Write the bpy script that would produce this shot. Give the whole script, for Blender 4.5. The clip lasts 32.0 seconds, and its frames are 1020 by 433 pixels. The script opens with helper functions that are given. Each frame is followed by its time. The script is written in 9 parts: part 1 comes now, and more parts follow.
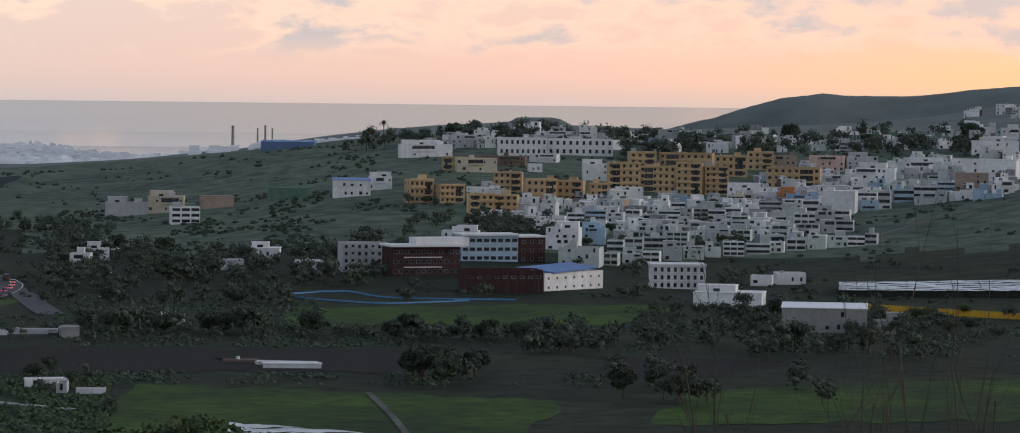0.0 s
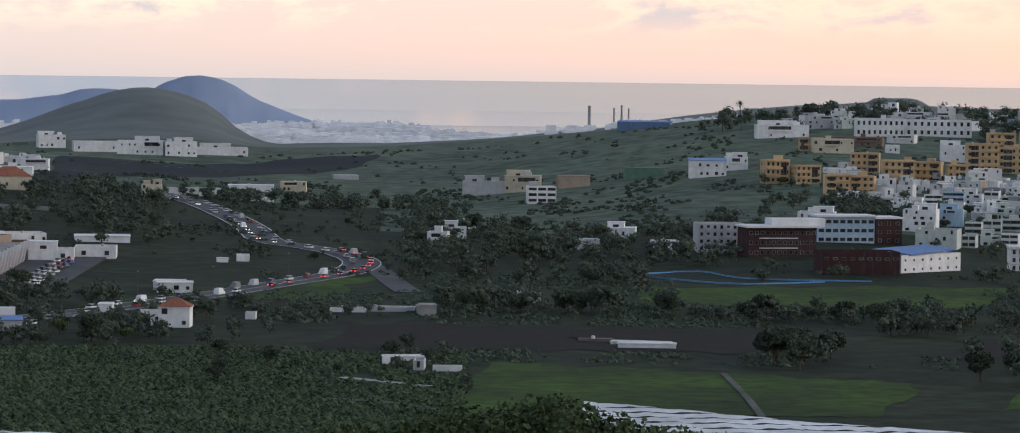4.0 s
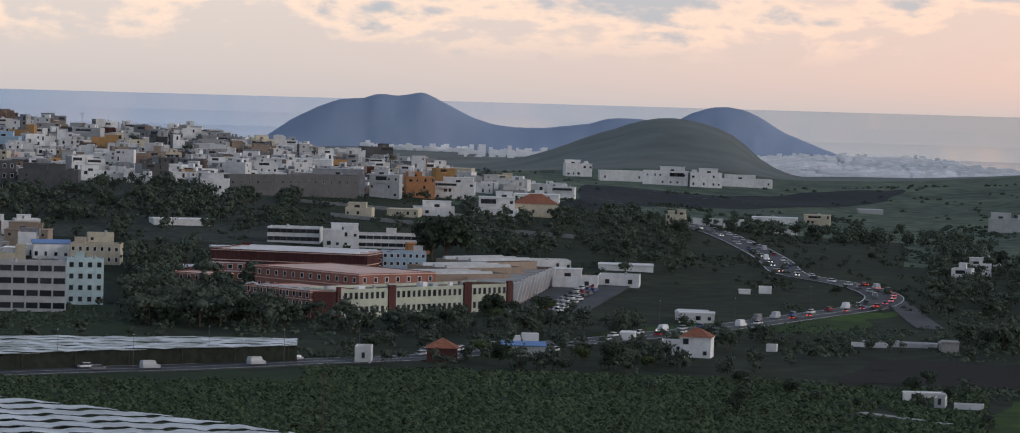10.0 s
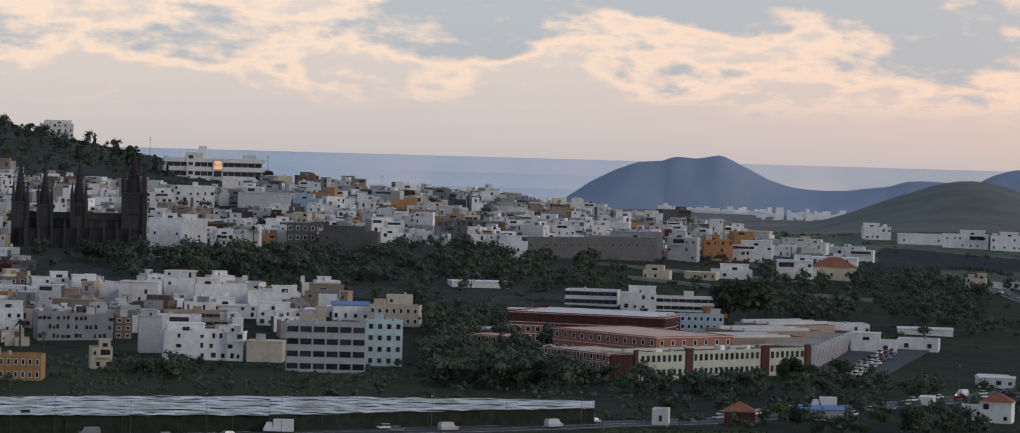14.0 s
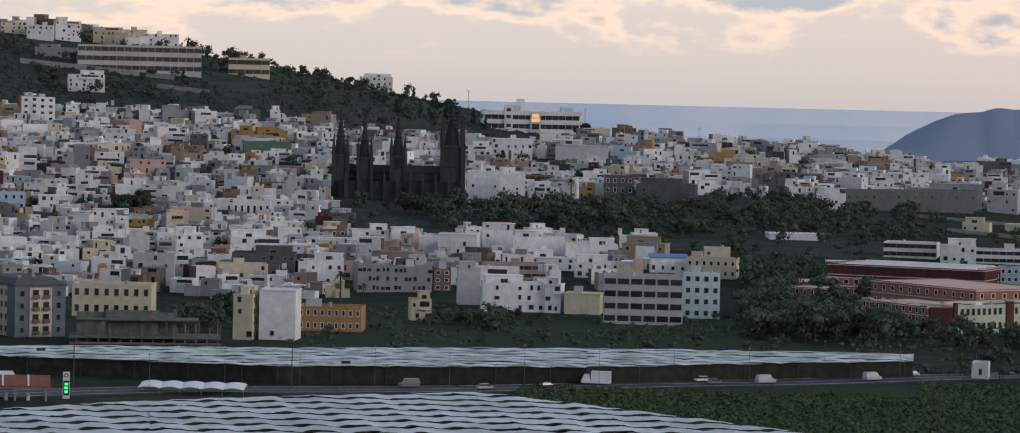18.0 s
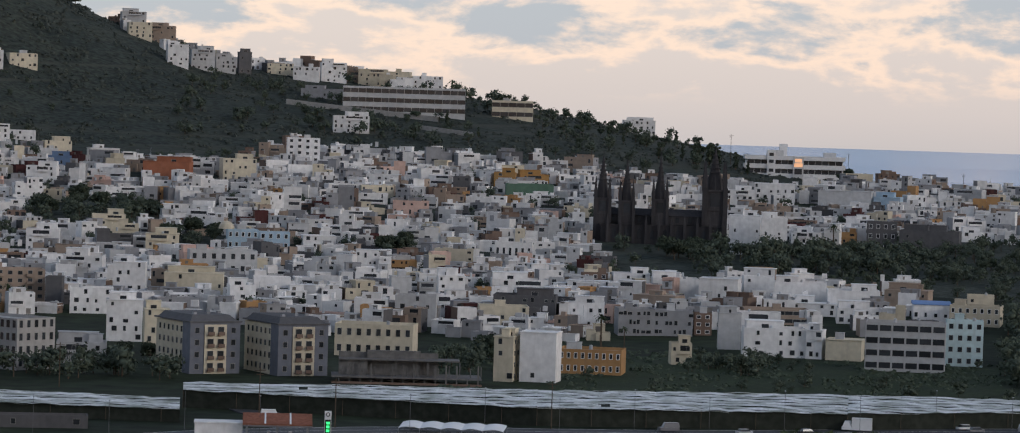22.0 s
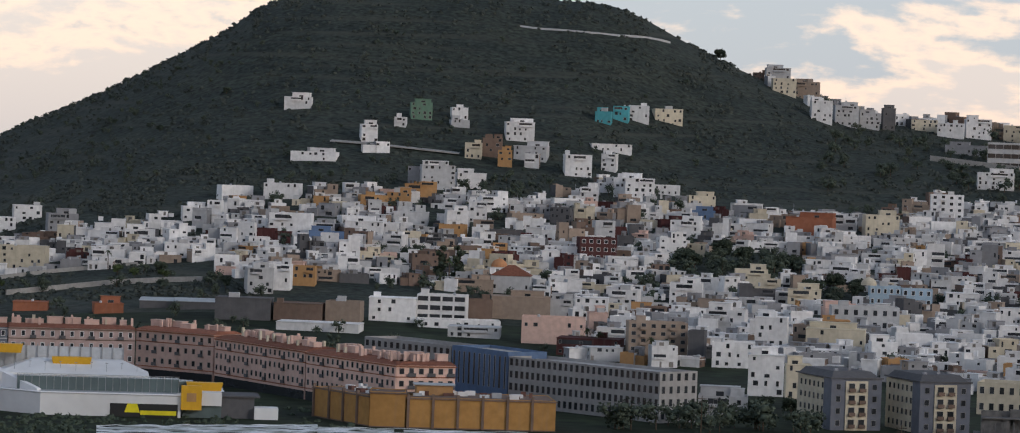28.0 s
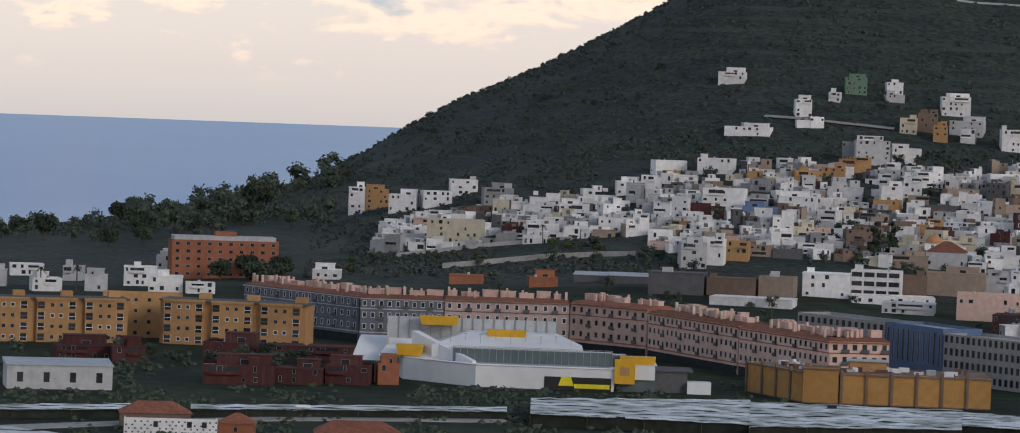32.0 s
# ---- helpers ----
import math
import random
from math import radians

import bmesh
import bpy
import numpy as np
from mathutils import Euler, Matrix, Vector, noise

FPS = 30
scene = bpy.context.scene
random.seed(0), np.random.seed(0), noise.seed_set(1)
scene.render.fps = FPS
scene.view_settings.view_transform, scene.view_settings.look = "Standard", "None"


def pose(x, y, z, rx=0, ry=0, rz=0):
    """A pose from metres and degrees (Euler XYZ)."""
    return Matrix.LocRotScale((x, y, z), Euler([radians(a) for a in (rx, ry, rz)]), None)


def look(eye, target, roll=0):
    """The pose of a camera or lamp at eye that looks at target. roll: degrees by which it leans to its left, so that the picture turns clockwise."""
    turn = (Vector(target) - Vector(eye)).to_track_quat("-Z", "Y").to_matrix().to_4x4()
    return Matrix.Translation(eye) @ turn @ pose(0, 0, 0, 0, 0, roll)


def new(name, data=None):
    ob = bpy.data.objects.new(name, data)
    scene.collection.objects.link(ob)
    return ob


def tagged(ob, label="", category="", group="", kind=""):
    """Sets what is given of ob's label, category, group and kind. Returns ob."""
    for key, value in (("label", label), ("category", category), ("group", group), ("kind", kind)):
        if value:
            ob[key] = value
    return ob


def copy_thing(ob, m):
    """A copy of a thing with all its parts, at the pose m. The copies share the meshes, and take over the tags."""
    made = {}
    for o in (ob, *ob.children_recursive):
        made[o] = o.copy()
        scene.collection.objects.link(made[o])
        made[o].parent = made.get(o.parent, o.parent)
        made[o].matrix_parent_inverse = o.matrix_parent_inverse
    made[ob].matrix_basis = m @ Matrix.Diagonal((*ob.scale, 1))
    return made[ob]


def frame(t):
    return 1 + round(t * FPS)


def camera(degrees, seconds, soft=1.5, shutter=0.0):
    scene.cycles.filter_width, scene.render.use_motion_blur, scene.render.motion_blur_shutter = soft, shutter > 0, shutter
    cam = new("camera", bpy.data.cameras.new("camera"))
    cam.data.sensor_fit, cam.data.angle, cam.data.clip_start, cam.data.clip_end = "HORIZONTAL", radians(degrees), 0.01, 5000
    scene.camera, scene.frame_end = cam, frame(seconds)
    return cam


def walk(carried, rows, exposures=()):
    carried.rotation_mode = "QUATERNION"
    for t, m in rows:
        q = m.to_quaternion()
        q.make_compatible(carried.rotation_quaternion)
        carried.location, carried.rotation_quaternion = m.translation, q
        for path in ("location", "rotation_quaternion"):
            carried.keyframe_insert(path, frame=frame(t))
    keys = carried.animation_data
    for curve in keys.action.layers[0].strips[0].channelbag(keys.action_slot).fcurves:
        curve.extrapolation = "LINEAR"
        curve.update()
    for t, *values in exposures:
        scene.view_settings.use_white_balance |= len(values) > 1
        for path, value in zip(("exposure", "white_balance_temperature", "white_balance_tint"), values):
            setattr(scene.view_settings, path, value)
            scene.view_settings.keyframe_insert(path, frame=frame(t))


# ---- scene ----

EYE = Vector((0.3, -0.4, 0.0))


def aim(azimuth, tilt, lean):
    """The camera's pose on its tripod: degrees clockwise from +y, degrees upwards, lean to the left."""
    a, e = radians(azimuth), radians(tilt)
    way = Vector((math.sin(a) * math.cos(e), math.cos(a) * math.cos(e), math.sin(e)))
    return look(EYE, EYE + way * 100.0, lean)


cam = camera(17.286, 32.0, soft=1.0)
walk(cam, [
    (0, aim(23.258, -2.277, 0.668)),
    (0.5, aim(22.354, -2.378, 0.772)),
    (1, aim(21.492, -2.480, 0.667)),
    (1.5, aim(20.673, -2.580, 0.575)),
    (2, aim(20.031, -2.708, 0.342)),
    (2.5, aim(19.272, -2.763, 0.149)),
    (4.5, aim(16.457, -2.769, 0.927)),
    (5, aim(15.667, -2.993, 0.931)),
    (5.5, aim(14.862, -3.136, 0.956)),
    (6, aim(13.884, -3.128, 1.101)),
    (6.5, aim(13.026, -2.919, 1.206)),
    (7, aim(12.218, -2.615, 1.175)),
    (7.5, aim(11.571, -2.400, 1.264)),
    (8, aim(10.848, -2.211, 1.342)),
    (8.5, aim(10.200, -2.207, 1.511)),
    (9, aim(9.557, -2.254, 1.604)),
    (9.5, aim(8.905, -2.247, 1.709)),
    (10, aim(8.252, -2.320, 1.628)),
    (10.5, aim(7.733, -2.362, 1.704)),
    (11, aim(7.142, -2.426, 1.909)),
    (11.5, aim(6.499, -2.484, 1.898)),
    (12, aim(5.780, -2.521, 1.786)),
    (12.5, aim(5.104, -2.333, 1.860)),
    (13, aim(4.474, -1.818, 1.796)),
    (13.5, aim(3.840, -1.467, 1.683)),
    (14, aim(3.144, -1.388, 1.583)),
    (14.5, aim(2.513, -1.446, 1.336)),
    (16.5, aim(-0.000, -1.667, 1.890)),
    (17, aim(-0.697, -1.790, 1.887)),
    (17.5, aim(-1.438, -2.044, 1.613)),
    (18, aim(-2.250, -2.339, 1.354)),
    (18.5, aim(-2.930, -2.442, 1.221)),
    (19, aim(-3.330, -2.424, 1.338)),
    (19.5, aim(-3.623, -2.264, 1.281)),
    (20, aim(-3.975, -2.085, 1.337)),
    (20.5, aim(-4.409, -1.956, 1.324)),
    (21, aim(-4.976, -1.866, 1.392)),
    (21.5, aim(-5.730, -1.789, 1.564)),
    (22, aim(-6.735, -1.718, 1.804)),
    (22.5, aim(-7.532, -1.666, 1.955)),
    (23, aim(-8.378, -1.616, 2.074)),
    (23.5, aim(-9.172, -1.556, 2.310)),
    (24, aim(-10.055, -1.496, 2.335)),
    (24.5, aim(-10.888, -1.352, 2.233)),
    (25, aim(-11.621, -1.172, 2.306)),
    (25.5, aim(-12.605, -1.034, 2.440)),
    (27.5, aim(-16.511, -1.046, 2.098)),
    (28, aim(-17.703, -1.132, 2.078)),
    (28.5, aim(-18.684, -1.285, 2.027)),
    (29, aim(-19.418, -1.431, 1.878)),
    (29.5, aim(-20.197, -1.498, 1.861)),
    (30, aim(-21.023, -1.551, 1.940)),
    (30.5, aim(-22.221, -1.640, 2.067)),
    (31, aim(-23.136, -1.740, 2.009)),
    (31.5, aim(-24.092, -1.813, 1.909)),
    (32, aim(-25.078, -1.826, 2.105)),
], exposures=[(0, 0.16), (2, 0.24), (5, 0.57), (6, 0.68), (7, 0.44), (8, 0.24), (10, 0.12), (12, 0.07), (14, 0.0), (17, 0.1), (19, 0.13), (21, 0.09), (23, 0.08), (25, 0.13), (28, 0.18), (29, 0.22), (30, 0.22), (32, 0.19)])

# ---- world and sun: an overcast evening, the glow low on the far side of the hill ----
world = bpy.data.worlds.new("evening_sky")
scene.world = world
world.use_nodes = True
wt = world.node_tree
wt.nodes.clear()


def wnode(kind, **values):
    n = wt.nodes.new(kind)
    for k, v in values.items():
        n.inputs[k].default_value = v
    return n


def wmath(op, a, b=None, c=None):
    n = wt.nodes.new("ShaderNodeMath")
    n.operation = op
    for i, v in enumerate((a, b, c)):
        if v is None:
            continue
        if isinstance(v, (int, float)):
            n.inputs[i].default_value = v
        else:
            wt.links.new(v, n.inputs[i])
    return n.outputs[0]


def wmix(f, a, b):
    n = wt.nodes.new("ShaderNodeMix")
    n.data_type = "RGBA"
    for sock, v in ((n.inputs[0], f), (n.inputs[6], a), (n.inputs[7], b)):
        if isinstance(v, (int, float, tuple)):
            sock.default_value = v
        else:
            wt.links.new(v, sock)
    return n.outputs[2]


def wstep(v, lo, hi):
    n = wt.nodes.new("ShaderNodeMapRange")
    n.interpolation_type = "SMOOTHSTEP"
    wt.links.new(v, n.inputs[0])
    n.inputs[1].default_value, n.inputs[2].default_value = lo, hi
    return n.outputs[0]


coord = wt.nodes.new("ShaderNodeTexCoord")
sep = wt.nodes.new("ShaderNodeSeparateXYZ")
wt.links.new(coord.outputs["Generated"], sep.inputs[0])
azim = wmath("MULTIPLY", wmath("ARCTAN2", sep.outputs[0], sep.outputs[1]), 57.2958)
elev = wmath("MULTIPLY", wmath("ARCSINE", sep.outputs[2]), 57.2958)


def cloud_noise(sx, sz, detail, rough, shift, distort=0.0):
    v = wt.nodes.new("ShaderNodeCombineXYZ")
    wt.links.new(wmath("MULTIPLY", azim, sx), v.inputs[0])
    wt.links.new(wmath("MULTIPLY", elev, sz), v.inputs[1])
    v.inputs[2].default_value = shift
    n = wnode("ShaderNodeTexNoise", Scale=1.0, Detail=detail, Roughness=rough, Distortion=distort)
    wt.links.new(v.outputs[0], n.inputs["Vector"])
    return n.outputs[0]


sky = wt.nodes.new("ShaderNodeTexSky")
sky.sky_type, sky.sun_disc = "NISHITA", False
sky.sun_elevation, sky.sun_rotation = radians(21.6), radians(110.0)
# colour of the veil low over the sea: warm towards the glow, pale and bluish away from it
warm = wstep(azim, 0.0, 36.0)
low = wmix(warm, (0.57, 0.505, 0.50, 1), (0.92, 0.50, 0.375, 1))
low = wmix(wstep(azim, 24.0, 35.0), low, (1.02, 0.56, 0.22, 1))
high = wmix(warm, (0.61, 0.53, 0.52, 1), (0.82, 0.505, 0.41, 1))
veil = wmix(wstep(elev, -0.2, 1.6), low, high)
veil = wmix(wstep(elev, -0.9, 0.3), (0.47, 0.44, 0.46, 1), veil)
# banks of cloud: lit cream edges and blue-grey undersides
bank = cloud_noise(0.34, 1.0, 8.0, 0.55, 3.7, 0.25)
fine = cloud_noise(1.3, 2.4, 6.0, 0.55, 9.1, 0.2)
mass = wmath("ADD", wmath("MULTIPLY", bank, 0.74), wmath("MULTIPLY", fine, 0.26))
rise = wmath("MULTIPLY", wstep(elev, 0.4, 2.5), 0.165)
rise = wmath("ADD", rise, wmath("MULTIPLY", warm, 0.085))
rise = wmath("SUBTRACT", rise, wmath("MULTIPLY", wstep(wmath("MULTIPLY", azim, -1.0), 14.0, 26.0), 0.07))
mass = wmath("ADD", mass, wmath("SUBTRACT", rise, 0.10))
lit = wmix(warm, (0.86, 0.65, 0.54, 1), (0.92, 0.555, 0.43, 1))
grey = wmix(warm, (0.37, 0.40, 0.47, 1), (0.58, 0.46, 0.45, 1))
clouded = wmix(wstep(mass, 0.40, 0.48), veil, lit)
clouded = wmix(wstep(mass, 0.475, 0.575), clouded, grey)
clouded = wmix(wstep(elev, 0.25, 0.9), veil, clouded)
# overhead the cloud closes to an even grey
glow = wmix(wstep(azim, 3.0, 22.0), (0.46, 0.49, 0.56, 1), (0.62, 0.44, 0.35, 1))
over = wmix(wstep(elev, 3.0, 8.0), clouded, glow)
over = wmix(wstep(elev, 9.0, 17.0), over, (0.40, 0.46, 0.56, 1))
over = wmix(wstep(elev, 17.0, 44.0), over, (0.14, 0.18, 0.26, 1))
sky_part = wmix(0.03, over, sky.outputs[0])
back = wnode("ShaderNodeBackground", Strength=1.0)
wt.links.new(sky_part, back.inputs["Color"])
wout = wt.nodes.new("ShaderNodeOutputWorld")
wt.links.new(back.outputs[0], wout.inputs["Surface"])

sun = new("sun", bpy.data.lights.new("sun", "SUN"))
sun.data.energy, sun.data.angle, sun.data.color = 0.82, radians(18.0), (1.0, 0.95, 0.92)
sun.matrix_world = look((900, -330, 380), (0, 0, 0))

# ---- materials ----
def material(name, color, rough=0.85, spread=0.12, scale=0.6, stain=0.0, metal=0.0, per_object=0.0, bump=0.0, second=None, island=False):
    """A surface with grain and larger blotches; second: a colour that the blotches lead to."""
    m = bpy.data.materials.new(name)
    m.use_nodes = True
    t = m.node_tree
    b = t.nodes["Principled BSDF"]
    b.inputs["Specular IOR Level"].default_value = 0.5 if rough < 0.5 else 0.12
    b.inputs["Roughness"].default_value, b.inputs["Metallic"].default_value = rough, metal
    co = t.nodes.new("ShaderNodeTexCoord")
    geo = t.nodes.new("ShaderNodeNewGeometry")

    def noise_of(s, detail):
        n = t.nodes.new("ShaderNodeTexNoise")
        n.inputs["Scale"].default_value, n.inputs["Detail"].default_value = s, detail
        t.links.new(geo.outputs["Position"], n.inputs["Vector"])
        return n.outputs[0]

    def mix(f, a, c, blend="MIX"):
        n = t.nodes.new("ShaderNodeMix")
        n.data_type, n.blend_type = "RGBA", blend
        for sock, v in ((n.inputs[0], f), (n.inputs[6], a), (n.inputs[7], c)):
            if isinstance(v, (int, float, tuple)):
                sock.default_value = v
            else:
                t.links.new(v, sock)
        return n.outputs[2]

    def span(v, lo, hi, a, c):
        n = t.nodes.new("ShaderNodeMapRange")
        t.links.new(v, n.inputs[0])
        for i, x in enumerate((lo, hi, a, c)):
            n.inputs[i + 1].default_value = x
        return n.outputs[0]

    grain, blotch = noise_of(scale, 6.0), noise_of(scale * 0.12, 4.0)
    base = tuple(color) + (1,)
    other = tuple(second) + (1,) if second else tuple(c * 0.72 for c in color) + (1,)
    col = mix(span(blotch, 0.38, 0.66, 0.0, 1.0 if second else 0.55), base, other)
    col = mix(1.0, col, span(grain, 0.25, 0.75, 1 - spread, 1 + spread), "MULTIPLY")
    if stain:
        wave = t.nodes.new("ShaderNodeMapping")
        wave.inputs["Scale"].default_value = (0.9, 0.9, 0.08)
        t.links.new(geo.outputs["Position"], wave.inputs["Vector"])
        streak = t.nodes.new("ShaderNodeTexNoise")
        streak.inputs["Scale"].default_value, streak.inputs["Detail"].default_value = 1.0, 5.0
        t.links.new(wave.outputs[0], streak.inputs["Vector"])
        col = mix(span(streak.outputs[0], 0.52, 0.75, 0.0, stain), col, (0.22, 0.20, 0.18, 1))
    if per_object:
        info = geo.outputs["Random Per Island"] if island else t.nodes.new("ShaderNodeObjectInfo").outputs["Random"]
        col = mix(1.0, col, span(info, 0, 1, 1 - per_object, 1 + per_object * 0.35), "MULTIPLY")
    t.links.new(col, b.inputs["Base Color"])
    if bump:
        bm_node = t.nodes.new("ShaderNodeBump")
        bm_node.inputs["Strength"].default_value, bm_node.inputs["Distance"].default_value = bump, 0.4
        t.links.new(grain, bm_node.inputs["Height"])
        t.links.new(bm_node.outputs[0], b.inputs["Normal"])
    return m


PLASTER = {
    "white": (0.79, 0.775, 0.76), "cream": (0.62, 0.55, 0.42), "grey": (0.30, 0.30, 0.31), "palegrey": (0.51, 0.51, 0.51),
    "ochre": (0.46, 0.265, 0.12), "mustard": (0.46, 0.25, 0.085), "orange": (0.52, 0.25, 0.12), "pink": (0.66, 0.46, 0.385), "maroon": (0.065, 0.032, 0.032), "red": (0.095, 0.038, 0.036), "salmon": (0.32, 0.145, 0.115),
    "brick": (0.30, 0.10, 0.07), "brown": (0.20, 0.14, 0.11), "blue": (0.14, 0.21, 0.34), "lightblue": (0.38, 0.50, 0.60),
    "teal": (0.10, 0.38, 0.42), "green": (0.13, 0.22, 0.16), "palegreen": (0.60, 0.64, 0.59), "yellow": (0.50, 0.52, 0.42),
    "darkgrey": (0.12, 0.118, 0.122), "basalt": (0.055, 0.052, 0.055), "amber": (0.42, 0.24, 0.09), "bluegreen": (0.50, 0.62, 0.63),
    "sandstone": (0.36, 0.28, 0.22), "rust": (0.33, 0.13, 0.075), "sandy": (0.60, 0.42, 0.235), "slate": (0.17, 0.18, 0.21), "dusky": (0.47, 0.35, 0.32), "midgrey": (0.41, 0.395, 0.38),
}
WALL = {k: material("plaster_" + k, c, 0.9, 0.14, 0.5, 0.16, per_object=0.16, bump=0.15) for k, c in PLASTER.items()}
WALL_JOINED = {k: material("plaster_joined_" + k, c, 0.9, 0.14, 0.5, 0.16, per_object=0.24, bump=0.15, island=True) for k, c in PLASTER.items()}
ROOF = {
    "flat": material("roof_screed", (0.40, 0.39, 0.38), 0.95, 0.2, 0.5, per_object=0.3, second=(0.27, 0.24, 0.22)),
    "pale": material("roof_paint_pale", (0.62, 0.62, 0.61), 0.9, 0.12, 0.4, per_object=0.2),
    "clay": material("roof_red_paint", (0.20, 0.085, 0.065), 0.9, 0.25, 0.6, per_object=0.3, second=(0.13, 0.075, 0.062)),
    "felt": material("roof_felt_brown", (0.21, 0.19, 0.18), 0.95, 0.25, 0.6, per_object=0.3, second=(0.13, 0.115, 0.11)),
    "tile": material("roof_clay_tile", (0.27, 0.11, 0.07), 0.9, 0.25, 1.2, per_object=0.25, bump=0.6),
    "blue": material("roof_blue_sheet", (0.14, 0.24, 0.45), 0.6, 0.12, 0.4),
    "green": material("roof_green_tile", (0.10, 0.17, 0.10), 0.8, 0.2, 0.8),
    "sheet": material("roof_sheet_grey", (0.40, 0.42, 0.43), 0.55, 0.15, 0.5, metal=0.2),
    "white": material("roof_white", (0.80, 0.80, 0.80), 0.6, 0.05, 0.3),
}
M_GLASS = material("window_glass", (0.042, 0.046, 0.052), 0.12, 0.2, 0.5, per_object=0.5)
M_FRAME = material("window_frame", (0.34, 0.33, 0.31), 0.7, 0.1, 1.0, per_object=0.5)
M_FRAME_W = material("window_surround_white", (0.72, 0.71, 0.70), 0.8, 0.08, 1.0)
M_DOOR = material("garage_door", (0.22, 0.20, 0.18), 0.7, 0.15, 1.0, per_object=0.5)
M_METAL = material("galvanised_metal", (0.35, 0.36, 0.37), 0.45, 0.1, 2.0, metal=0.7)
M_TANK = material("water_tank", (0.50, 0.52, 0.54), 0.6, 0.1, 1.0, per_object=0.4)
M_ASPHALT = material("asphalt", (0.052, 0.053, 0.056), 0.7, 0.2, 0.8, second=(0.075, 0.075, 0.078))
M_CONCRETE = material("concrete", (0.33, 0.32, 0.30), 0.9, 0.18, 0.6, stain=0.3)
M_PAINT = material("road_paint", (0.7, 0.7, 0.68), 0.8, 0.1, 2.0)
M_BARK = material("bark", (0.10, 0.075, 0.055), 0.95, 0.3, 3.0, bump=0.5)
M_LEAF = material("leaves_dark", (0.058, 0.075, 0.053), 0.85, 0.40, 0.8, per_object=0.3, second=(0.068, 0.086, 0.058))
M_LEAF_B = material("leaves_bright", (0.078, 0.106, 0.044), 0.8, 0.40, 1.6, per_object=0.3, second=(0.068, 0.096, 0.040))
M_SCRUB = material("mountain_scrub", (0.054, 0.064, 0.056), 0.85, 0.30, 0.3, second=(0.066, 0.074, 0.062))
M_LEAF_C = material("banana_leaves", (0.064, 0.088, 0.046), 0.8, 0.35, 0.25, second=(0.054, 0.074, 0.040))
M_PALM = material("palm_fronds", (0.05, 0.07, 0.03), 0.6, 0.4, 2.0, per_object=0.3)
M_NET = material("greenhouse_netting", (0.72, 0.73, 0.73), 0.75, 0.22, 0.30, stain=0.4, second=(0.50, 0.51, 0.50))
M_NET_OLD = material("patched_old_netting", (0.74, 0.75, 0.75), 0.75, 0.30, 1.3, stain=0.3, second=(0.24, 0.26, 0.22))
M_WHITE_SHEET = material("white_sheet_cladding", (0.74, 0.74, 0.73), 0.6, 0.06, 0.3)
# dark side netting; also colours the painted shadow strips between sheets
M_SHADE = material("side_net_and_sheet_shade", (0.030, 0.034, 0.027), 0.9, 0.4, 0.5)
M_FIELD = material("field_grass", (0.040, 0.080, 0.010), 0.9, 0.5, 0.20, second=(0.018, 0.036, 0.009))
M_SOIL = material("field_soil", (0.018, 0.016, 0.014), 0.95, 0.35, 0.4, second=(0.014, 0.015, 0.012))
M_CROP = material("crop_rows", (0.024, 0.038, 0.016), 0.9, 0.45, 0.5, second=(0.017, 0.028, 0.013), bump=0.8)
M_YELLOW = material("yellow_sheet", (0.68, 0.38, 0.035), 0.55, 0.1, 0.6)
M_BLUE = material("blue_fence_panel", (0.13, 0.30, 0.56), 0.6, 0.12, 0.6)

# ---- the ground: one sheet from the tripod to the coast ----
AZ = (-34, -28, -22, -17, -14.5, -12, -7, -2, 4, 10, 16, 22, 28, 34)
RAD = (1150, 1400, 1650, 1900, 2200, 2700, 3400)
RISE = (
    (-76, -76, -76, -82, -93, -116, -150),
    (-76, -72, -62, -49, -43, -62, -110),
    (-75, -63, -34, 13, 76, 20, -60),
    (-75, -65, -35, 15, 106, 30, -60),
    (-75, -65, -38, -2, 64, 20, -60),
    (-75, -64, -40, -10, 29, 0, -60),
    (-76, -63, -43, -16, 8, -25, -70),
    (-75, -62, -50, -32, -28, -45, -80),
    (-76, -64, -53, -46, -56, -75, -88),
    (-76, -68, -63, -60, -65, -73, -86),
    (-76, -74, -72, -69, -63, -68, -90),
    (-75, -68, -58, -47, -38, -42, -54),
    (-76, -74, -64, -52, -36, -42, -48),
    (-76, -62, -48, -38, -30, -28, -6),
)
SHOULDER_AZ = (-28.5, -27.5, -26.4, -25.7, -25.0, -24.2, -23.2, -22.5, -22.1, -21.5, -20.0, -18.5, -17.0, -15.8, -14.8, -13.8, -12.8, -11.5)
SHOULDER = (0, 6, 9, 7, 3, 1, 1, 5, 11, 12, 6, 0, -8, 3, 6, 5, 4, 0)
NEAR = ((0, -1.7), (30, -4), (120, -21), (400, -62), (560, -75), (650, -76), (1000, -76))


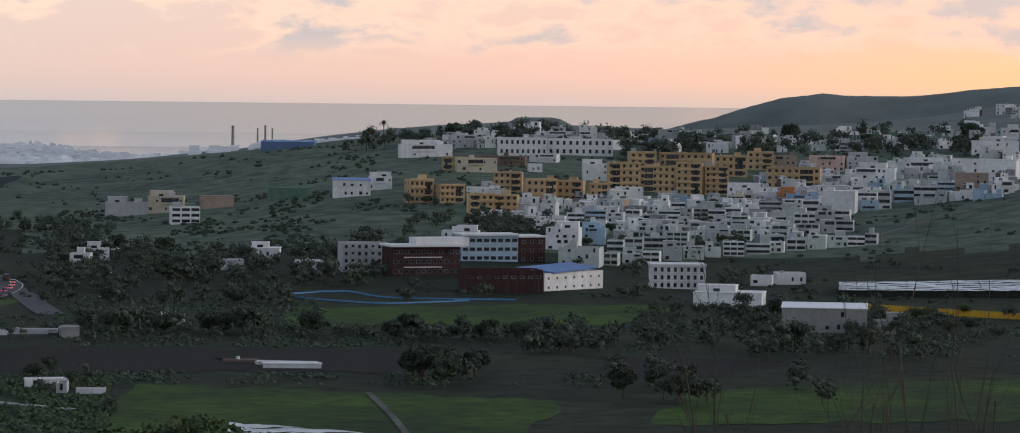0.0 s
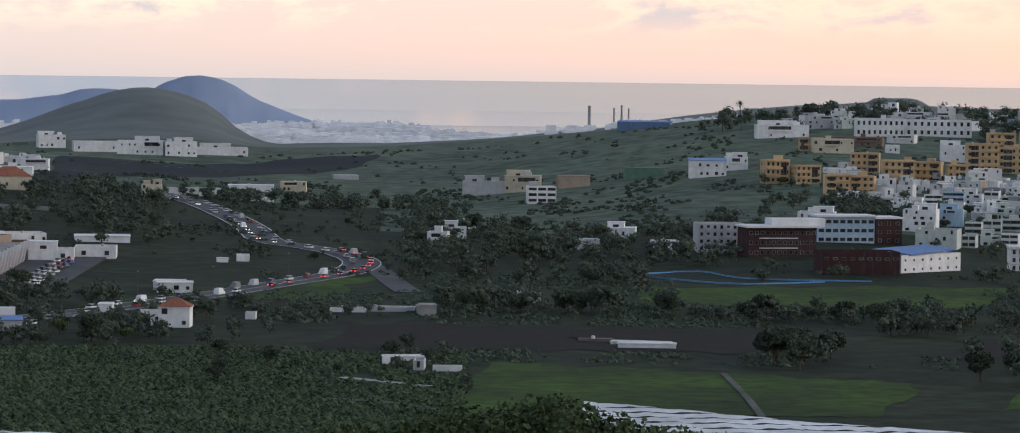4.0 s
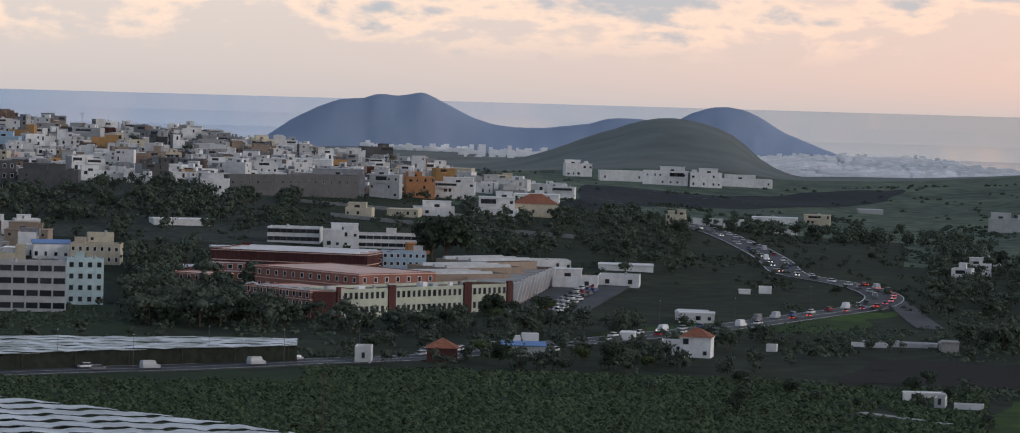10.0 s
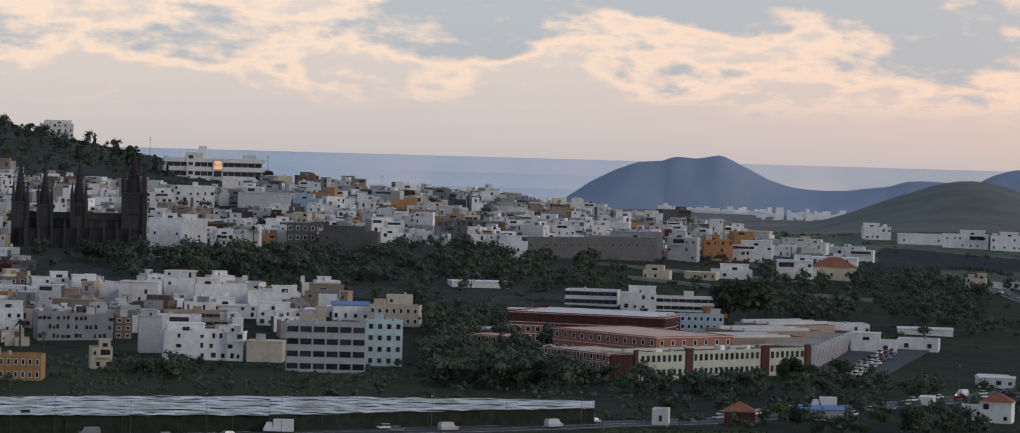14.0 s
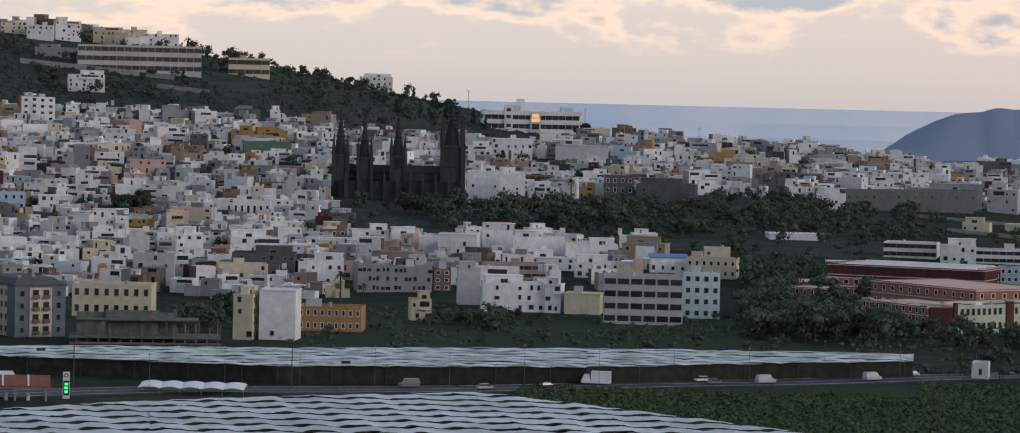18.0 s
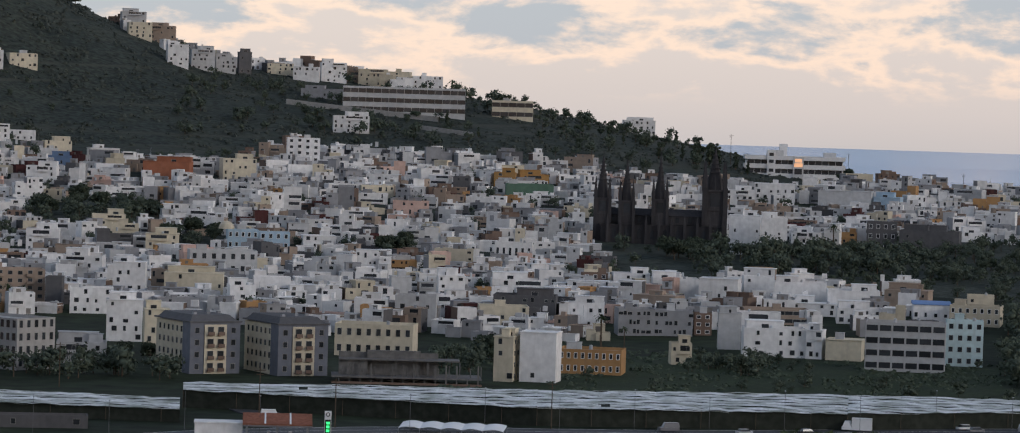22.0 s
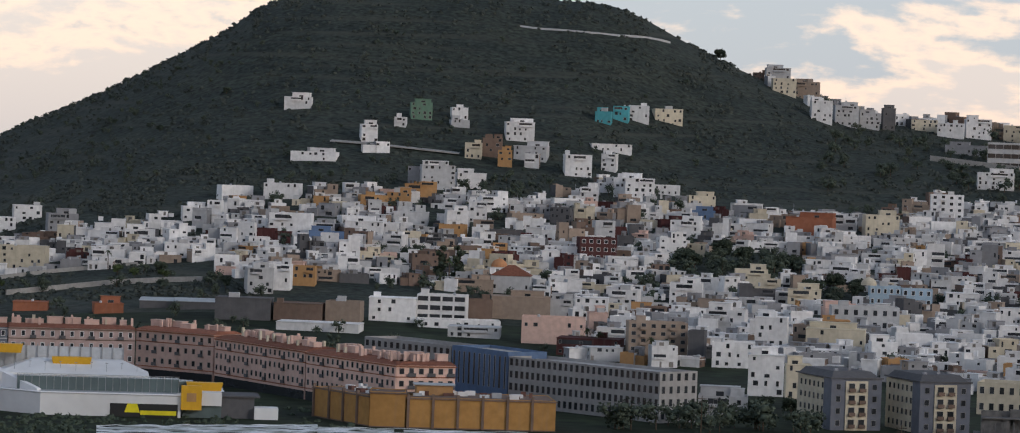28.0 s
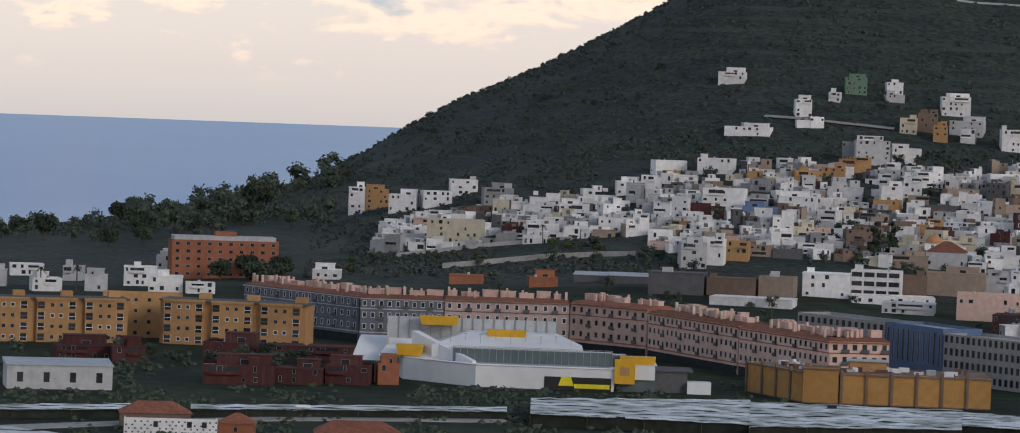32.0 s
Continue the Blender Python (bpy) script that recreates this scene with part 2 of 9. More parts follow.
def spline(knots, values, x):
    """A smooth curve (Catmull-Rom) through the values."""
    if x <= knots[0]:
        return values[0]
    if x >= knots[-1]:
        return values[-1]
    i = max(j for j in range(len(knots) - 1) if knots[j] <= x)
    u = (x - knots[i]) / (knots[i + 1] - knots[i])
    p1, p2 = values[i], values[i + 1]
    p0, p3 = values[max(i - 1, 0)], values[min(i + 2, len(values) - 1)]
    return p1 + 0.5 * u * (p2 - p0 + u * (2 * p0 - 5 * p1 + 4 * p2 - p3 + u * (3 * (p1 - p2) + p3 - p0)))


def bell(v):
    return math.exp(-v * v)


def ground_z(az, r):
    """Height of the ground, degrees clockwise and metres from the tripod."""
    if r < 1000:
        return float(np.interp(r, [k[0] for k in NEAR], [k[1] for k in NEAR]))
    rows = [spline((1000,) + RAD + (4200, 4600), (-76.0,) + row + ((-92, -130) if 1 < a < 17 else (-170, -240)), r) for a, row in zip(AZ, RISE)]
    z = spline(AZ, rows, az)
    # the cone that stands alone towards the harbour
    if 6.5 < az < 13.6 and 2000 < r < 4000:
        z += 48 * spline((6.8, 7.6, 8.6, 10.0, 10.8, 11.5, 12.1, 12.6, 13.2), (0.0, 0.06, 0.24, 0.76, 1.0, 0.95, 0.72, 0.25, 0.0), az) * bell((r - 3000) / 330)
    # shoulders of the mountain's skyline
    if -28.5 < az < -11.5 and 1700 < r < 2700:
        z += spline(SHOULDER_AZ, SHOULDER, az) * bell((r - 2210) / 190)
    # the ridge that carries the eastern end of the town
    if -2.2 < az < 6.8 and 1600 < r < 2200:
        z += spline((-2.2, -0.7, 1.0, 1.8, 2.7, 3.4, 4.1, 5.0, 6.8), (0, 4, 2, 3, 5, 4, 2, 2, 0), az) * bell((r - 1860) / 120)
    # gullies and banks
    k = min(1.0, max(0.0, (r - 1250) / 500))
    a = radians(az)
    z += k * 4.0 * (noise.noise(Vector((math.sin(a) * r / 130, math.cos(a) * r / 130, 0.3))))
    return z


def spot(az, r, up=0.0):
    a = radians(az)
    return Vector((r * math.sin(a), r * math.cos(a), ground_z(az, r) + up))


def make_mesh(name, verts, faces, mats, smooth=False):
    me = bpy.data.meshes.new(name)
    me.from_pydata(verts, [], faces)
    for m in mats if isinstance(mats, (list, tuple)) else [mats]:
        me.materials.append(m)
    if smooth:
        me.polygons.foreach_set("use_smooth", [True] * len(faces))
    me.update()
    return me


def polar_sheet(azs, rads, height):
    verts, faces = [], []
    n = len(rads)
    for a in azs:
        for r in rads:
            q = radians(a)
            verts.append((r * math.sin(q), r * math.cos(q), height(a, r)))
    for i in range(len(azs) - 1):
        for j in range(n - 1):
            k = i * n + j
            faces.append((k, k + 1, k + n + 1, k + n))
    return verts, faces


def ground_material():
    m = material("hill_scrub", (0.032, 0.040, 0.034), 0.95, 0.7, 0.30, bump=0.8, second=(0.046, 0.053, 0.041))
    t = m.node_tree
    b = t.nodes["Principled BSDF"]
    col = b.inputs["Base Color"].links[0].from_socket
    geo = t.nodes.new("ShaderNodeNewGeometry")
    # old farming terraces: banks of bare earth that follow the contours
    mp = t.nodes.new("ShaderNodeMapping")
    mp.inputs["Scale"].default_value = (0.006, 0.006, 0.30)
    t.links.new(geo.outputs["Position"], mp.inputs["Vector"])
    band = t.nodes.new("ShaderNodeTexNoise")
    band.inputs["Scale"].default_value, band.inputs["Detail"].default_value = 1.0, 3.0
    t.links.new(mp.outputs[0], band.inputs["Vector"])
    rng = t.nodes.new("ShaderNodeMapRange")
    for i, x in enumerate((0.54, 0.68, 0.0, 0.75)):
        rng.inputs[i + 1].default_value = x
    t.links.new(band.outputs[0], rng.inputs[0])
    mx = t.nodes.new("ShaderNodeMix")
    mx.data_type = "RGBA"
    t.links.new(rng.outputs[0], mx.inputs[0])
    t.links.new(col, mx.inputs[6])
    mx.inputs[7].default_value = (0.066, 0.068, 0.054, 1)
    t.links.new(mx.outputs[2], b.inputs["Base Color"])
    return m


M_GROUND = ground_material()
fine_az = [-37 + 0.25 * i for i in range(297)]
ring_az = [-180 + 11 * i for i in range(13)] + fine_az + [48 + 12 * i for i in range(12)]
ring_r = [0.01, 12, 30, 70, 120, 200, 300, 400, 480, 560, 620, 680, 740, 800, 860, 920, 1000, 1050, 1100] + [1150 + 30 * i for i in range(36)] + [2240 + 60 * i for i in range(20)] + [3500, 3650, 3800, 4000, 4200, 4400, 4600]
v, f = polar_sheet(ring_az, ring_r, lambda a, r: ground_z(max(-40, min(40, a)), r))
# base colour paled to stand in for haze over the far slopes
M_HAZE_GROUND = material("far_slopes_haze_paled", (0.135, 0.150, 0.140), 1.0, 0.22, 0.02, second=(0.155, 0.162, 0.145))
M_VALLEY = material("valley_grass", (0.016, 0.023, 0.014), 0.95, 0.6, 0.12, bump=0.6, second=(0.025, 0.035, 0.018))
# pasture green, lightened to carry the haze over the mid slopes
M_PASTURE_HAZE = material("pasture_haze_paled", (0.086, 0.114, 0.076), 0.95, 0.6, 0.10, bump=0.6, second=(0.060, 0.080, 0.060))
ground_mesh = make_mesh("ground", v, f, [M_GROUND, M_HAZE_GROUND, M_PASTURE_HAZE, M_VALLEY], True)
# the far band takes the colour with haze put into it
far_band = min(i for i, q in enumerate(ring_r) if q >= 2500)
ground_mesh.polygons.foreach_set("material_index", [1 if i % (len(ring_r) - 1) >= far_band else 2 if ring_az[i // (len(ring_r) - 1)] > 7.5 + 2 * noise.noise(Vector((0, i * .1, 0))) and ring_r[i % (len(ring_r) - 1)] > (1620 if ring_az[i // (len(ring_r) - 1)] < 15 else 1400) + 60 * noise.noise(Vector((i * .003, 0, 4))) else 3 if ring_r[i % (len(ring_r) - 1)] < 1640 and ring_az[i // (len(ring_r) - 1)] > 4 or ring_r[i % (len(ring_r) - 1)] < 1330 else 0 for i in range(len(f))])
tagged(new("ground", ground_mesh), "dark green scrub and farmland falling to the coast", "ground", kind="structure")

# ---- the sea: rises to the horizon, which stands a third of a degree under eye level ----
M_SEA = material("sea_water", (0.13, 0.34, 0.62), 0.5, 0.03, 0.004, second=(0.16, 0.36, 0.60))
# glossy layer, shaded as if level on the sloping sheet, over a blue base
sea_nodes = M_SEA.node_tree
gloss = sea_nodes.nodes.new("ShaderNodeBsdfGlossy")
gloss.inputs["Color"].default_value, gloss.inputs["Roughness"].default_value = (0.80, 0.80, 0.84, 1), 0.10
level = sea_nodes.nodes.new("ShaderNodeCombineXYZ")
level.inputs[2].default_value = 1.0
sea_nodes.links.new(level.outputs[0], gloss.inputs["Normal"])
blend = sea_nodes.nodes.new("ShaderNodeMixShader")
# mirror share grows eastwards, which imitates haze paling the water
where = sea_nodes.nodes.new("ShaderNodeNewGeometry")
east = sea_nodes.nodes.new("ShaderNodeSeparateXYZ")
sea_nodes.links.new(where.outputs["Position"], east.inputs[0])
mirror_share = sea_nodes.nodes.new("ShaderNodeMapRange")
sea_nodes.links.new(east.outputs[0], mirror_share.inputs[0])
for k, x in enumerate((-2400.0, 900.0, 0.42, 0.72)):
    mirror_share.inputs[k + 1].default_value = x
sea_nodes.links.new(mirror_share.outputs[0], blend.inputs[0])
# smoother eastwards, so the low warm sky shows in the water
mirror_rough = sea_nodes.nodes.new("ShaderNodeMapRange")
sea_nodes.links.new(east.outputs[0], mirror_rough.inputs[0])
for k, x in enumerate((-1200.0, 900.0, 0.11, 0.035)):
    mirror_rough.inputs[k + 1].default_value = x
sea_nodes.links.new(mirror_rough.outputs[0], gloss.inputs["Roughness"])
# warmer mirror colour towards the east: haze painted into the water
haze_tint = sea_nodes.nodes.new("ShaderNodeMix")
haze_tint.data_type = "RGBA"
haze_tint.inputs[6].default_value, haze_tint.inputs[7].default_value = (0.80, 0.80, 0.84, 1), (0.86, 0.83, 0.73, 1)
haze_east = sea_nodes.nodes.new("ShaderNodeMapRange")
sea_nodes.links.new(east.outputs[0], haze_east.inputs[0])
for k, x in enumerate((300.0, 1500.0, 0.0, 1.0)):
    haze_east.inputs[k + 1].default_value = x
sea_nodes.links.new(haze_east.outputs[0], haze_tint.inputs[0])
sea_nodes.links.new(haze_tint.outputs[2], gloss.inputs["Color"])
deep = sea_nodes.nodes["Principled BSDF"]
deep.inputs["Specular IOR Level"].default_value = 0.0
sea_nodes.links.new(deep.outputs[0], blend.inputs[1])
sea_nodes.links.new(gloss.outputs[0], blend.inputs[2])
sea_nodes.links.new(blend.outputs[0], sea_nodes.nodes["Material Output"].inputs["Surface"])
sea_r = [3300, 3500, 3700, 3900, 4100, 4300, 4500, 4700, 4930]
v, f = polar_sheet([-180 + 3 * i for i in range(121)], sea_r,
                   lambda a, r: r * math.tan(radians(-2.75 + 2.37 * ((r - 3300) / 1630) ** 0.8)))
tagged(new("water", make_mesh("sea", v, f, M_SEA, True)), "pale blue-grey sea with evening haze tinted into its colour", "sea", kind="structure")


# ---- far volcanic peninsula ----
# distance haze is put into this bluish base colour
M_FAR = material("far_slopes_painted_haze", (0.26, 0.31, 0.42), 1.0, 0.10, 0.006, second=(0.24, 0.29, 0.38))


def far_hill(name, label, r, outline, depth, mat):
    """A far mountain: its crest given as (azimuth, elevation), falling off to the front and back."""
    azs = [outline[0][0] + (outline[-1][0] - outline[0][0]) * i / 90 for i in range(91)]
    ka, ke = [p[0] for p in outline], [p[1] for p in outline]
    verts, faces = [], []
    steps = 25
    for a in azs:
        q = radians(a)
        top = r * math.tan(radians(0.7 * spline(ka, ke, a) + 0.3 * float(np.interp(a, ka, ke)) + 0.012 * noise.noise(Vector((a * 5.0, r, 0)))))
        for j in range(steps):
            u = (j - 12) / 12
            rr = r + u * depth
            low = -110
            shape = 0.5 + 0.5 * math.cos(math.pi * abs(u)) if abs(u) < 1 else 0
            relief = 5.0 * (noise.noise(Vector((a * 1.3, u * 2.0, r))) + 0.6 * noise.noise(Vector((a * 3.4, u * 5.0, r))) + 0.4 * noise.noise(Vector((a * 7.0, u * 11.0, r)))) * (1 - shape) * shape * 4
            verts.append((rr * math.sin(q), rr * math.cos(q), low + (top - low) * shape + relief))
    for i in range(90):
        for j in range(steps - 1):
            k = i * steps + j
            faces.append((k, k + 1, k + steps + 1, k + steps))
    return tagged(new(name, make_mesh(name, verts, faces, mat, True)), label, "mountain", kind="structure")


far_hill("far_mountain", "volcanic mountain far across the bay, painted haze-blue", 4150,
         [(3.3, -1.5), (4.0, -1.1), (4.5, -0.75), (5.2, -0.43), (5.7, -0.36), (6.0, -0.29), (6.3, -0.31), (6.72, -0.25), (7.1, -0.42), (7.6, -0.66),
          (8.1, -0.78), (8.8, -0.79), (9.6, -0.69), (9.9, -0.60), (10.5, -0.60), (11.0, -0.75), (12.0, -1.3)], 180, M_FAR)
far_hill("far_mountain", "low mesa with ruins behind the ridge", 3300, [(19.9, -1.05), (20.6, -0.90), (21.2, -0.80), (22.3, -0.73), (23.25, -0.655), (23.36, -0.585), (24.08, -0.59), (24.36, -0.74), (25.0, -0.78), (26.0, -0.95)], 160, M_HAZE_GROUND)
far_hill("far_mountain", "broad bare hill behind the terraces", 3250, [(25.2, -0.95), (26.2, -0.68), (26.75, -0.54), (27.3, -0.36), (27.85, -0.21), (28.4, -0.14), (28.6, -0.115), (28.95, -0.144), (29.5, -0.149), (30.05, -0.142), (30.6, -0.09), (31.1, -0.02), (31.9, 0.045), (33.5, 0.10), (36.0, 0.0)], 420, M_HAZE_GROUND)
far_hill("far_mountain", "flat-topped volcanic hill beyond the harbour, painted haze-blue", 4120,
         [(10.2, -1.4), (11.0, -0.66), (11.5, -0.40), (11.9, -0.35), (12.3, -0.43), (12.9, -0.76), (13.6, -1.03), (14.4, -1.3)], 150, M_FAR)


# ---- mesh tools ----
class Shape:
    """Gathers boxes and other solids into one mesh with several materials."""

    def __init__(self):
        self.v, self.f, self.m = [], [], []

    def add(self, verts, faces, mat=0):
        k = len(self.v)
        self.v += [tuple(p) for p in verts]
        self.f += [tuple(i + k for i in f) for f in faces]
        self.m += [mat] * len(faces)
        return self

    def box(self, x0, x1, y0, y1, z0, z1, mat=0, turn=0.0, at=(0, 0)):
        c, s = math.cos(turn), math.sin(turn)
        p = [(at[0] + x * c - y * s, at[1] + x * s + y * c, z) for z in (z0, z1) for x, y in ((x0, y0), (x1, y0), (x1, y1), (x0, y1))]
        return self.add(p, ((3, 2, 1, 0), (4, 5, 6, 7), (0, 1, 5, 4), (1, 2, 6, 5), (2, 3, 7, 6), (3, 0, 4, 7)), mat)

    def prism(self, ring, z0, z1, mat=0, top=None):
        n = len(ring)
        top = top or ring
        p = [(x, y, z0) for x, y in ring] + [(x, y, z1) for x, y in top]
        f = [(i, (i + 1) % n, (i + 1) % n + n, i + n) for i in range(n)]
        return self.add(p, f + [tuple(range(n))[::-1], tuple(range(n, 2 * n))], mat)

    def cone(self, x, y, z0, z1, r0, r1, n=8, mat=0, start=0.0):
        a = [start + 2 * math.pi * i / n for i in range(n)]
        return self.prism([(x + r0 * math.cos(t), y + r0 * math.sin(t)) for t in a], z0, z1, mat,
                          [(x + r1 * math.cos(t), y + r1 * math.sin(t)) for t in a])

    def tube(self, a, b, r0, r1, n=5, mat=0):
        a, b = Vector(a), Vector(b)
        q = (b - a).to_track_quat("Z", "Y").to_matrix()
        p = []
        for c, r in ((a, r0), (b, r1)):
            p += [c + q @ Vector((r * math.cos(2 * math.pi * i / n), r * math.sin(2 * math.pi * i / n), 0)) for i in range(n)]
        return self.add(p, [(i, (i + 1) % n, (i + 1) % n + n, i + n) for i in range(n)], mat)

    def mesh(self, name, mats, smooth=False):
        me = make_mesh(name, self.v, self.f, mats, smooth)
        me.polygons.foreach_set("material_index", self.m)
        me.update()
        return me


def part(name, shape, mats, parent, label="", at=(0, 0, 0), turn=0.0):
    me = shape.mesh(name, mats) if isinstance(shape, Shape) else shape
    ob = new(name, me)
    ob.parent = parent
    ob.matrix_basis = Matrix.Translation(at) @ Matrix.Rotation(turn, 4, "Z")
    return tagged(ob, label)


def placed(az, r, rot=0.0, up=0.0):
    """Pose on the ground whose -y side looks to the tripod, turned by rot degrees."""
    return Matrix.Translation(spot(az, r, up)) @ Matrix.Rotation(radians(rot - az), 4, "Z")


# ---- houses ----
GROUP = ["town"]
SITES = []
WINDOWS = {}
COLOUR_WORD = {"white": "white", "cream": "cream", "grey": "grey", "palegrey": "pale grey", "ochre": "ochre yellow", "mustard": "mustard yellow", "orange": "orange", "pink": "salmon pink", "red": "dark red", "maroon": "dark maroon", "salmon": "salmon brick",
               "brick": "brick red", "brown": "dark brown", "blue": "blue", "lightblue": "pale blue-grey", "teal": "turquoise", "green": "dark green", "palegreen": "pale green-grey",
               "yellow": "pale yellow", "darkgrey": "dark grey", "basalt": "black basalt", "amber": "amber", "bluegreen": "pale turquoise", "sandstone": "sandstone brown",
               "rust": "rusty red", "sandy": "sandy yellow", "slate": "slate grey", "dusky": "dusky pink-brown", "midgrey": "mid grey", "concrete": "bare concrete"}
WALL["concrete"] = M_CONCRETE
NUMBER = {1: "single-storey", 2: "two-storey", 3: "three-storey", 4: "four-storey", 5: "five-storey", 6: "six-storey"}


def window_mesh(w, h, white):
    key = (round(w * 4) / 4, round(h * 4) / 4, white)
    if key not in WINDOWS:
        w, h, _ = key
        s = Shape()
        e = 0.16 if white else 0.08
        x, t = w / 2, h
        ring = lambda q, y: [(-x - q, y, -q), (x + q, y, -q), (x + q, y, t + q), (-x - q, y, t + q)]
        p = ring(e, 0.05) + ring(e, -0.10) + ring(0, -0.10) + ring(0, -0.02)
        f = [(k * 4 + i, k * 4 + (i + 1) % 4, k * 4 + 4 + (i + 1) % 4, k * 4 + 4 + i) for k in range(3) for i in range(4)]
        s.add(p, f)
        s.f.append((12, 13, 14, 15))
        s.m.append(1)
        WINDOWS[key] = s.mesh("window", [M_FRAME_W if white else M_FRAME, M_GLASS])
    return WINDOWS[key]


def shell(w, d, h, wall, side=None, foot=6.0):
    """Outer walls with a parapet round a sunken roof; the roof deck is a part of its own."""
    s = Shape()
    t, p = 0.25, min(0.9, h * 0.2)
    x, y = w / 2, d / 2
    s.add([(-x, -y, -foot), (x, -y, -foot), (x, y, -foot), (-x, y, -foot), (-x, -y, h), (x, -y, h), (x, y, h), (-x, y, h)],
          ((0, 1, 5, 4), (2, 3, 7, 6)))
    s.add([(-x, -y, -foot), (x, -y, -foot), (x, y, -foot), (-x, y, -foot), (-x, -y, h), (x, -y, h), (x, y, h), (-x, y, h)],
          ((1, 2, 6, 5), (3, 0, 4, 7)), 1 if side else 0)
    xi, yi = x - t, y - t
    s.add([(-x, -y, h), (x, -y, h), (x, y, h), (-x, y, h), (-xi, -yi, h), (xi, -yi, h), (xi, yi, h), (-xi, yi, h), (-xi, -yi, h - p), (xi, -yi, h - p), (xi, yi, h - p), (-xi, yi, h - p)],
          ((0, 1, 5, 4), (1, 2, 6, 5), (2, 3, 7, 6), (3, 0, 4, 7), (4, 5, 9, 8), (5, 6, 10, 9), (6, 7, 11, 10), (7, 4, 8, 11)))
    return s, p


def hip_roof(w, d, h):
    s = Shape()
    x, y, e = w / 2 + 0.4, d / 2 + 0.4, min(w, d) * 0.32
    k = max(0.0, x - y)
    s.add([(-x, -y, h), (x, -y, h), (x, y, h), (-x, y, h), (-k, 0, h + e), (k, 0, h + e)], ((0, 1, 5, 4), (1, 2, 5), (2, 3, 4, 5), (3, 0, 4), (3, 2, 1, 0)))
    return s


def house(colour, az, r, w, d, h, rot, storeys, cols, bal=0, attic=0, wh=0, band=0, big=0, corn=0, side=None, roof=None, kind="house", rng=random.Random(11)):
    SITES.append((az, r, w, d))
    if kind in ("house", "terrace") and h > 4.5 and roof is None:
        h *= 0.86
    s, p = shell(w, d, h, colour, side, min(6.0, 1.0 + h))
    name = {"house": "house", "apartment": "apartment_building", "office": "office_building", "school": "school_building", "terrace": "terraced_house"}.get(kind, kind.replace(" ", "_"))
    root = new(name, s.mesh("wall", [WALL[colour], WALL[side or colour]]))
    root.matrix_basis = placed(az, r + d / 2, rot, ground_z(az, r) - ground_z(az, r + d / 2))
    tops = {"tile": "under a clay tile roof", "clay": "with a red painted roof", "blue": "with a blue sheet roof", "green": "with a green roof"}
    words = "%s %s %s %s" % (COLOUR_WORD[colour], NUMBER[max(1, min(6, storeys))], {"house": "rendered house"}.get(kind, {"apartment": "apartment block", "terrace": "terraced hillside house"}.get(kind, kind)), tops.get(roof, "with a flat roof"))
    tagged(root, words, {"apartment": "apartment building", "terrace": "terraced house"}.get(kind, kind), GROUP[0] + (" houses" if kind == "house" else " blocks"))
    kindroof = roof or rng.choice(("flat", "flat", "flat", "pale", "clay"))
    if kindroof == "tile":
        part("roof", hip_roof(w, d, h), [ROOF["tile"]], root, "red clay tiles")
    elif roof in ("blue", "sheet", "white"):
        part("roof", Shape().add([(-w / 2 - .3, -d / 2 - .3, h + .05), (w / 2 + .3, -d / 2 - .3, h + .05), (w / 2 + .3, d / 2 + .3, h + .9), (-w / 2 - .3, d / 2 + .3, h + .9),
                                  (-w / 2 - .3, -d / 2 - .3, h - .15), (w / 2 + .3, -d / 2 - .3, h - .15), (w / 2 + .3, d / 2 + .3, h - .15), (-w / 2 - .3, d / 2 + .3, h - .15)],
                                 ((0, 1, 2, 3), (0, 4, 5, 1), (1, 5, 6, 2), (2, 6, 7, 3), (3, 7, 4, 0), (7, 6, 5, 4))), [ROOF[roof]], root)
    else:
        deck = Shape().box(-w / 2 + .25, w / 2 - .25, -d / 2 + .25, d / 2 - .25, h - p - 0.2, h - p + 0.02)
        part("roof", deck, [ROOF[kindroof]], root)
        if h > 5 and rng.random() < 0.65:
            bw, bd, bh = min(w * 0.4, rng.uniform(2.4, 4.5)), rng.uniform(2.2, 4), rng.uniform(2.0, 2.7)
            bx, by = rng.uniform(-w / 2 + bw / 2 + .3, w / 2 - bw / 2 - .3), rng.uniform(-d / 2 + bd / 2 + .3, d / 2 - bd / 2 - .3)
            part("stair_box", Shape().box(-bw / 2, bw / 2, -bd / 2, bd / 2, -0.9, bh - 0.6).box(-bw / 2 - .12, bw / 2 + .12, -bd / 2 - .12, bd / 2 + .12, bh - 0.6, bh - 0.45),
                 [WALL[colour if rng.random() < 0.7 else "palegrey"]], root, "", (bx, by, h))
        if rng.random() < 0.3 and w > 6:
            part("water_tank", Shape().cone(0, 0, -0.9, 0.6, 0.55, 0.55, 9).cone(0, 0, 0.6, 0.75, 0.55, 0.2, 9), [M_TANK], root, "", (rng.uniform(-w / 3, w / 3), rng.uniform(-d / 3, d / 3), h))
    if attic:
        part("attic", Shape().box(-w / 2 + 1, w / 2 - 1, -d / 2 + 1.2, d / 2 - 1, h - 1, h + 1.6), [WALL["palegrey" if attic == 1 else "darkgrey"]], root)
    if attic == 1:
        part("stair_tower", Shape().box(-w * .08, w * .12, -1, 4, h - 1, h + 3.4), [WALL["rust"]], root)
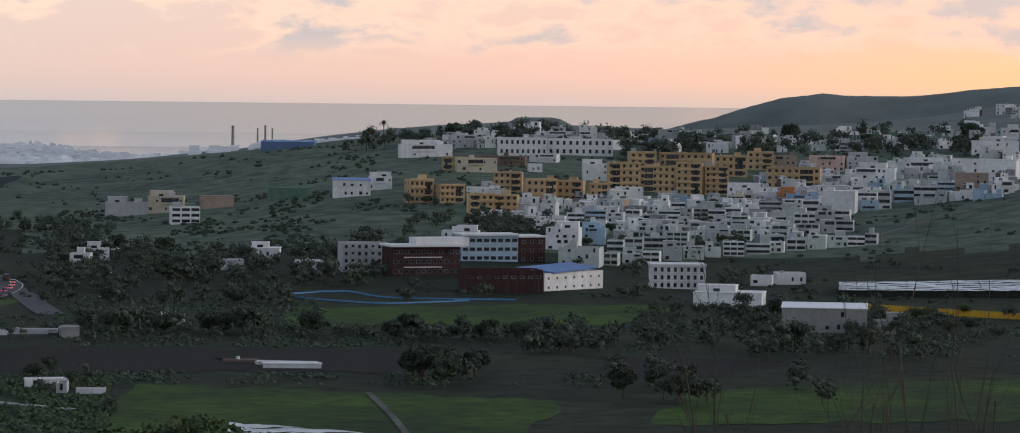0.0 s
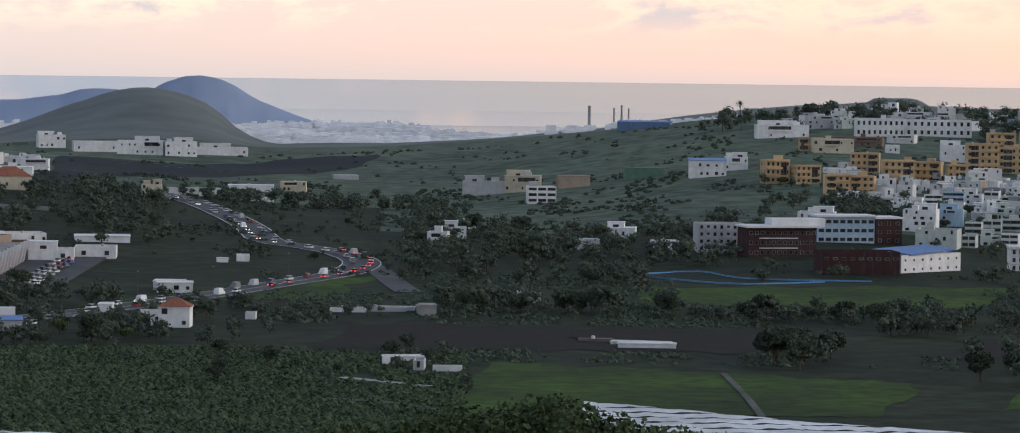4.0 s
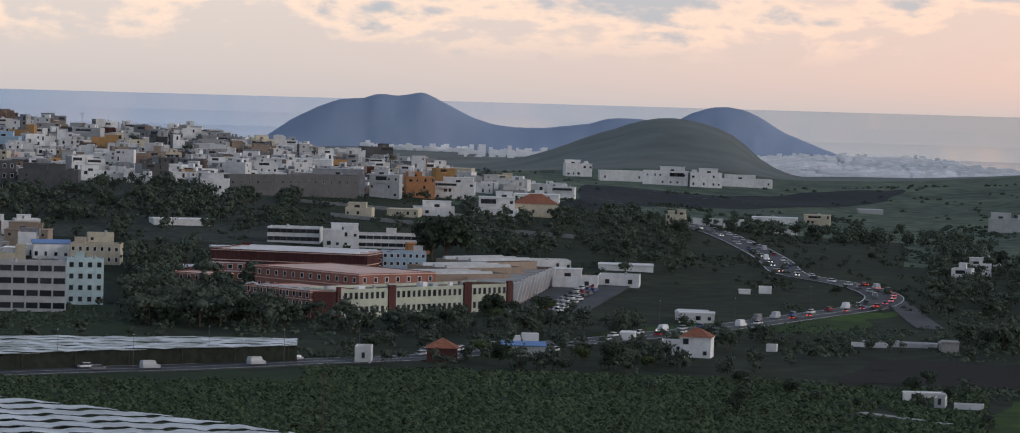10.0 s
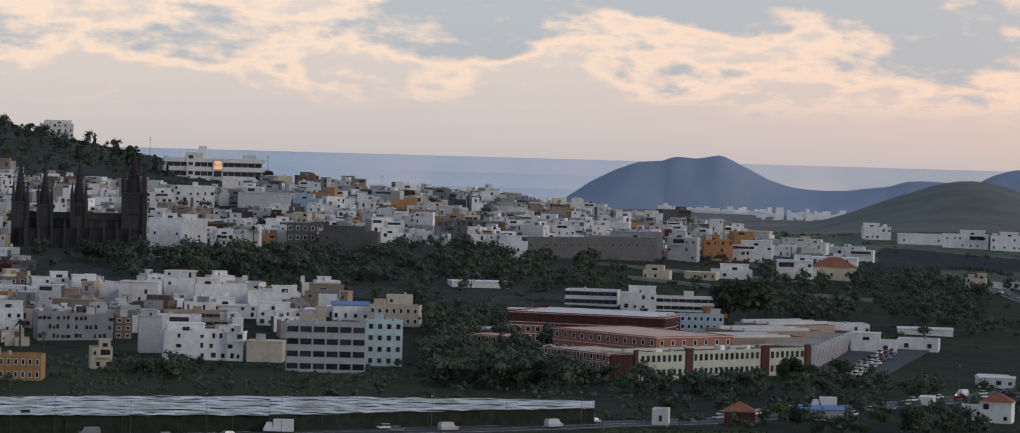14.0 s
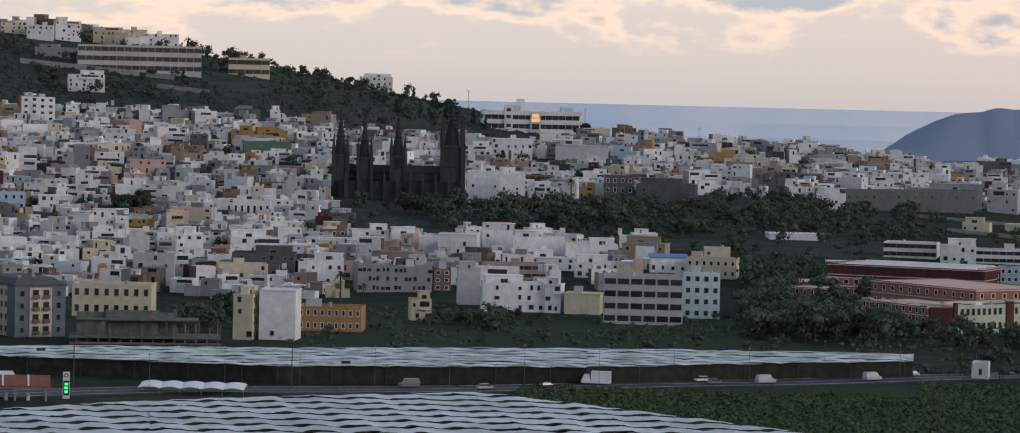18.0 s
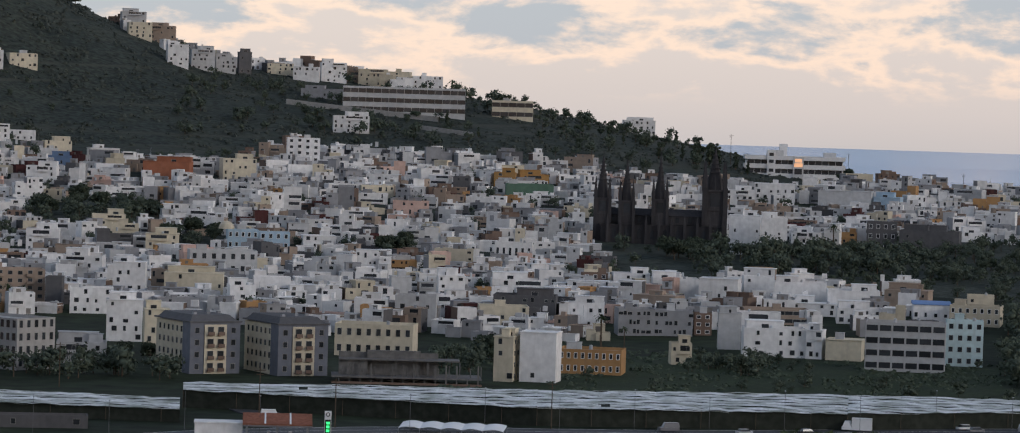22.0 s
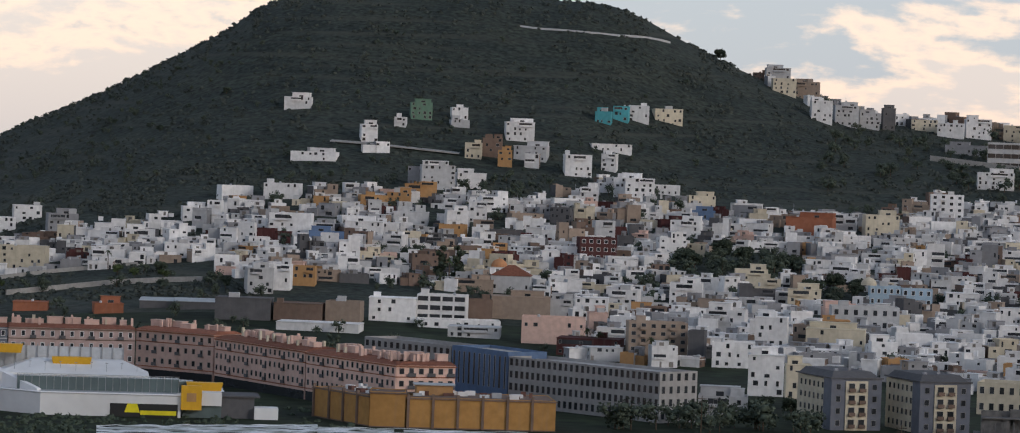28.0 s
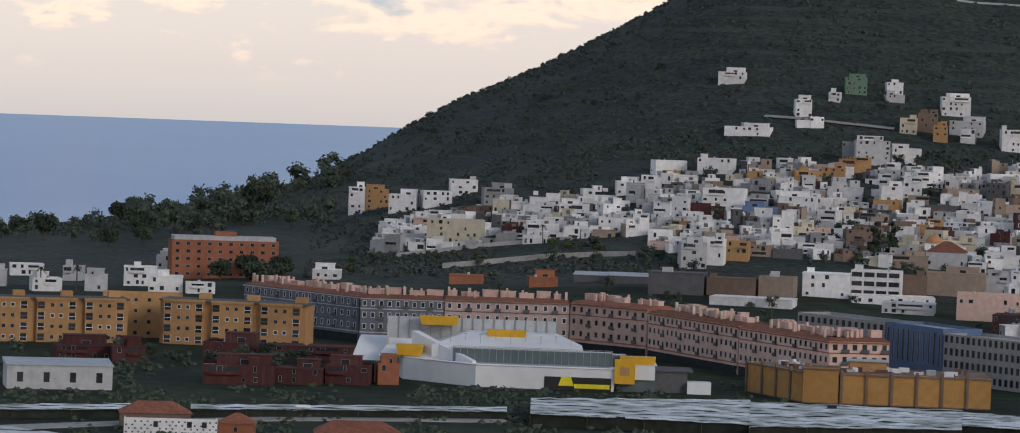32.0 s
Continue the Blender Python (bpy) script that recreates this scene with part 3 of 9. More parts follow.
    plain = kind in ("house", "terrace") and not (big or band or wh)
    if plain and h > 4 and roof is None and rng.random() < 0.55:
        uw, ud, uh = w * rng.uniform(.4, .8), d * rng.uniform(.35, .6), rng.uniform(2.3, 2.9)
        ux = rng.choice((-1, 1)) * (w - uw) / 2 * rng.uniform(.5, .95)
        part("upper_storey", Shape().box(-uw / 2, uw / 2, -ud / 2, ud / 2, -1.0, uh - .5).box(-uw / 2 - .25, uw / 2 + .25, -ud / 2 - .25, ud / 2 + .25, uh - .5, uh - .3),
             [WALL[colour]], root, "", (ux, d / 2 - ud / 2 - .3, h))
        part("window", window_mesh(min(2.2, uw * .4), 1.6, False), [], root, "", (ux, d / 2 - ud - .3, h - .6))
    if corn or (plain and rng.random() < .5):
        part("cornice", Shape().box(-w / 2 - .22, w / 2 + .22, -d / 2 - .22, d / 2 + .22, h - .35, h - .12), [M_FRAME_W if corn else WALL[colour]], root)
        if corn:
            part("string_course", Shape().box(-w / 2 - .1, w / 2 + .1, -d / 2 - .1, d / 2 + .1, h * .5, h * .5 + .3), [M_FRAME_W], root)
    if plain and cols > 1 and storeys > 1 and rng.random() < .45:
        lw = w * rng.uniform(.3, .5)
        lx = rng.uniform(-1, 1) * (w - lw) / 2 * .9
        # no recess here: a dark glass sheet imitates the shade inside
        part("loggia", Shape().box(-lw / 2, lw / 2, -.06, .1, 0, h / storeys * .72), [M_GLASS], root, "flat dark sheet standing for loggia shade", (lx, -d / 2, h - h / storeys * .95))
        part("balcony", Shape().box(-lw / 2 - .1, lw / 2 + .1, -.9, 0, -.15, 0).box(-lw / 2 - .1, lw / 2 + .1, -.9, -.8, 0, .85), [WALL[colour]], root, "", (lx, -d / 2, h - h / storeys * .95))
    fh = h / storeys
    if colour == "sandy":
        for k in range(1, storeys + 1):
            q = rng.uniform(.55, 1.0) if k < storeys else 1.0
            x = rng.uniform(-1, 1) * (1 - q) * w / 2
            part("balcony_band", Shape().box(-w * q / 2, w * q / 2, -.9, .1, -.25, .75), [WALL["sandy"]], root, "", (x, -d / 2, k * fh - .3))
        # dark sheet on the wall in place of shaded recesses
        part("shaded_loggia", Shape().box(-w * .12, w * .12, -.06, .1, fh * .2, h - fh * .3), [M_GLASS], root, "flat dark sheet standing for shade in the loggias", (rng.choice((-.25, .25)) * w, -d / 2, 0))
    white = bool(wh)
    if cols:
        for k in range(storeys):
            gap = w / cols
            ww = min(gap * (0.84 if big else 0.95 if band else 0.40), 5.0 if big or band else 1.5)
            wz = fh * (0.42 if not (big or band) else 0.46)
            lit_row = rng.random()
            for c in range(cols):
                if plain and rng.random() < 0.5:
                    continue
                if plain:
                    ww, wz = rng.choice((.8, .9, 1.1, 1.4)), rng.choice((1.0, 1.2, 1.5))
                if kind == "office" and storeys == 1:
                    ww, wz = gap * .42, fh * .62
                x = -w / 2 + (c + 0.5 + (rng.uniform(-.2, .2) if plain else 0)) * gap
                tall = bal and c % 3 == 1
                hh = fh * 0.68 if tall else wz
                z = k * fh + (fh * 0.10 if tall else fh * 0.30)
                part("window", window_mesh(max(0.7, ww), max(0.8, hh), white), [], root, "", (x, -d / 2, z))
                if tall:
                    part("balcony", Shape().box(-ww * .9, ww * .9, -1.0, 0, -0.15, 0).box(-ww * .9, ww * .9, -1.0, -0.92, 0, 0.9).box(-ww * .9, -ww * .9 + .08, -0.92, 0, 0, 0.9).box(ww * .9 - .08, ww * .9, -0.92, 0, 0, 0.9),
                         [WALL[side or colour]], root, "", (x, -d / 2, z))
        if abs(rot) > 12:
            # the flank that shows
            sgn = -1 if rot > 0 else 1
            rows = range(storeys)
            m = max(1, int(d / 4))
            for k in rows:
                for c in range(m):
                    y = -d / 2 + (c + 0.5) * d / m
                    part("window", window_mesh(1.1, max(0.8, fh * 0.42), False), [], root, "", (sgn * w / 2, y, k * fh + fh * 0.3), radians(90 * sgn))
    return root


SLOTS = sorted(PLASTER)
JOINED_MATS = [WALL_JOINED[k] for k in SLOTS] + [ROOF["flat"], ROOF["clay"], M_GLASS, M_DOOR, M_TANK]
R_FLAT, R_CLAY, R_GLASS, R_DOOR, R_TANK = range(len(SLOTS), len(SLOTS) + 5)


class Moved(Shape):
    """A Shape whose pieces are set down with a pose."""
    pose = Matrix()

    def add(self, verts, faces, mat=0):
        return Shape.add(self, [self.pose @ Vector(p) for p in verts], faces, mat)


def opening(s, x, y, z, w, h, turn, mat):
    """A window or door: reveal and pane as one small solid let into the wall."""
    c, q = math.cos(turn), math.sin(turn)
    pts = []
    for k, dy in ((1.0, 0.03), (1.0, -0.06), (0.86, -0.06), (0.86, -0.01)):
        for px, pz in ((-w / 2, 0), (w / 2, 0), (w / 2, h), (-w / 2, h)):
            lx, lz = px * k, h / 2 + (pz - h / 2) * k
            pts.append((x + lx * c - dy * q, y + lx * q + dy * c, z + lz))
    s.add(pts, [(k * 4 + i, k * 4 + (i + 1) % 4, k * 4 + 4 + (i + 1) % 4, k * 4 + 4 + i) for k in range(3) for i in range(4)] + [(12, 13, 14, 15)], mat)


def block_with_openings(s, w, d, h, x, y, c, rng, blank, rot):
    """One volume of a town house at (x, y): walls with parapet, deck, cornice, windows, doors, dark sheets for loggias.
    """
    body, p = shell(w, d, h, None, None, 5.0)
    flank = c if rng.random() < .5 else SLOTS.index(rng.choice(("palegrey", "grey", "grey", "sandstone", "brown", "darkgrey")))
    moved = [(q[0] + x, q[1] + y, q[2]) for q in body.v]
    s.add(moved, body.f[:2] + body.f[4:], c)
    s.add(moved[8:16], [tuple(i - 8 for i in q) for q in body.f[2:4]], flank)
    s.add([(x - w / 2 + .2, y - d / 2 + .2, h - p), (x + w / 2 - .2, y - d / 2 + .2, h - p), (x + w / 2 - .2, y + d / 2 - .2, h - p), (x - w / 2 + .2, y + d / 2 - .2, h - p)],
          ((0, 1, 2, 3),), rng.choice((R_FLAT, R_FLAT, R_CLAY)))
    if rng.random() < .5:
        z = h - rng.choice((.15, .4, .9))
        s.box(x - w / 2 - .25, x + w / 2 + .25, y - d / 2 - .25, y + d / 2 + .1, z, z + .16, c)
    st = max(1, round(h / 3.0))
    fh = h / st
    n = max(1, int(w / rng.uniform(2.3, 3.8)))
    for k in range(st):
        if rng.random() < .30 and w > 6:
            lw = w * rng.uniform(.3, .75)
            lx = x + rng.uniform(-.5, .5) * (w - lw)
            # wide dark pane, put in for the shade of a loggia
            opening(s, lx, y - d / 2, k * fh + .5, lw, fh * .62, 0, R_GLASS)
            s.box(lx - lw / 2, lx + lw / 2, y - d / 2 - .7, y - d / 2 - .6, k * fh + .3, k * fh + 1.1, c)
            continue
        for i in range(n):
            if rng.random() < (0.9 if blank else 0.48):
                continue
            ww = rng.choice((.7, .9, .9, 1.1, 1.6))
            tall = rng.random() < .3 or k == 0
            opening(s, x - w / 2 + (i + .5 + rng.uniform(-.2, .2)) * w / n, y - d / 2, k * fh + (.15 if tall else 1.0), ww, min(fh - .6, 2.0 if tall else rng.choice((.9, 1.2))), 0, R_GLASS if k else rng.choice((R_GLASS, R_DOOR)))
        if rng.random() < .5:
            sgn = -1 if rot > 0 else 1
            opening(s, x + sgn * w / 2, y + rng.uniform(-d / 3, d / 3), k * fh + .9, .9, 1.1, radians(90 * sgn), R_GLASS)
    return p


def small_house(s, az, r, w, d, h, rot, colour, rng):
    """One of the many town houses: one to three stepped volumes and roof clutter."""
    s.pose = placed(az, r + d / 2, rot, ground_z(az, r) - ground_z(az, r + d / 2))
    c = SLOTS.index(colour)
    other = SLOTS.index(rng.choice(("white", "palegrey", colour, colour, "grey")))
    blank = rng.random() < 0.28
    if w > 8 and rng.random() < .7:
        k = rng.uniform(.35, .65)
        h2 = max(2.8, h + rng.choice((-3, -2, -1, 1.2, 2.8)))
        sg = rng.choice((-1, 1))
        p = block_with_openings(s, w * k, d, h, -sg * w * (1 - k) / 2, 0, c, rng, blank, rot)
        block_with_openings(s, w * (1 - k) - .1, d - rng.uniform(0, 3), h2, sg * w * k / 2, rng.uniform(-1.5, 1.5), c if rng.random() < .7 else other, rng, blank, rot)
    else:
        p = block_with_openings(s, w, d, h, 0, 0, c, rng, blank, rot)
    if rng.random() < 0.6:
        bw, bd, bh = w * rng.uniform(.25, .6), d * rng.uniform(.3, .5), rng.uniform(2.1, 2.8)
        bx, by = rng.uniform(-1, 1) * (w - bw) / 2, d / 2 - bd / 2 - rng.uniform(0, d - bd) * .6
        s.box(bx - bw / 2, bx + bw / 2, by - bd / 2, by + bd / 2, h - p - .5, h - p + bh, other)
        s.box(bx - bw / 2 - .2, bx + bw / 2 + .2, by - bd / 2 - .2, by + bd / 2 + .2, h - p + bh, h - p + bh + .16, other)
        opening(s, bx + rng.uniform(-.2, .2) * bw, by - bd / 2, h - p + .2, rng.uniform(.8, 2.0), 1.8, 0, R_DOOR)
    for _ in range(rng.choice((0, 1, 1, 2))):
        q = rng.uniform(.5, 1.3)
        x = rng.uniform(-w / 2 + q, w / 2 - q)
        y = rng.uniform(-d / 3, d / 3)
        s.box(x - q, x + q, y - q * .7, y + q * .7, h - p - .3, h + rng.uniform(.3, 1.6), other)
    if rng.random() < 0.4:
        s.cone(rng.uniform(-w / 3, w / 3), rng.uniform(-d / 3, d / 3), h - p, h + .7, .5, .5, 7, R_TANK)
    if rng.random() < 0.2:
        x = rng.uniform(-w / 3, w / 3)
        s.box(x - .04, x + .04, -.04, .04, h - p, h + rng.uniform(2, 4), R_TANK)


# ---- the basalt church above the town ----
def church(az, r, rot, size):
    root = tagged(new("church"), "dark basalt neo-gothic church with tall pierced spires", "church")
    root.matrix_basis = placed(az, r, rot)
    m = [WALL["basalt"], M_GLASS]
    k = size
    nave = Shape().box(-34 * k, 24 * k, -5 * k, 5 * k, -8, 12.5 * k)
    part("nave", nave, m, root)
    part("nave_roof", Shape().add([(-34 * k, -5.6 * k, 12.5 * k), (24 * k, -5.6 * k, 12.5 * k), (24 * k, 5.6 * k, 12.5 * k), (-34 * k, 5.6 * k, 12.5 * k), (-34 * k, 0, 15.5 * k), (24 * k, 0, 15.5 * k)],
                                  ((0, 1, 5, 4), (2, 3, 4, 5), (1, 2, 5), (3, 0, 4), (3, 2, 1, 0))), [WALL["basalt"]], root)
    for sgn in (-1, 1):
        part("aisle", Shape().box(-33 * k, 23 * k, -4 * k, 4 * k, -8, 8.5 * k).box(-33.3 * k, 23.3 * k, -4.3 * k, 4.3 * k, 7.9 * k, 8.5 * k), m, root, "", (0, sgn * 8.6 * k, 0))
        for i in range(10):
            x = (-30 + i * 5.8) * k
            b = part("buttress", Shape().box(-0.6 * k, 0.6 * k, -1.0 * k, 1.0 * k, -8, 9 * k).cone(0, 0, 9 * k, 13 * k, 0.85 * k, 0.05, 4, 0, math.pi / 4), m, root, "", (x, sgn * 13.2 * k, 0))
            if sgn < 0 and i < 9:
                part("lancet_window", Shape().box(-0.9 * k, 0.9 * k, -0.1, 0.1, 2 * k, 5.5 * k, 1).add([(-0.9 * k, -0.1, 5.5 * k), (0.9 * k, -0.1, 5.5 * k), (0, -0.1, 7 * k)], ((0, 1, 2),), 1),
                     m, root, "", (x + 2.9 * k, -12.65 * k, 0))
                part("clerestory_window", Shape().box(-0.8 * k, 0.8 * k, -0.1, 0.1, 9.4 * k, 11.8 * k, 1), m, root, "", (x + 2.9 * k, -5.05 * k, 0))

    def tower(x, y, half, shaft, tip):
        t = part("tower", Shape().box(-half, half, -half, half, -8, shaft).box(-half * 1.12, half * 1.12, -half * 1.12, half * 1.12, shaft * 0.62, shaft * 0.65)
                 .box(-half * 1.15, half * 1.15, -half * 1.15, half * 1.15, shaft - 0.8, shaft), m, root, "", (x, y, 0))
        for sx in (-1, 1):
            part("corner_pier", Shape().box(-half * .22, half * .22, -half * .22, half * .22, -8, shaft + 1), m, t, "", (sx * half, -half, 0))
            for sy in (-1, 1):
                part("pinnacle", Shape().box(-half * .2, half * .2, -half * .2, half * .2, 0, half * 1.1).cone(0, 0, half * 1.1, half * 3.0, half * .26, 0.03, 4, 0, math.pi / 4), m, t, "", (sx * half * .95, sy * half * .95, shaft))
        part("belfry_opening", Shape().box(-half * .45, half * .45, -0.15, 0.1, shaft * 0.70, shaft * 0.93, 1), m, t, "", (0, -half, 0))
        spire = Shape().cone(0, 0, shaft, shaft + (tip - shaft) * .35, half * .85, half * .62, 8).cone(0, 0, shaft + (tip - shaft) * .35, tip, half * .55, 0.08, 8)
        for j in range(5):
            z = shaft + (tip - shaft) * (0.4 + 0.1 * j)
            q = half * 0.55 * (1 - (0.05 + 0.1 * j) / 0.65) + 0.25
            spire.box(-q, q, -q, q, z, z + 0.5)
        spire.box(-0.5, 0.5, -0.1, 0.1, tip + 0.6, tip + 0.8).box(-0.1, 0.1, -0.1, 0.1, tip - 0.2, tip + 1.6)
        part("spire", spire, m, t)

    return root, tower


# ---- the hospital on the ridge ----
def long_clinic(az, r, w, h):
    root = tagged(new("hospital_building"), "long white hospital with dark window bands on the ridge", "hospital")
    root.matrix_basis = placed(az, r, 4)
    part("wall", Shape().box(-w / 2 + .8, w / 2 - .8, -7, 8, -8, h), [WALL["white"]], root)
    for z0, z1, out in ((-1.0, 2.4, 1.0), (5.2, 7.7, 1.3), (10.3, h + .3, 1.6)):
        part("balcony_band", Shape().box(-w / 2 - .3, w / 2 + .3, -7 - out, 8.3, z0, z1), [M_FRAME_W], root)
    for z in (2.5, 7.8):
        n = 14
        for c in range(n):
            if c in (3, 7):
                continue
            x = -w / 2 + 1.4 + (c + 0.5) * (w - 2.8) / n
            part("window", Shape().box(-(w - 2.8) / n * .47, (w - 2.8) / n * .47, -.08, .2, 0, 2.4), [M_GLASS], root, "", (x, -7.05, z))
    x = -w / 2 + 1.4 + 3.5 * (w - 2.8) / 14
    part("stair_tower", Shape().box(-2.4, 2.4, -9.2, 0, -4, h + 3.6), [M_FRAME_W], root, "", (x, 0, 0))
    for z in (3.2, 8.4, 12.4):
        part("tower_window", Shape().box(-1.3, 1.3, -.1, .1, 0, 1.9), [M_GLASS], root, "", (x, -9.25, z))
    part("lift_house", Shape().box(-2.2, 2.2, -2, 3, h, h + 7.2), [M_FRAME_W], root, "", (x + 7.5, 2, 0))
    part("roof_link", Shape().box(-4.5, 4.5, -3, 3, h, h + 3.4), [WALL["palegrey"]], root, "", (x + 3, 2, 0))
    part("roof_house", Shape().box(-3.6, 3.6, -3, 3, h, h + 2.8), [WALL["palegrey"]], root, "", (w * .36, 2, 0))
    # emissive panes make the warm patch on the stair front
    glow = bpy.data.materials.new("lit_stairwell")
    glow.use_nodes = True
    e = glow.node_tree.nodes["Principled BSDF"]
    e.inputs["Base Color"].default_value = (0.4, 0.25, 0.12, 1)
    e.inputs["Emission Color"].default_value, e.inputs["Emission Strength"].default_value = (1.0, 0.50, 0.28, 1), 0.7
    x = -w / 2 + 1.4 + 7.5 * (w - 2.8) / 14
    part("stair_front", Shape().box(-3.1, 3.1, -8.9, -6, -1, h - .2), [WALL["palegrey"]], root, "", (x, 0, 0))
    part("lit_stairwell", Shape().box(-2.4, 2.4, -.1, .2, 6.4, 8.6).box(-2.0, 2.0, -.1, .2, 9.1, 11.2), [glow], root, "warm glowing stair glazing", (x, -8.95, 0))
    part("stair_glass", Shape().box(-2.2, 2.2, -.1, .2, 2.2, 5.4), [M_GLASS], root, "", (x, -8.95, 0))


# ---- the shopping centre: low white halls with amber boxes ----
def shopping_centre(az, r, rot):
    root = tagged(new("shopping_centre"), "low white shopping centre with amber roof boxes", "shopping centre")
    root.matrix_basis = placed(az, r, rot)
    white, glass = M_WHITE_SHEET, material("tinted_glazing", (0.13, 0.17, 0.17), 0.2, 0.15, 0.3)
    grey = WALL["grey"]
    front = [(-29, 18), (-8.5, 0), (29.4, 0), (29.4, 8), (42, 10), (42, 40), (-32, 40)]
    part("hall", Shape().prism(front, -6, 6.0), [white], root)
    part("parapet", Shape().tube((-29, 18, 6.1), (-8.5, 0, 6.1), .3, .3, 4).tube((-8.5, 0, 6.1), (29.4, 0, 6.1), .3, .3, 4), [ROOF["white"]], root)
    part("hall_roof", Shape().prism([(-27, 19), (-7.8, 1.6), (28.4, 1.6), (28.4, 9), (41, 11), (41, 39), (-31, 39)], 6.0, 6.08), [ROOF["sheet"]], root, "grey flat roof")
    part("glazed_front", Shape().box(-15, 29, 10, 16, 6.05, 9.7), [glass], root, "tinted glass front")
    part("glazed_corner", Shape().prism([(29, 10), (33, 14), (33, 18), (29, 18)], 6.05, 9.2), [glass], root, "tinted glass corner")
    for i in range(23):
        part("mullion", Shape().box(-.07, .07, -.07, .07, 6, 10.4), [M_METAL], root, "", (-15 + i * 2, 9.9, 0))
    part("handrail", Shape().box(-15, 29, 9.85, 9.97, 10.35, 10.45), [M_METAL], root)
    part("upper_hall", Shape().box(-21, 21, 16.1, 34, 6.05, 10.0).prism([(-21, 16.1), (21, 16.1), (21, 34), (-21, 34)], 10.0, 13.2, 0, [(-11.5, 26), (13.5, 26), (13.5, 34), (-11.5, 34)]), [white], root, "sloping white metal roof")
    part("roof_ramp", Shape().prism([(-36, 20), (-13, 12), (-12, 30), (-36, 32)], 6.1, 8.6, 0, [(-34, 27), (-22, 25), (-22, 30), (-34, 31)]), [white], root, "sloping white metal roof")
    part("roof_blade", Shape().add([(-27, 26, 6.1), (-9.5, 4, 6.1), (-8.5, 5, 6.1), (-25, 27.5, 6.1), (-27, 26, 13.0), (-9.5, 4, 6.7), (-8.5, 5, 6.7), (-25, 27.5, 13.0)],
         ((0, 1, 5, 4), (1, 2, 6, 5), (2, 3, 7, 6), (3, 0, 4, 7), (4, 5, 6, 7))), [ROOF["white"]], root, "slanting white roof blade")
    part("left_roof", Shape().prism([(-44, 30), (-26, 27), (-24, 44), (-44, 46)], 4.0, 10.2, 0, [(-42, 36), (-27, 33), (-27, 43), (-42, 44)]), [white], root, "sloping white metal roof")
    part("grey_screen", Shape().box(-34, 14, 35, 35.3, 6, 16.4).box(-34, -33.7, 28, 35, 6, 16.4), [M_TANK], root, "grey mesh roof screen")
    for i in range(17):
        part("screen_post", Shape().box(-.12, .12, -.12, .12, 8, 17.0), [M_METAL], root, "", (-34 + i * 3, 34.8, 0))
    for i in range(9):
        part("roof_lamp", Shape().box(-.05, .05, -.05, .05, 9, 13.0).box(-.4, .4, -.1, .1, 13.0, 13.15), [M_METAL], root, "", (-16 + i * 4.2, 18.5 + (i % 2) * 2, 0))
    for x, y, z, a, b, c in ((-19.5, 31, 14.6, 11, 4, 2.4), (-.4, 25, 11.4, 11, 4, 2.8), (-27.2, 19, 6.6, 7.6, 5, 3.0), (36, 9.5, 7.0, 10, 4, 2.2)):
        part("amber_box", Shape().prism([(-a / 2 + .5, -b / 2 + .4), (a / 2 - .5, -b / 2 + .4), (a / 2 - .5, b / 2), (-a / 2 + .5, b / 2)], 0, c, 0, [(-a / 2, -b / 2), (a / 2, -b / 2), (a / 2, b / 2), (-a / 2, b / 2)]), [M_YELLOW], root, "amber metal roof box", (x, y, z))
    part("amber_portal", Shape().box(-2.8, 2.8, -1.0, 1.0, 2.3, 8.9), [M_YELLOW], root, "amber metal entrance cube", (32.2, 0, 0))
    part("portal_emblem", Shape().box(-1.3, 1.3, -.06, .06, 4.6, 6.9), [WALL["ochre"]], root, "plain darker panel", (32.2, -1.05, 0))
    part("white_box", Shape().box(35, 40.5, 1, 8, 3.4, 7.0), [white], root)
    part("entrance_glass", Shape().box(30, 40.5, 2, 8, -4, 3.4), [glass], root, "dark entrance glazing")
    part("grey_wing", Shape().box(40.5, 49.5, 3, 16, -5, 5.8).box(40, 51, 2.4, 17, 5.8, 6.2), [WALL["darkgrey"]], root, "dark grey side wing")
    part("low_annex", Shape().box(49.5, 56, 1, 7, -5, 3.2), [white], root)
    part("billboard", Shape().box(10.3, 28.6, -.16, -.02, -.2, 3.6), [material("billboard_black", (0.035, 0.035, 0.035), 0.6)], root, "dark billboard on the front wall")
    part("billboard_stripe", Shape().box(18.5, 28.2, -.26, -.17, .6, 1.8).prism([(14.2, -.27), (18.4, -.27), (18.4, -.17), (14.2, -.17)], 1.2, 3.6, 0, [(15.0, -.27), (17.6, -.27), (17.6, -.17), (15.0, -.17)]), [material("billboard_yellow", (0.75, 0.65, 0.03), 0.5)], root, "plain yellow shapes on the billboard")
    SITES.append((az, r, 70, 46))


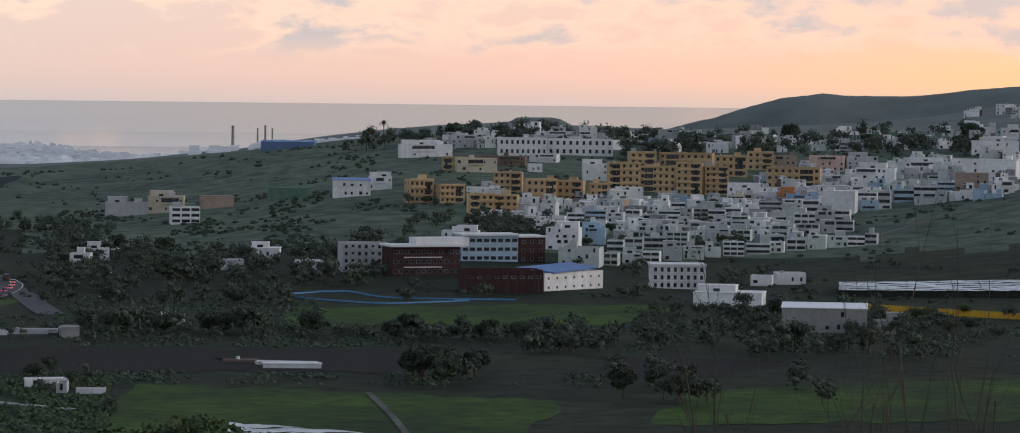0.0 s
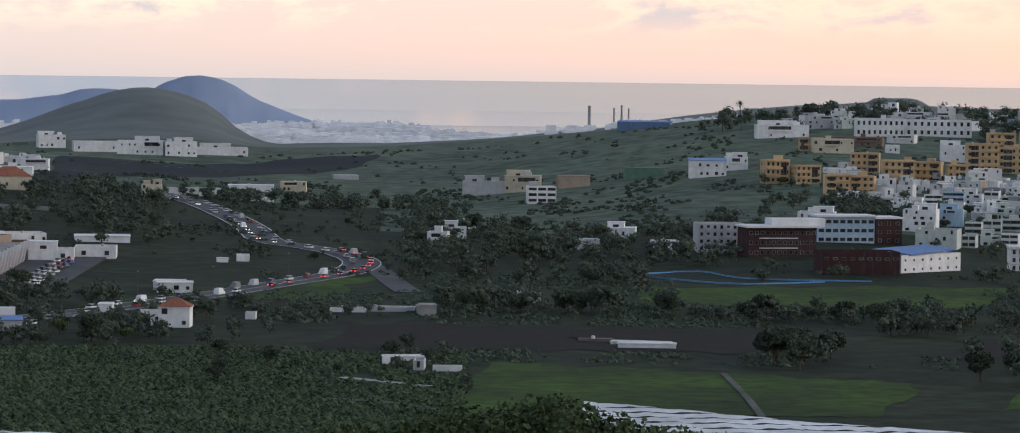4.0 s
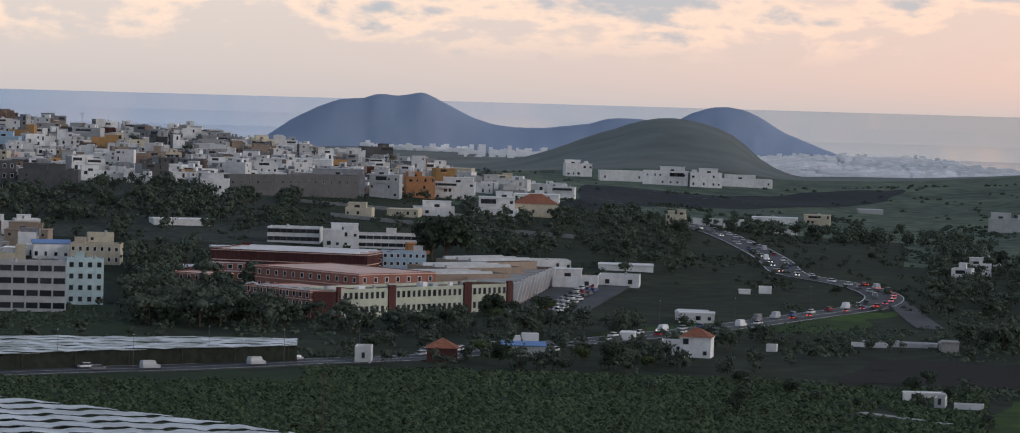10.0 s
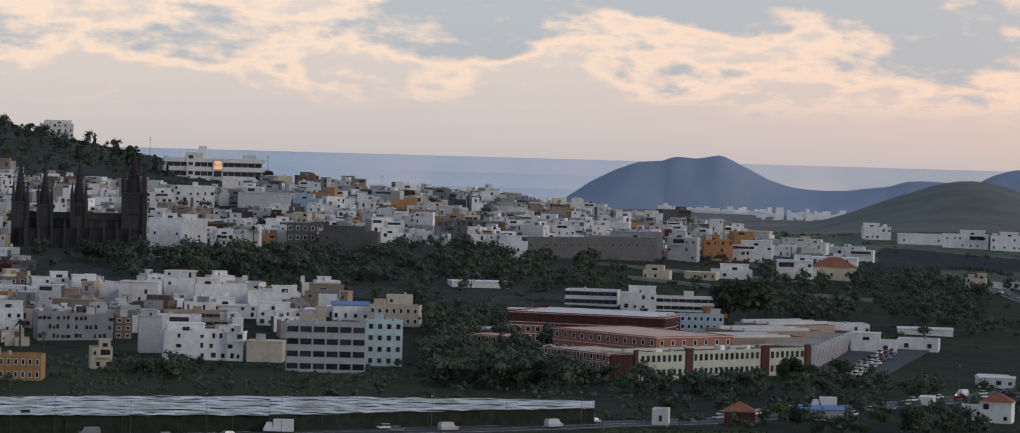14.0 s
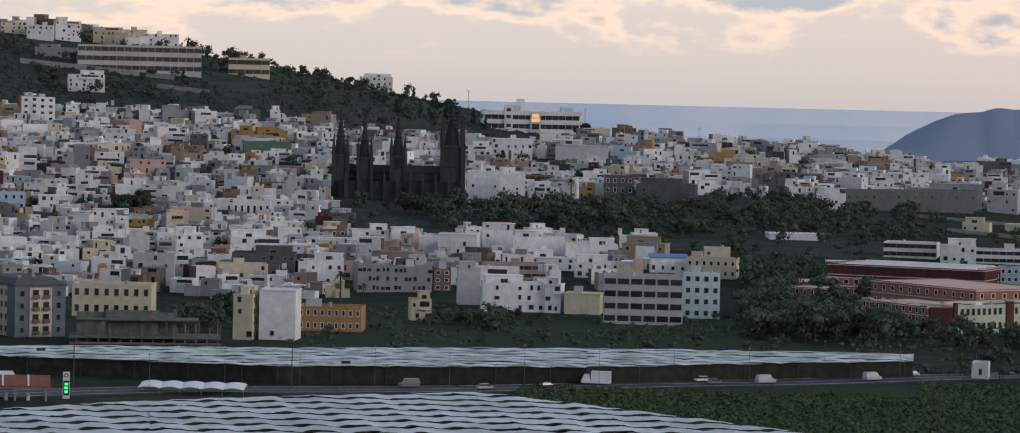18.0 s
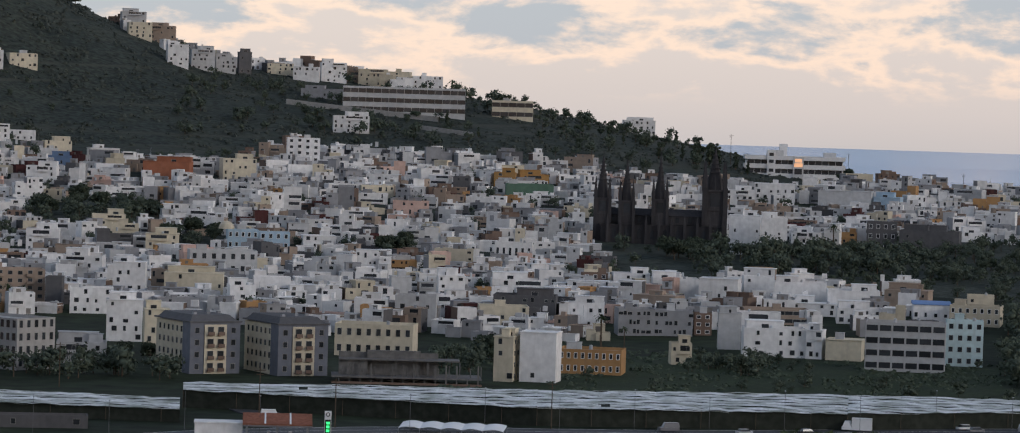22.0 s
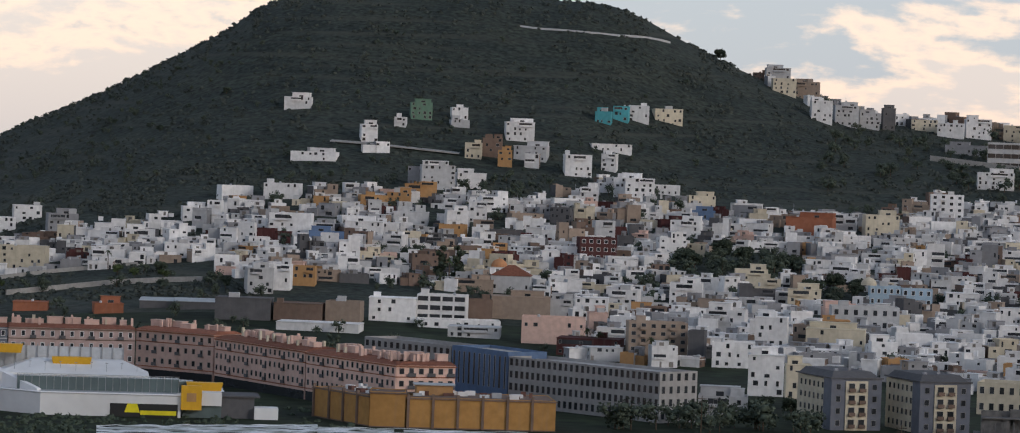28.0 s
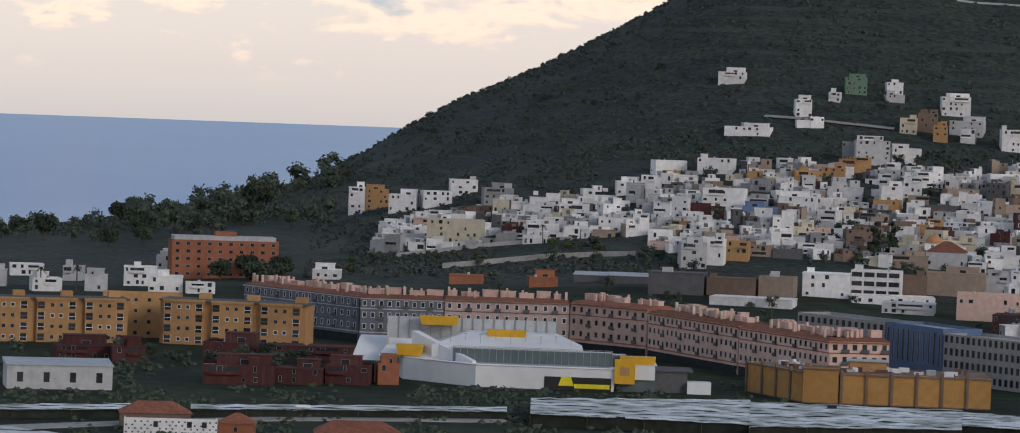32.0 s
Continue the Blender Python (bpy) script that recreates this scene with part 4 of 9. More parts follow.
# ---- netting greenhouses ----
def greenhouse(az0, az1, r0a, r1a, r0b, r1b, height, bay, wave, label, seed, ragged=0.35, stroke=0.22):
    """A field roofed with netting between two bearings: front and back distance at either end; each bay is a sheet of its own."""
    rng = random.Random(seed)
    root = tagged(new("greenhouse"), label, "greenhouse", "greenhouses")
    arc = min(210, max(10, int((az1 - az0) * radians(1) * (r0a + r0b) / 2 / 0.45))) if ragged < .5 else min(150, max(10, int((az1 - az0) * radians(1) * (r0a + r0b) / 2 / 2.2)))

    def place(u, v):
        az = az0 + (az1 - az0) * u
        lo, hi = r0a + (r0b - r0a) * u, r1a + (r1b - r1a) * u
        return az, lo + (hi - lo) * v

    start = math.floor(min(r0a, r0b) / bay) * bay
    rows = int((max(r1a, r1b) - start) / bay) + 1
    for i in range(rows):
        base = start + i * bay
        grid = []
        for j in range(arc + 1):
            u = j / arc
            az, front = place(u, 0)
            _, rear = place(u, 1)
            sway = (math.sin(az * 7.0 + i * 1.3) + 0.4 * math.sin(az * 17.0 + i * 2.3)) * min(1.0, 0.25 + 3 * wave)
            rough = ragged * noise.noise(Vector((az * 4.0, i * 0.6, seed)))
            turn = (az * (1.6 if ragged < .5 else .5) + i * 0.31 + .2 * math.sin(az * 3)) % 1.0
            drop = wave * 0.5 + 0.05 + stroke * max(0.0, 1 - 1.4 * turn) if ragged < .5 else wave + max(0.0, 1.3 * noise.noise(Vector((az * 6.0, i * 1.7, seed + 3))))
            lift = (stroke * 0.7 * (1 - turn) if ragged < .5 else 0.0)
            for e in range(5):
                r = base + max(0, e - 1) / 3 * bay * 0.98 + sway * bay * 0.10
                r = min(max(r, front), rear)
                a = radians(az)
                z = ground_z(az, r) + height + rough * 0.35 + lift * max(0, 1 - abs(e - 1) / 2) - (drop if e == 0 else wave * (e - 1) / 3) - 0.10 * math.sin(math.pi * max(0, e - 1) / 3)
                grid.append((r * math.sin(a), r * math.cos(a), z + 0.10 * sway))
        run = []
        for j in range(arc + 1):
            lo, hi = place((j + .5) / arc, 0)[1], place((j + .5) / arc, 1)[1]
            torn = ragged > 0.5 and noise.noise(Vector((j * 0.45, i * 2.1, seed + 0.5))) > 0.72
            if j < arc and not (base + bay < lo or base > hi - bay * .2 or torn):
                run.append(j)
                continue
            if len(run) > 2:
                n = len(run)
                s = Shape()
                s.v = grid[run[0] * 5:(run[-1] + 2) * 5]
                for q in range(n):
                    s.f += [(q * 5 + e, q * 5 + e + 1, q * 5 + e + 6, q * 5 + e + 5) for e in range(4)]
                    # first strip of each sheet is dark, drawing the shadow line beneath it
                    s.m += [1, 0, 0, 0]
                part("netting_panel", s, [M_NET_OLD if ragged > 0.5 else M_NET, M_SHADE], root)
            run = []
    # dark side curtains and posts along the front
    verts, faces = [], []
    for j in range(arc + 1):
        az, r = place(j / arc, 0)
        p = spot(az, r + 0.6)
        verts += [(p.x, p.y, p.z - 1), (p.x, p.y, p.z + height - 0.15)]
    for j in range(arc):
        faces.append((2 * j, 2 * j + 2, 2 * j + 3, 2 * j + 1))
    part("side_net", make_mesh("side_net", verts, faces, M_SHADE), None, root, "dark side netting")
    for j in range(0, arc + 1, max(6, arc // 9)):
        az, r = place(j / arc, 0)
        p = spot(az, r + 0.2)
        part("post", Shape().box(-.06, .06, -.06, .06, -1, height + 0.1), [M_BARK], root, "", p)
    return root


# ---- roads ----
def ribbon(points, half, up, step=14.0, shift=0.0):
    """A strip on the ground along (bearing, distance) points."""
    flat = [Vector((r * math.sin(radians(a)), r * math.cos(radians(a)), 0)) for a, r in points]
    path = []
    for i in range(len(flat) - 1):
        p0, p1, p2, p3 = flat[max(i - 1, 0)], flat[i], flat[i + 1], flat[min(i + 2, len(flat) - 1)]
        m = max(2, int((p2 - p1).length / step))
        for j in range(m):
            u = j / m
            path.append(p1 + 0.5 * u * (p2 - p0 + u * (2 * p0 - 5 * p1 + 4 * p2 - p3 + u * (3 * (p1 - p2) + p3 - p0))))
    path.append(flat[-1])
    verts, faces = [], []
    for i, p in enumerate(path):
        q = path[min(i + 1, len(path) - 1)] - path[max(i - 1, 0)]
        side = Vector((q.y, -q.x, 0)).normalized()
        for s in (-half, half):
            c = p + side * (s + shift)
            az, r = math.degrees(math.atan2(c.x, c.y)), math.hypot(c.x, c.y)
            mid = ground_z(math.degrees(math.atan2(p.x, p.y)), p.length)
            verts.append((c.x, c.y, max(mid, ground_z(az, r)) + up))
    for i in range(len(path) - 1):
        faces.append((2 * i, 2 * i + 1, 2 * i + 3, 2 * i + 2))
    return verts, faces, path


def solid_strip(name, points, half, up, mat, label, category, kind="structure", shift=0.0, thick=0.6):
    v, f, path = ribbon(points, half, up, shift=shift)
    n = len(v)
    v = v + [(x, y, z - thick) for x, y, z in v]
    m = n // 2
    f = f + [(2 * i + n, 2 * i, 2 * i + 2, 2 * i + 2 + n) for i in range(m - 1)] + [(2 * i + 1, 2 * i + 1 + n, 2 * i + 3 + n, 2 * i + 3) for i in range(m - 1)]
    tagged(new(name, make_mesh(name, v, f, mat)), label, category, kind=kind)
    return path


# ---- vehicles ----
M_TYRE = material("tyre_rubber", (0.02, 0.02, 0.02), 0.9)
M_CARGLASS = material("car_glass", (0.02, 0.025, 0.03), 0.1)
PAINT = {k: material("car_paint_" + k, c, 0.3, 0.04, 1.0) for k, c in
         {"white": (0.75, 0.75, 0.75), "silver": (0.42, 0.43, 0.45), "black": (0.03, 0.03, 0.035), "red": (0.35, 0.03, 0.03), "blue": (0.05, 0.10, 0.28), "grey": (0.16, 0.16, 0.17)}.items()}


def glowing(name, color, power):
    m = bpy.data.materials.new(name)
    m.use_nodes = True
    b = m.node_tree.nodes["Principled BSDF"]
    b.inputs["Base Color"].default_value = color + (1,)
    b.inputs["Emission Color"].default_value, b.inputs["Emission Strength"].default_value = color + (1,), power
    return m


M_TAIL, M_HEAD = glowing("tail_light_red", (1.0, 0.06, 0.04), 1.6), glowing("head_light", (1.0, 0.93, 0.8), 1.5)
CARS = {}


def car(paint, kind, light, m, label):
    distant = m.translation.length > 600
    key = (paint, kind, light, distant)
    if key not in CARS:
        l, w, h, c0, c1 = {"car": (4.2, 1.75, 0.85, -1.2, 1.5), "van": (5.2, 2.0, 1.1, -2.4, 1.6), "lorry": (7.5, 2.4, 1.0, 1.6, 3.6)}[kind]
        root = new({"car": "car", "van": "van", "lorry": "lorry"}[kind], Shape().prism([(-l / 2, -w / 2 + .15), (-l / 2 + .2, -w / 2), (l / 2 - .3, -w / 2), (l / 2, -w / 2 + .3), (l / 2, w / 2 - .3), (l / 2 - .3, w / 2), (-l / 2 + .2, w / 2), (-l / 2, w / 2 - .15)], 0.35, h).mesh("body", [PAINT[paint]]))
        top = {"car": 1.45, "van": 2.25, "lorry": 2.5}[kind]
        x = w / 2 - .08
        part("cabin", Shape().prism([(c0 - .3, -x), (c1, -x), (c1, x), (c0 - .3, x)], h, top - .08, 0, [(c0, -x + .15), (c1 - .6, -x + .15), (c1 - .6, x - .15), (c0, x - .15)])
             .box(c0, c1 - .6, -x + .13, x - .13, top - .08, top, 1), [M_CARGLASS if kind == "car" else PAINT[paint], PAINT[paint]], root)
        if kind == "lorry":
            part("cargo_box", Shape().box(-3.7, 1.2, -1.2, 1.2, 1.0, 3.3), [PAINT["white"]], root)
        for sx in () if distant else (-1, 1):
            for sy in (-1, 1):
                wheel = Shape()
                n = 10
                wheel.add([(sx * l * .31 + .33 * math.cos(2 * math.pi * i / n), sy * (w / 2 - .2 * k) + .02 * sy, .33 + .33 * math.sin(2 * math.pi * i / n)) for k in (0, 1) for i in range(n)],
                          [(i, (i + 1) % n, (i + 1) % n + n, i + n) for i in range(n)] + [tuple(range(n))])
                part("wheel", wheel, [M_TYRE], root)
        if light:
            for sy in (-1, 1):
                xx = -l / 2 if light == "tail" else l / 2
                part(light + "_light", Shape().box(xx - .06, xx + .06, sy * w * .36 - .22, sy * w * .36 + .22, .55, .85), [M_TAIL if light == "tail" else M_HEAD], root)
        tagged(root, label, kind, kind + "s on the roads")
        root.matrix_basis = m
        CARS[key] = root
        return root
    return tagged(copy_thing(CARS[key], m), label)


# ---- trees ----
def heart(s, rng, c, q, flat=0.8, mat=0):
    """The close foliage inside a crown: an uneven lump that the leaf sprays cover."""
    v = [c + Vector((0, 0, q * flat * rng.uniform(.8, 1.1)))]
    for z, k in ((.45, .88), (-.35, .95)):
        for i in range(6):
            a = (i + (.5 if z < 0 else 0)) * math.pi / 3
            u = k * rng.uniform(.75, 1.12)
            v.append(c + Vector((math.cos(a) * u * q, math.sin(a) * u * q, (z + rng.uniform(-.15, .15)) * q * flat)))
    v.append(c - Vector((0, 0, q * flat * .9)))
    f = []
    for i in range(6):
        j = (i + 1) % 6
        f += [(0, 1 + i, 1 + j), (1 + i, 7 + i, 1 + j), (1 + j, 7 + i, 7 + j), (13, 7 + j, 7 + i)]
    s.add(v, f, mat)


def crown_mesh(rng, lobes, leaves, size, mat, name):
    """A crown of many small leaf sprays round several lobes, with gaps and an uneven outline."""
    s = Shape()
    for lx, ly, lz, lr in lobes:
        heart(s, rng, Vector((lx, ly, lz)), lr * 0.62)
        for _ in range(int(leaves * lr * lr)):
            d = Vector((rng.gauss(0, 1), rng.gauss(0, 1), rng.gauss(0, 1))).normalized()
            c = Vector((lx, ly, lz)) + Vector((d.x, d.y, d.z * 0.8)) * lr * rng.uniform(0.5, 1.12)
            q = Vector((rng.uniform(-1, 1), rng.uniform(-1, 1), rng.uniform(-1, 1)))
            a = d.cross(q).normalized() * size * rng.uniform(0.6, 1.3)
            b = (d * 0.5 + q * 0.6).normalized() * size * rng.uniform(0.6, 1.3)
            s.add([c - a, c - b * 0.6, c + a * 0.9, c + b], ((0, 1, 2, 3),))
    return s.mesh(name, [mat], True)


def tree_model(seed, h, spread, mat, label, slim=False):
    rng = random.Random(seed)
    s = Shape()
    th = h * (0.25 if not slim else 0.15)
    s.tube((0, 0, -1.5), (0.1, 0.05, th), h * .035, h * .026, 7)
    lobes = []
    n = 7 if not slim else 6
    for i in range(n):
        a = i * 2.4 + rng.uniform(-.4, .4)
        if slim:
            e = Vector((math.cos(a) * spread * .12, math.sin(a) * spread * .12, th + (h - th) * (i + 0.6) / n))
            lr = spread * (0.30 - 0.03 * i)
        else:
            q = spread * rng.uniform(0.22, 0.34) * (0.4 if i == 0 else 1)
            e = Vector((math.cos(a) * q, math.sin(a) * q, th + (h - th) * rng.uniform(0.12, 0.72 if i else 0.8)))
            lr = spread * rng.uniform(0.19, 0.27)
        s.tube((0.1, 0.05, th * rng.uniform(.75, 1)), e, h * .016, h * .006, 5)
        lobes.append((e.x, e.y, e.z, lr))
    root = new("tree", s.mesh("trunk", [M_BARK]))
    part("crown", crown_mesh(rng, lobes, 46 if h > 5 else 34, max(0.34, h * 0.058), mat, "crown"), [], root)
    return tagged(root, label, "tree", "trees")


def palm_model(seed, h):
    rng = random.Random(seed)
    s = Shape()
    s.tube((0, 0, -1), (0.15, 0.1, h), 0.28, 0.2, 7)
    root = new("palm_tree", s.mesh("trunk", [M_BARK]))
    c = Shape()
    for i in range(26):
        a, up = i * 2.4, rng.uniform(-0.5, 1.1)
        L = rng.uniform(2.2, 3.0)
        prev, wd = Vector((0.15, 0.1, h)), 0.16
        for j in range(1, 6):
            u = j / 5
            p = Vector((0.15 + math.cos(a) * L * u * math.cos(up * .6), 0.1 + math.sin(a) * L * u * math.cos(up * .6), h + L * (u * math.sin(up) - 0.55 * u * u)))
            side = Vector((-math.sin(a), math.cos(a), 0)) * (0.34 * (1 - u * .7))
            c.add([prev - side, prev + side, p + side * .8, p - side * .8], ((0, 1, 2, 3),))
            prev = p
    part("fronds", c, [M_PALM], root)
    return tagged(root, "slender palm tree with drooping grey-green fronds", "palm tree", "palms")


TREES = []


def plant(kind, az, r, scale=1.0, rng=random.Random(3)):
    base, used = TREES[kind]
    m = placed(az, r, rng.uniform(0, 360)) @ Matrix.Scale(scale, 4)
    if not used:
        TREES[kind] = (base, True)
        base.matrix_basis = m
        return base
    made = copy_thing(base, m)
    made.matrix_basis = m
    return made


for seed, h, sp, mat, text, slim in (
        (1, 8.0, 8.5, M_LEAF, "broad dark evergreen tree among the fields", False), (2, 7.0, 8.0, M_LEAF, "low rounded dark green tree on the slope", False),
        (3, 9.0, 8.0, M_LEAF, "tall uneven dark green tree by the houses", False), (4, 6.0, 6.5, M_LEAF_B, "small lighter green tree in a garden", False),
        (5, 11.0, 5.0, M_LEAF, "slim dark cypress-like tree by the houses", True)):
    TREES.append((tree_model(seed, h, sp, mat, text, slim), False))
TREES.append((palm_model(9, 9.0), False))


def shrubs(name, label, boxes, mat, size, seed, bare=-0.12):
    """Countless bushes strewn over stretches of the slope: (bearing from, to, distance from, to, how many)."""
    rng = random.Random(seed)
    verts, faces = [], []
    for a0, a1, r0, r1, count in boxes:
        for _ in range(count):
            az, r = rng.uniform(a0, a1), rng.uniform(r0, r1)
            if noise.noise(Vector((az * 0.9, r * 0.012, seed))) < bare + rng.uniform(-.2, .2):
                continue
            if any(abs(az - s[0]) * r * 0.01745 < s[2] * .5 + 2 and -3 < r - s[1] < s[3] + 2 for s in near_sites(az, r)):
                continue
            p = spot(az, r)
            q = size * rng.uniform(0.5, 1.5)
            k = len(verts)
            verts.append(p + Vector((rng.uniform(-.2, .2), rng.uniform(-.2, .2), rng.uniform(.6, .85))) * q)
            turn = rng.uniform(0, 1)
            for i in range(5):
                u = rng.uniform(.45, .85) * q
                verts.append(p + Vector((math.cos((i + turn) * 1.2566) * u, math.sin((i + turn) * 1.2566) * u, rng.uniform(.1, .45) * q)))
            for i in range(5):
                u = q * .75
                verts.append(p + Vector((math.cos((i + turn) * 1.2566) * u, math.sin((i + turn) * 1.2566) * u, -.5)))
            for i in range(5):
                j = (i + 1) % 5
                faces.append((k, k + 1 + i, k + 1 + j))
                faces.append((k + 1 + i, k + 6 + i, k + 6 + j, k + 1 + j))
            for _ in range(9):
                d = Vector((rng.gauss(0, 1), rng.gauss(0, 1), abs(rng.gauss(0, .8))))
                d.normalize()
                c = p + Vector((d.x, d.y, d.z * .8)) * q * rng.uniform(.7, .98)
                a = Vector((rng.uniform(-1, 1), rng.uniform(-1, 1), rng.uniform(-.6, 1))) * q * .38
                b = Vector((rng.uniform(-1, 1), rng.uniform(-1, 1), rng.uniform(-.6, 1))) * q * .38
                k = len(verts)
                verts += [c - a, c - b, c + a, c + b]
                faces.append((k, k + 1, k + 2, k + 3))
    tagged(new(name, make_mesh(name, verts, faces, mat, True)), label, "bushes", kind="stuff")


CELLS = {}


def near_sites(az, r):
    if not CELLS:
        for s in SITES:
            for i in (-1, 0, 1):
                for j in (-1, 0, 1):
                    CELLS.setdefault((int(s[0] // 1) + i, int(s[1] // 40) + j), []).append(s)
    return CELLS.get((int(az // 1), int(r // 40)), ())


# ---- fields ----
def field(name, label, mat, az0, az1, r0a, r1a, r0b, r1b, up=0.12):
    n, m = max(4, int((az1 - az0) * 4)), 14
    verts, faces = [], []
    for i in range(n + 1):
        u = i / n
        for j in range(m + 1):
            v = j / m
            az = az0 + (az1 - az0) * u + 0.9 * (v - .5) + (0.7 * noise.noise(Vector((v * 2.7, az0, 2.0 + round(u))))) * abs(u - .5) * 2
            wob = 1 + 0.012 * noise.noise(Vector((az * 1.6, round(v) * 3, 7)))
            r = ((r0a + (r0b - r0a) * u) * (1 - v) + (r1a + (r1b - r1a) * u) * v) * wob
            p = spot(az, r, up)
            verts.append(tuple(p))
    for i in range(n):
        for j in range(m):
            k = i * (m + 1) + j
            faces.append((k, k + 1, k + m + 2, k + m + 1))
    tagged(new(name, make_mesh(name, verts, faces, mat)), label, "field", kind="structure")


# ---- two grey apartment blocks with cream bays ----
def bay_apartments(az, r, rot, label):
    root = tagged(new("apartment_building"), label, "apartment building", "grey apartments")
    root.matrix_basis = placed(az, r, rot)
    w, d, h = 15.5, 24.0, 14.6
    grey, cream = WALL["slate"], WALL["cream"]
    part("front_wall", Shape().box(-w / 2, w / 2, -1.5, 4, -4, h), [grey], root)
    part("bay", Shape().box(-3.4, 3.4, -.35, .2, -4, h - .6), [cream], root, "cream rendered centre bay", (0, -1.5, 0))
    part("long_wing", Shape().box(-w / 2 + .4, w / 2 - .4, 4, d, -4, h - .3), [cream], root, "cream rendered long wing")
    part("roof", Shape().prism([(-w / 2 - .4, -1.9), (w / 2 + .4, -1.9), (w / 2 + .4, d), (-w / 2 - .4, d)], h, h + .4).prism([(-w / 2 + .5, -.5), (w / 2 - .5, -.5), (w / 2 - .5, d - 1), (-w / 2 + .5, d - 1)], h + .4, h + 2.0, 0,
         [(-w / 2 + 2, 2), (w / 2 - 2, 2), (w / 2 - 2, d - 2), (-w / 2 + 2, d - 2)]), [WALL["darkgrey"]], root, "dark sloping slate roof")
    for x in (-4, 1, 5):
        part("chimney", Shape().box(-.5, .5, -.5, .5, h, h + 2.6), [WALL["grey"]], root, "", (x, 6 + x * .4, 0))
    fh = h / 4.6
    for k in range(4):
        z = .8 + k * fh * 1.08
        for x in (-1.6, 1.6):
            part("balcony_door", window_mesh(1.75, 2.3, False), [], root, "", (x, -1.87, z))
            part("balcony", Shape().box(-1.0, 1.0, -.7, 0, -.15, 0).box(-1.0, 1.0, -.7, -.62, 0, .9), [WALL["brown"]], root, "dark brown balcony rail", (x, -1.9, z))
        for x in (-5.6, 5.6):
            part("window", window_mesh(1.25, 1.5, False), [], root, "", (x, -1.52, z + .5))
        for j in range(6):
            part("window", window_mesh(.9, 1.4, False), [], root, "", (-w / 2 + .38, 5.6 + j * 3.1, z + .5), radians(-90))


M_RAW = material("raw_weathered_concrete", (0.15, 0.145, 0.14), 0.95, 0.3, 0.6, stain=0.4)


def concrete_ruin(az, r, rot):
    root = tagged(new("unfinished_building"), "unfinished concrete frame with bare columns and slabs", "building site")
    root.matrix_basis = placed(az, r, rot)
    part("lower_slab", Shape().box(-22, 20, -6, 9, 1.6, 2.0), [M_RAW], root)
    part("back_wall", Shape().box(-20, 8, 4, 4.4, -3, 8.2).box(-20, -12, 0, 4, 2, 6.2).box(-12, 3, 2.5, 4, 2, 8.8), [M_RAW], root)
    part("upper_slab", Shape().box(-20, 14, -1, 8, 6.2, 6.55), [M_RAW], root)
    for i in range(14):
        x = -20 + i * 3
        part("column", Shape().box(-.2, .2, -.2, .2, -3, 2.0 if i % 4 == 0 else 5.6), [M_RAW], root, "", (x, -5.4, 0))
        part("rebar_column", Shape().box(-.15, .15, -.15, .15, 2, 4.4 + (i % 3) * .8), [M_RAW], root, "", (x + 1, -1.4, 0))
    part("site_wall", Shape().box(-22, 20, -7.2, -7, -3, .6), [WALL["brown"]], root)


def dome(name, label, az, r, up, rad, mat):
    s = Shape()
    for k in range(5):
        a, b = math.pi / 2 * k / 5, math.pi / 2 * (k + 1) / 5
        s.cone(0, 0, rad * math.sin(a), rad * math.sin(b), rad * math.cos(a), rad * math.cos(b), 14)
    s.cone(0, 0, rad, rad + .8, .15, .1, 6)
    root = new(name, s.mesh(name, [mat]))
    root.matrix_basis = placed(az, r, 0, up)
    return tagged(root, label, "dome")

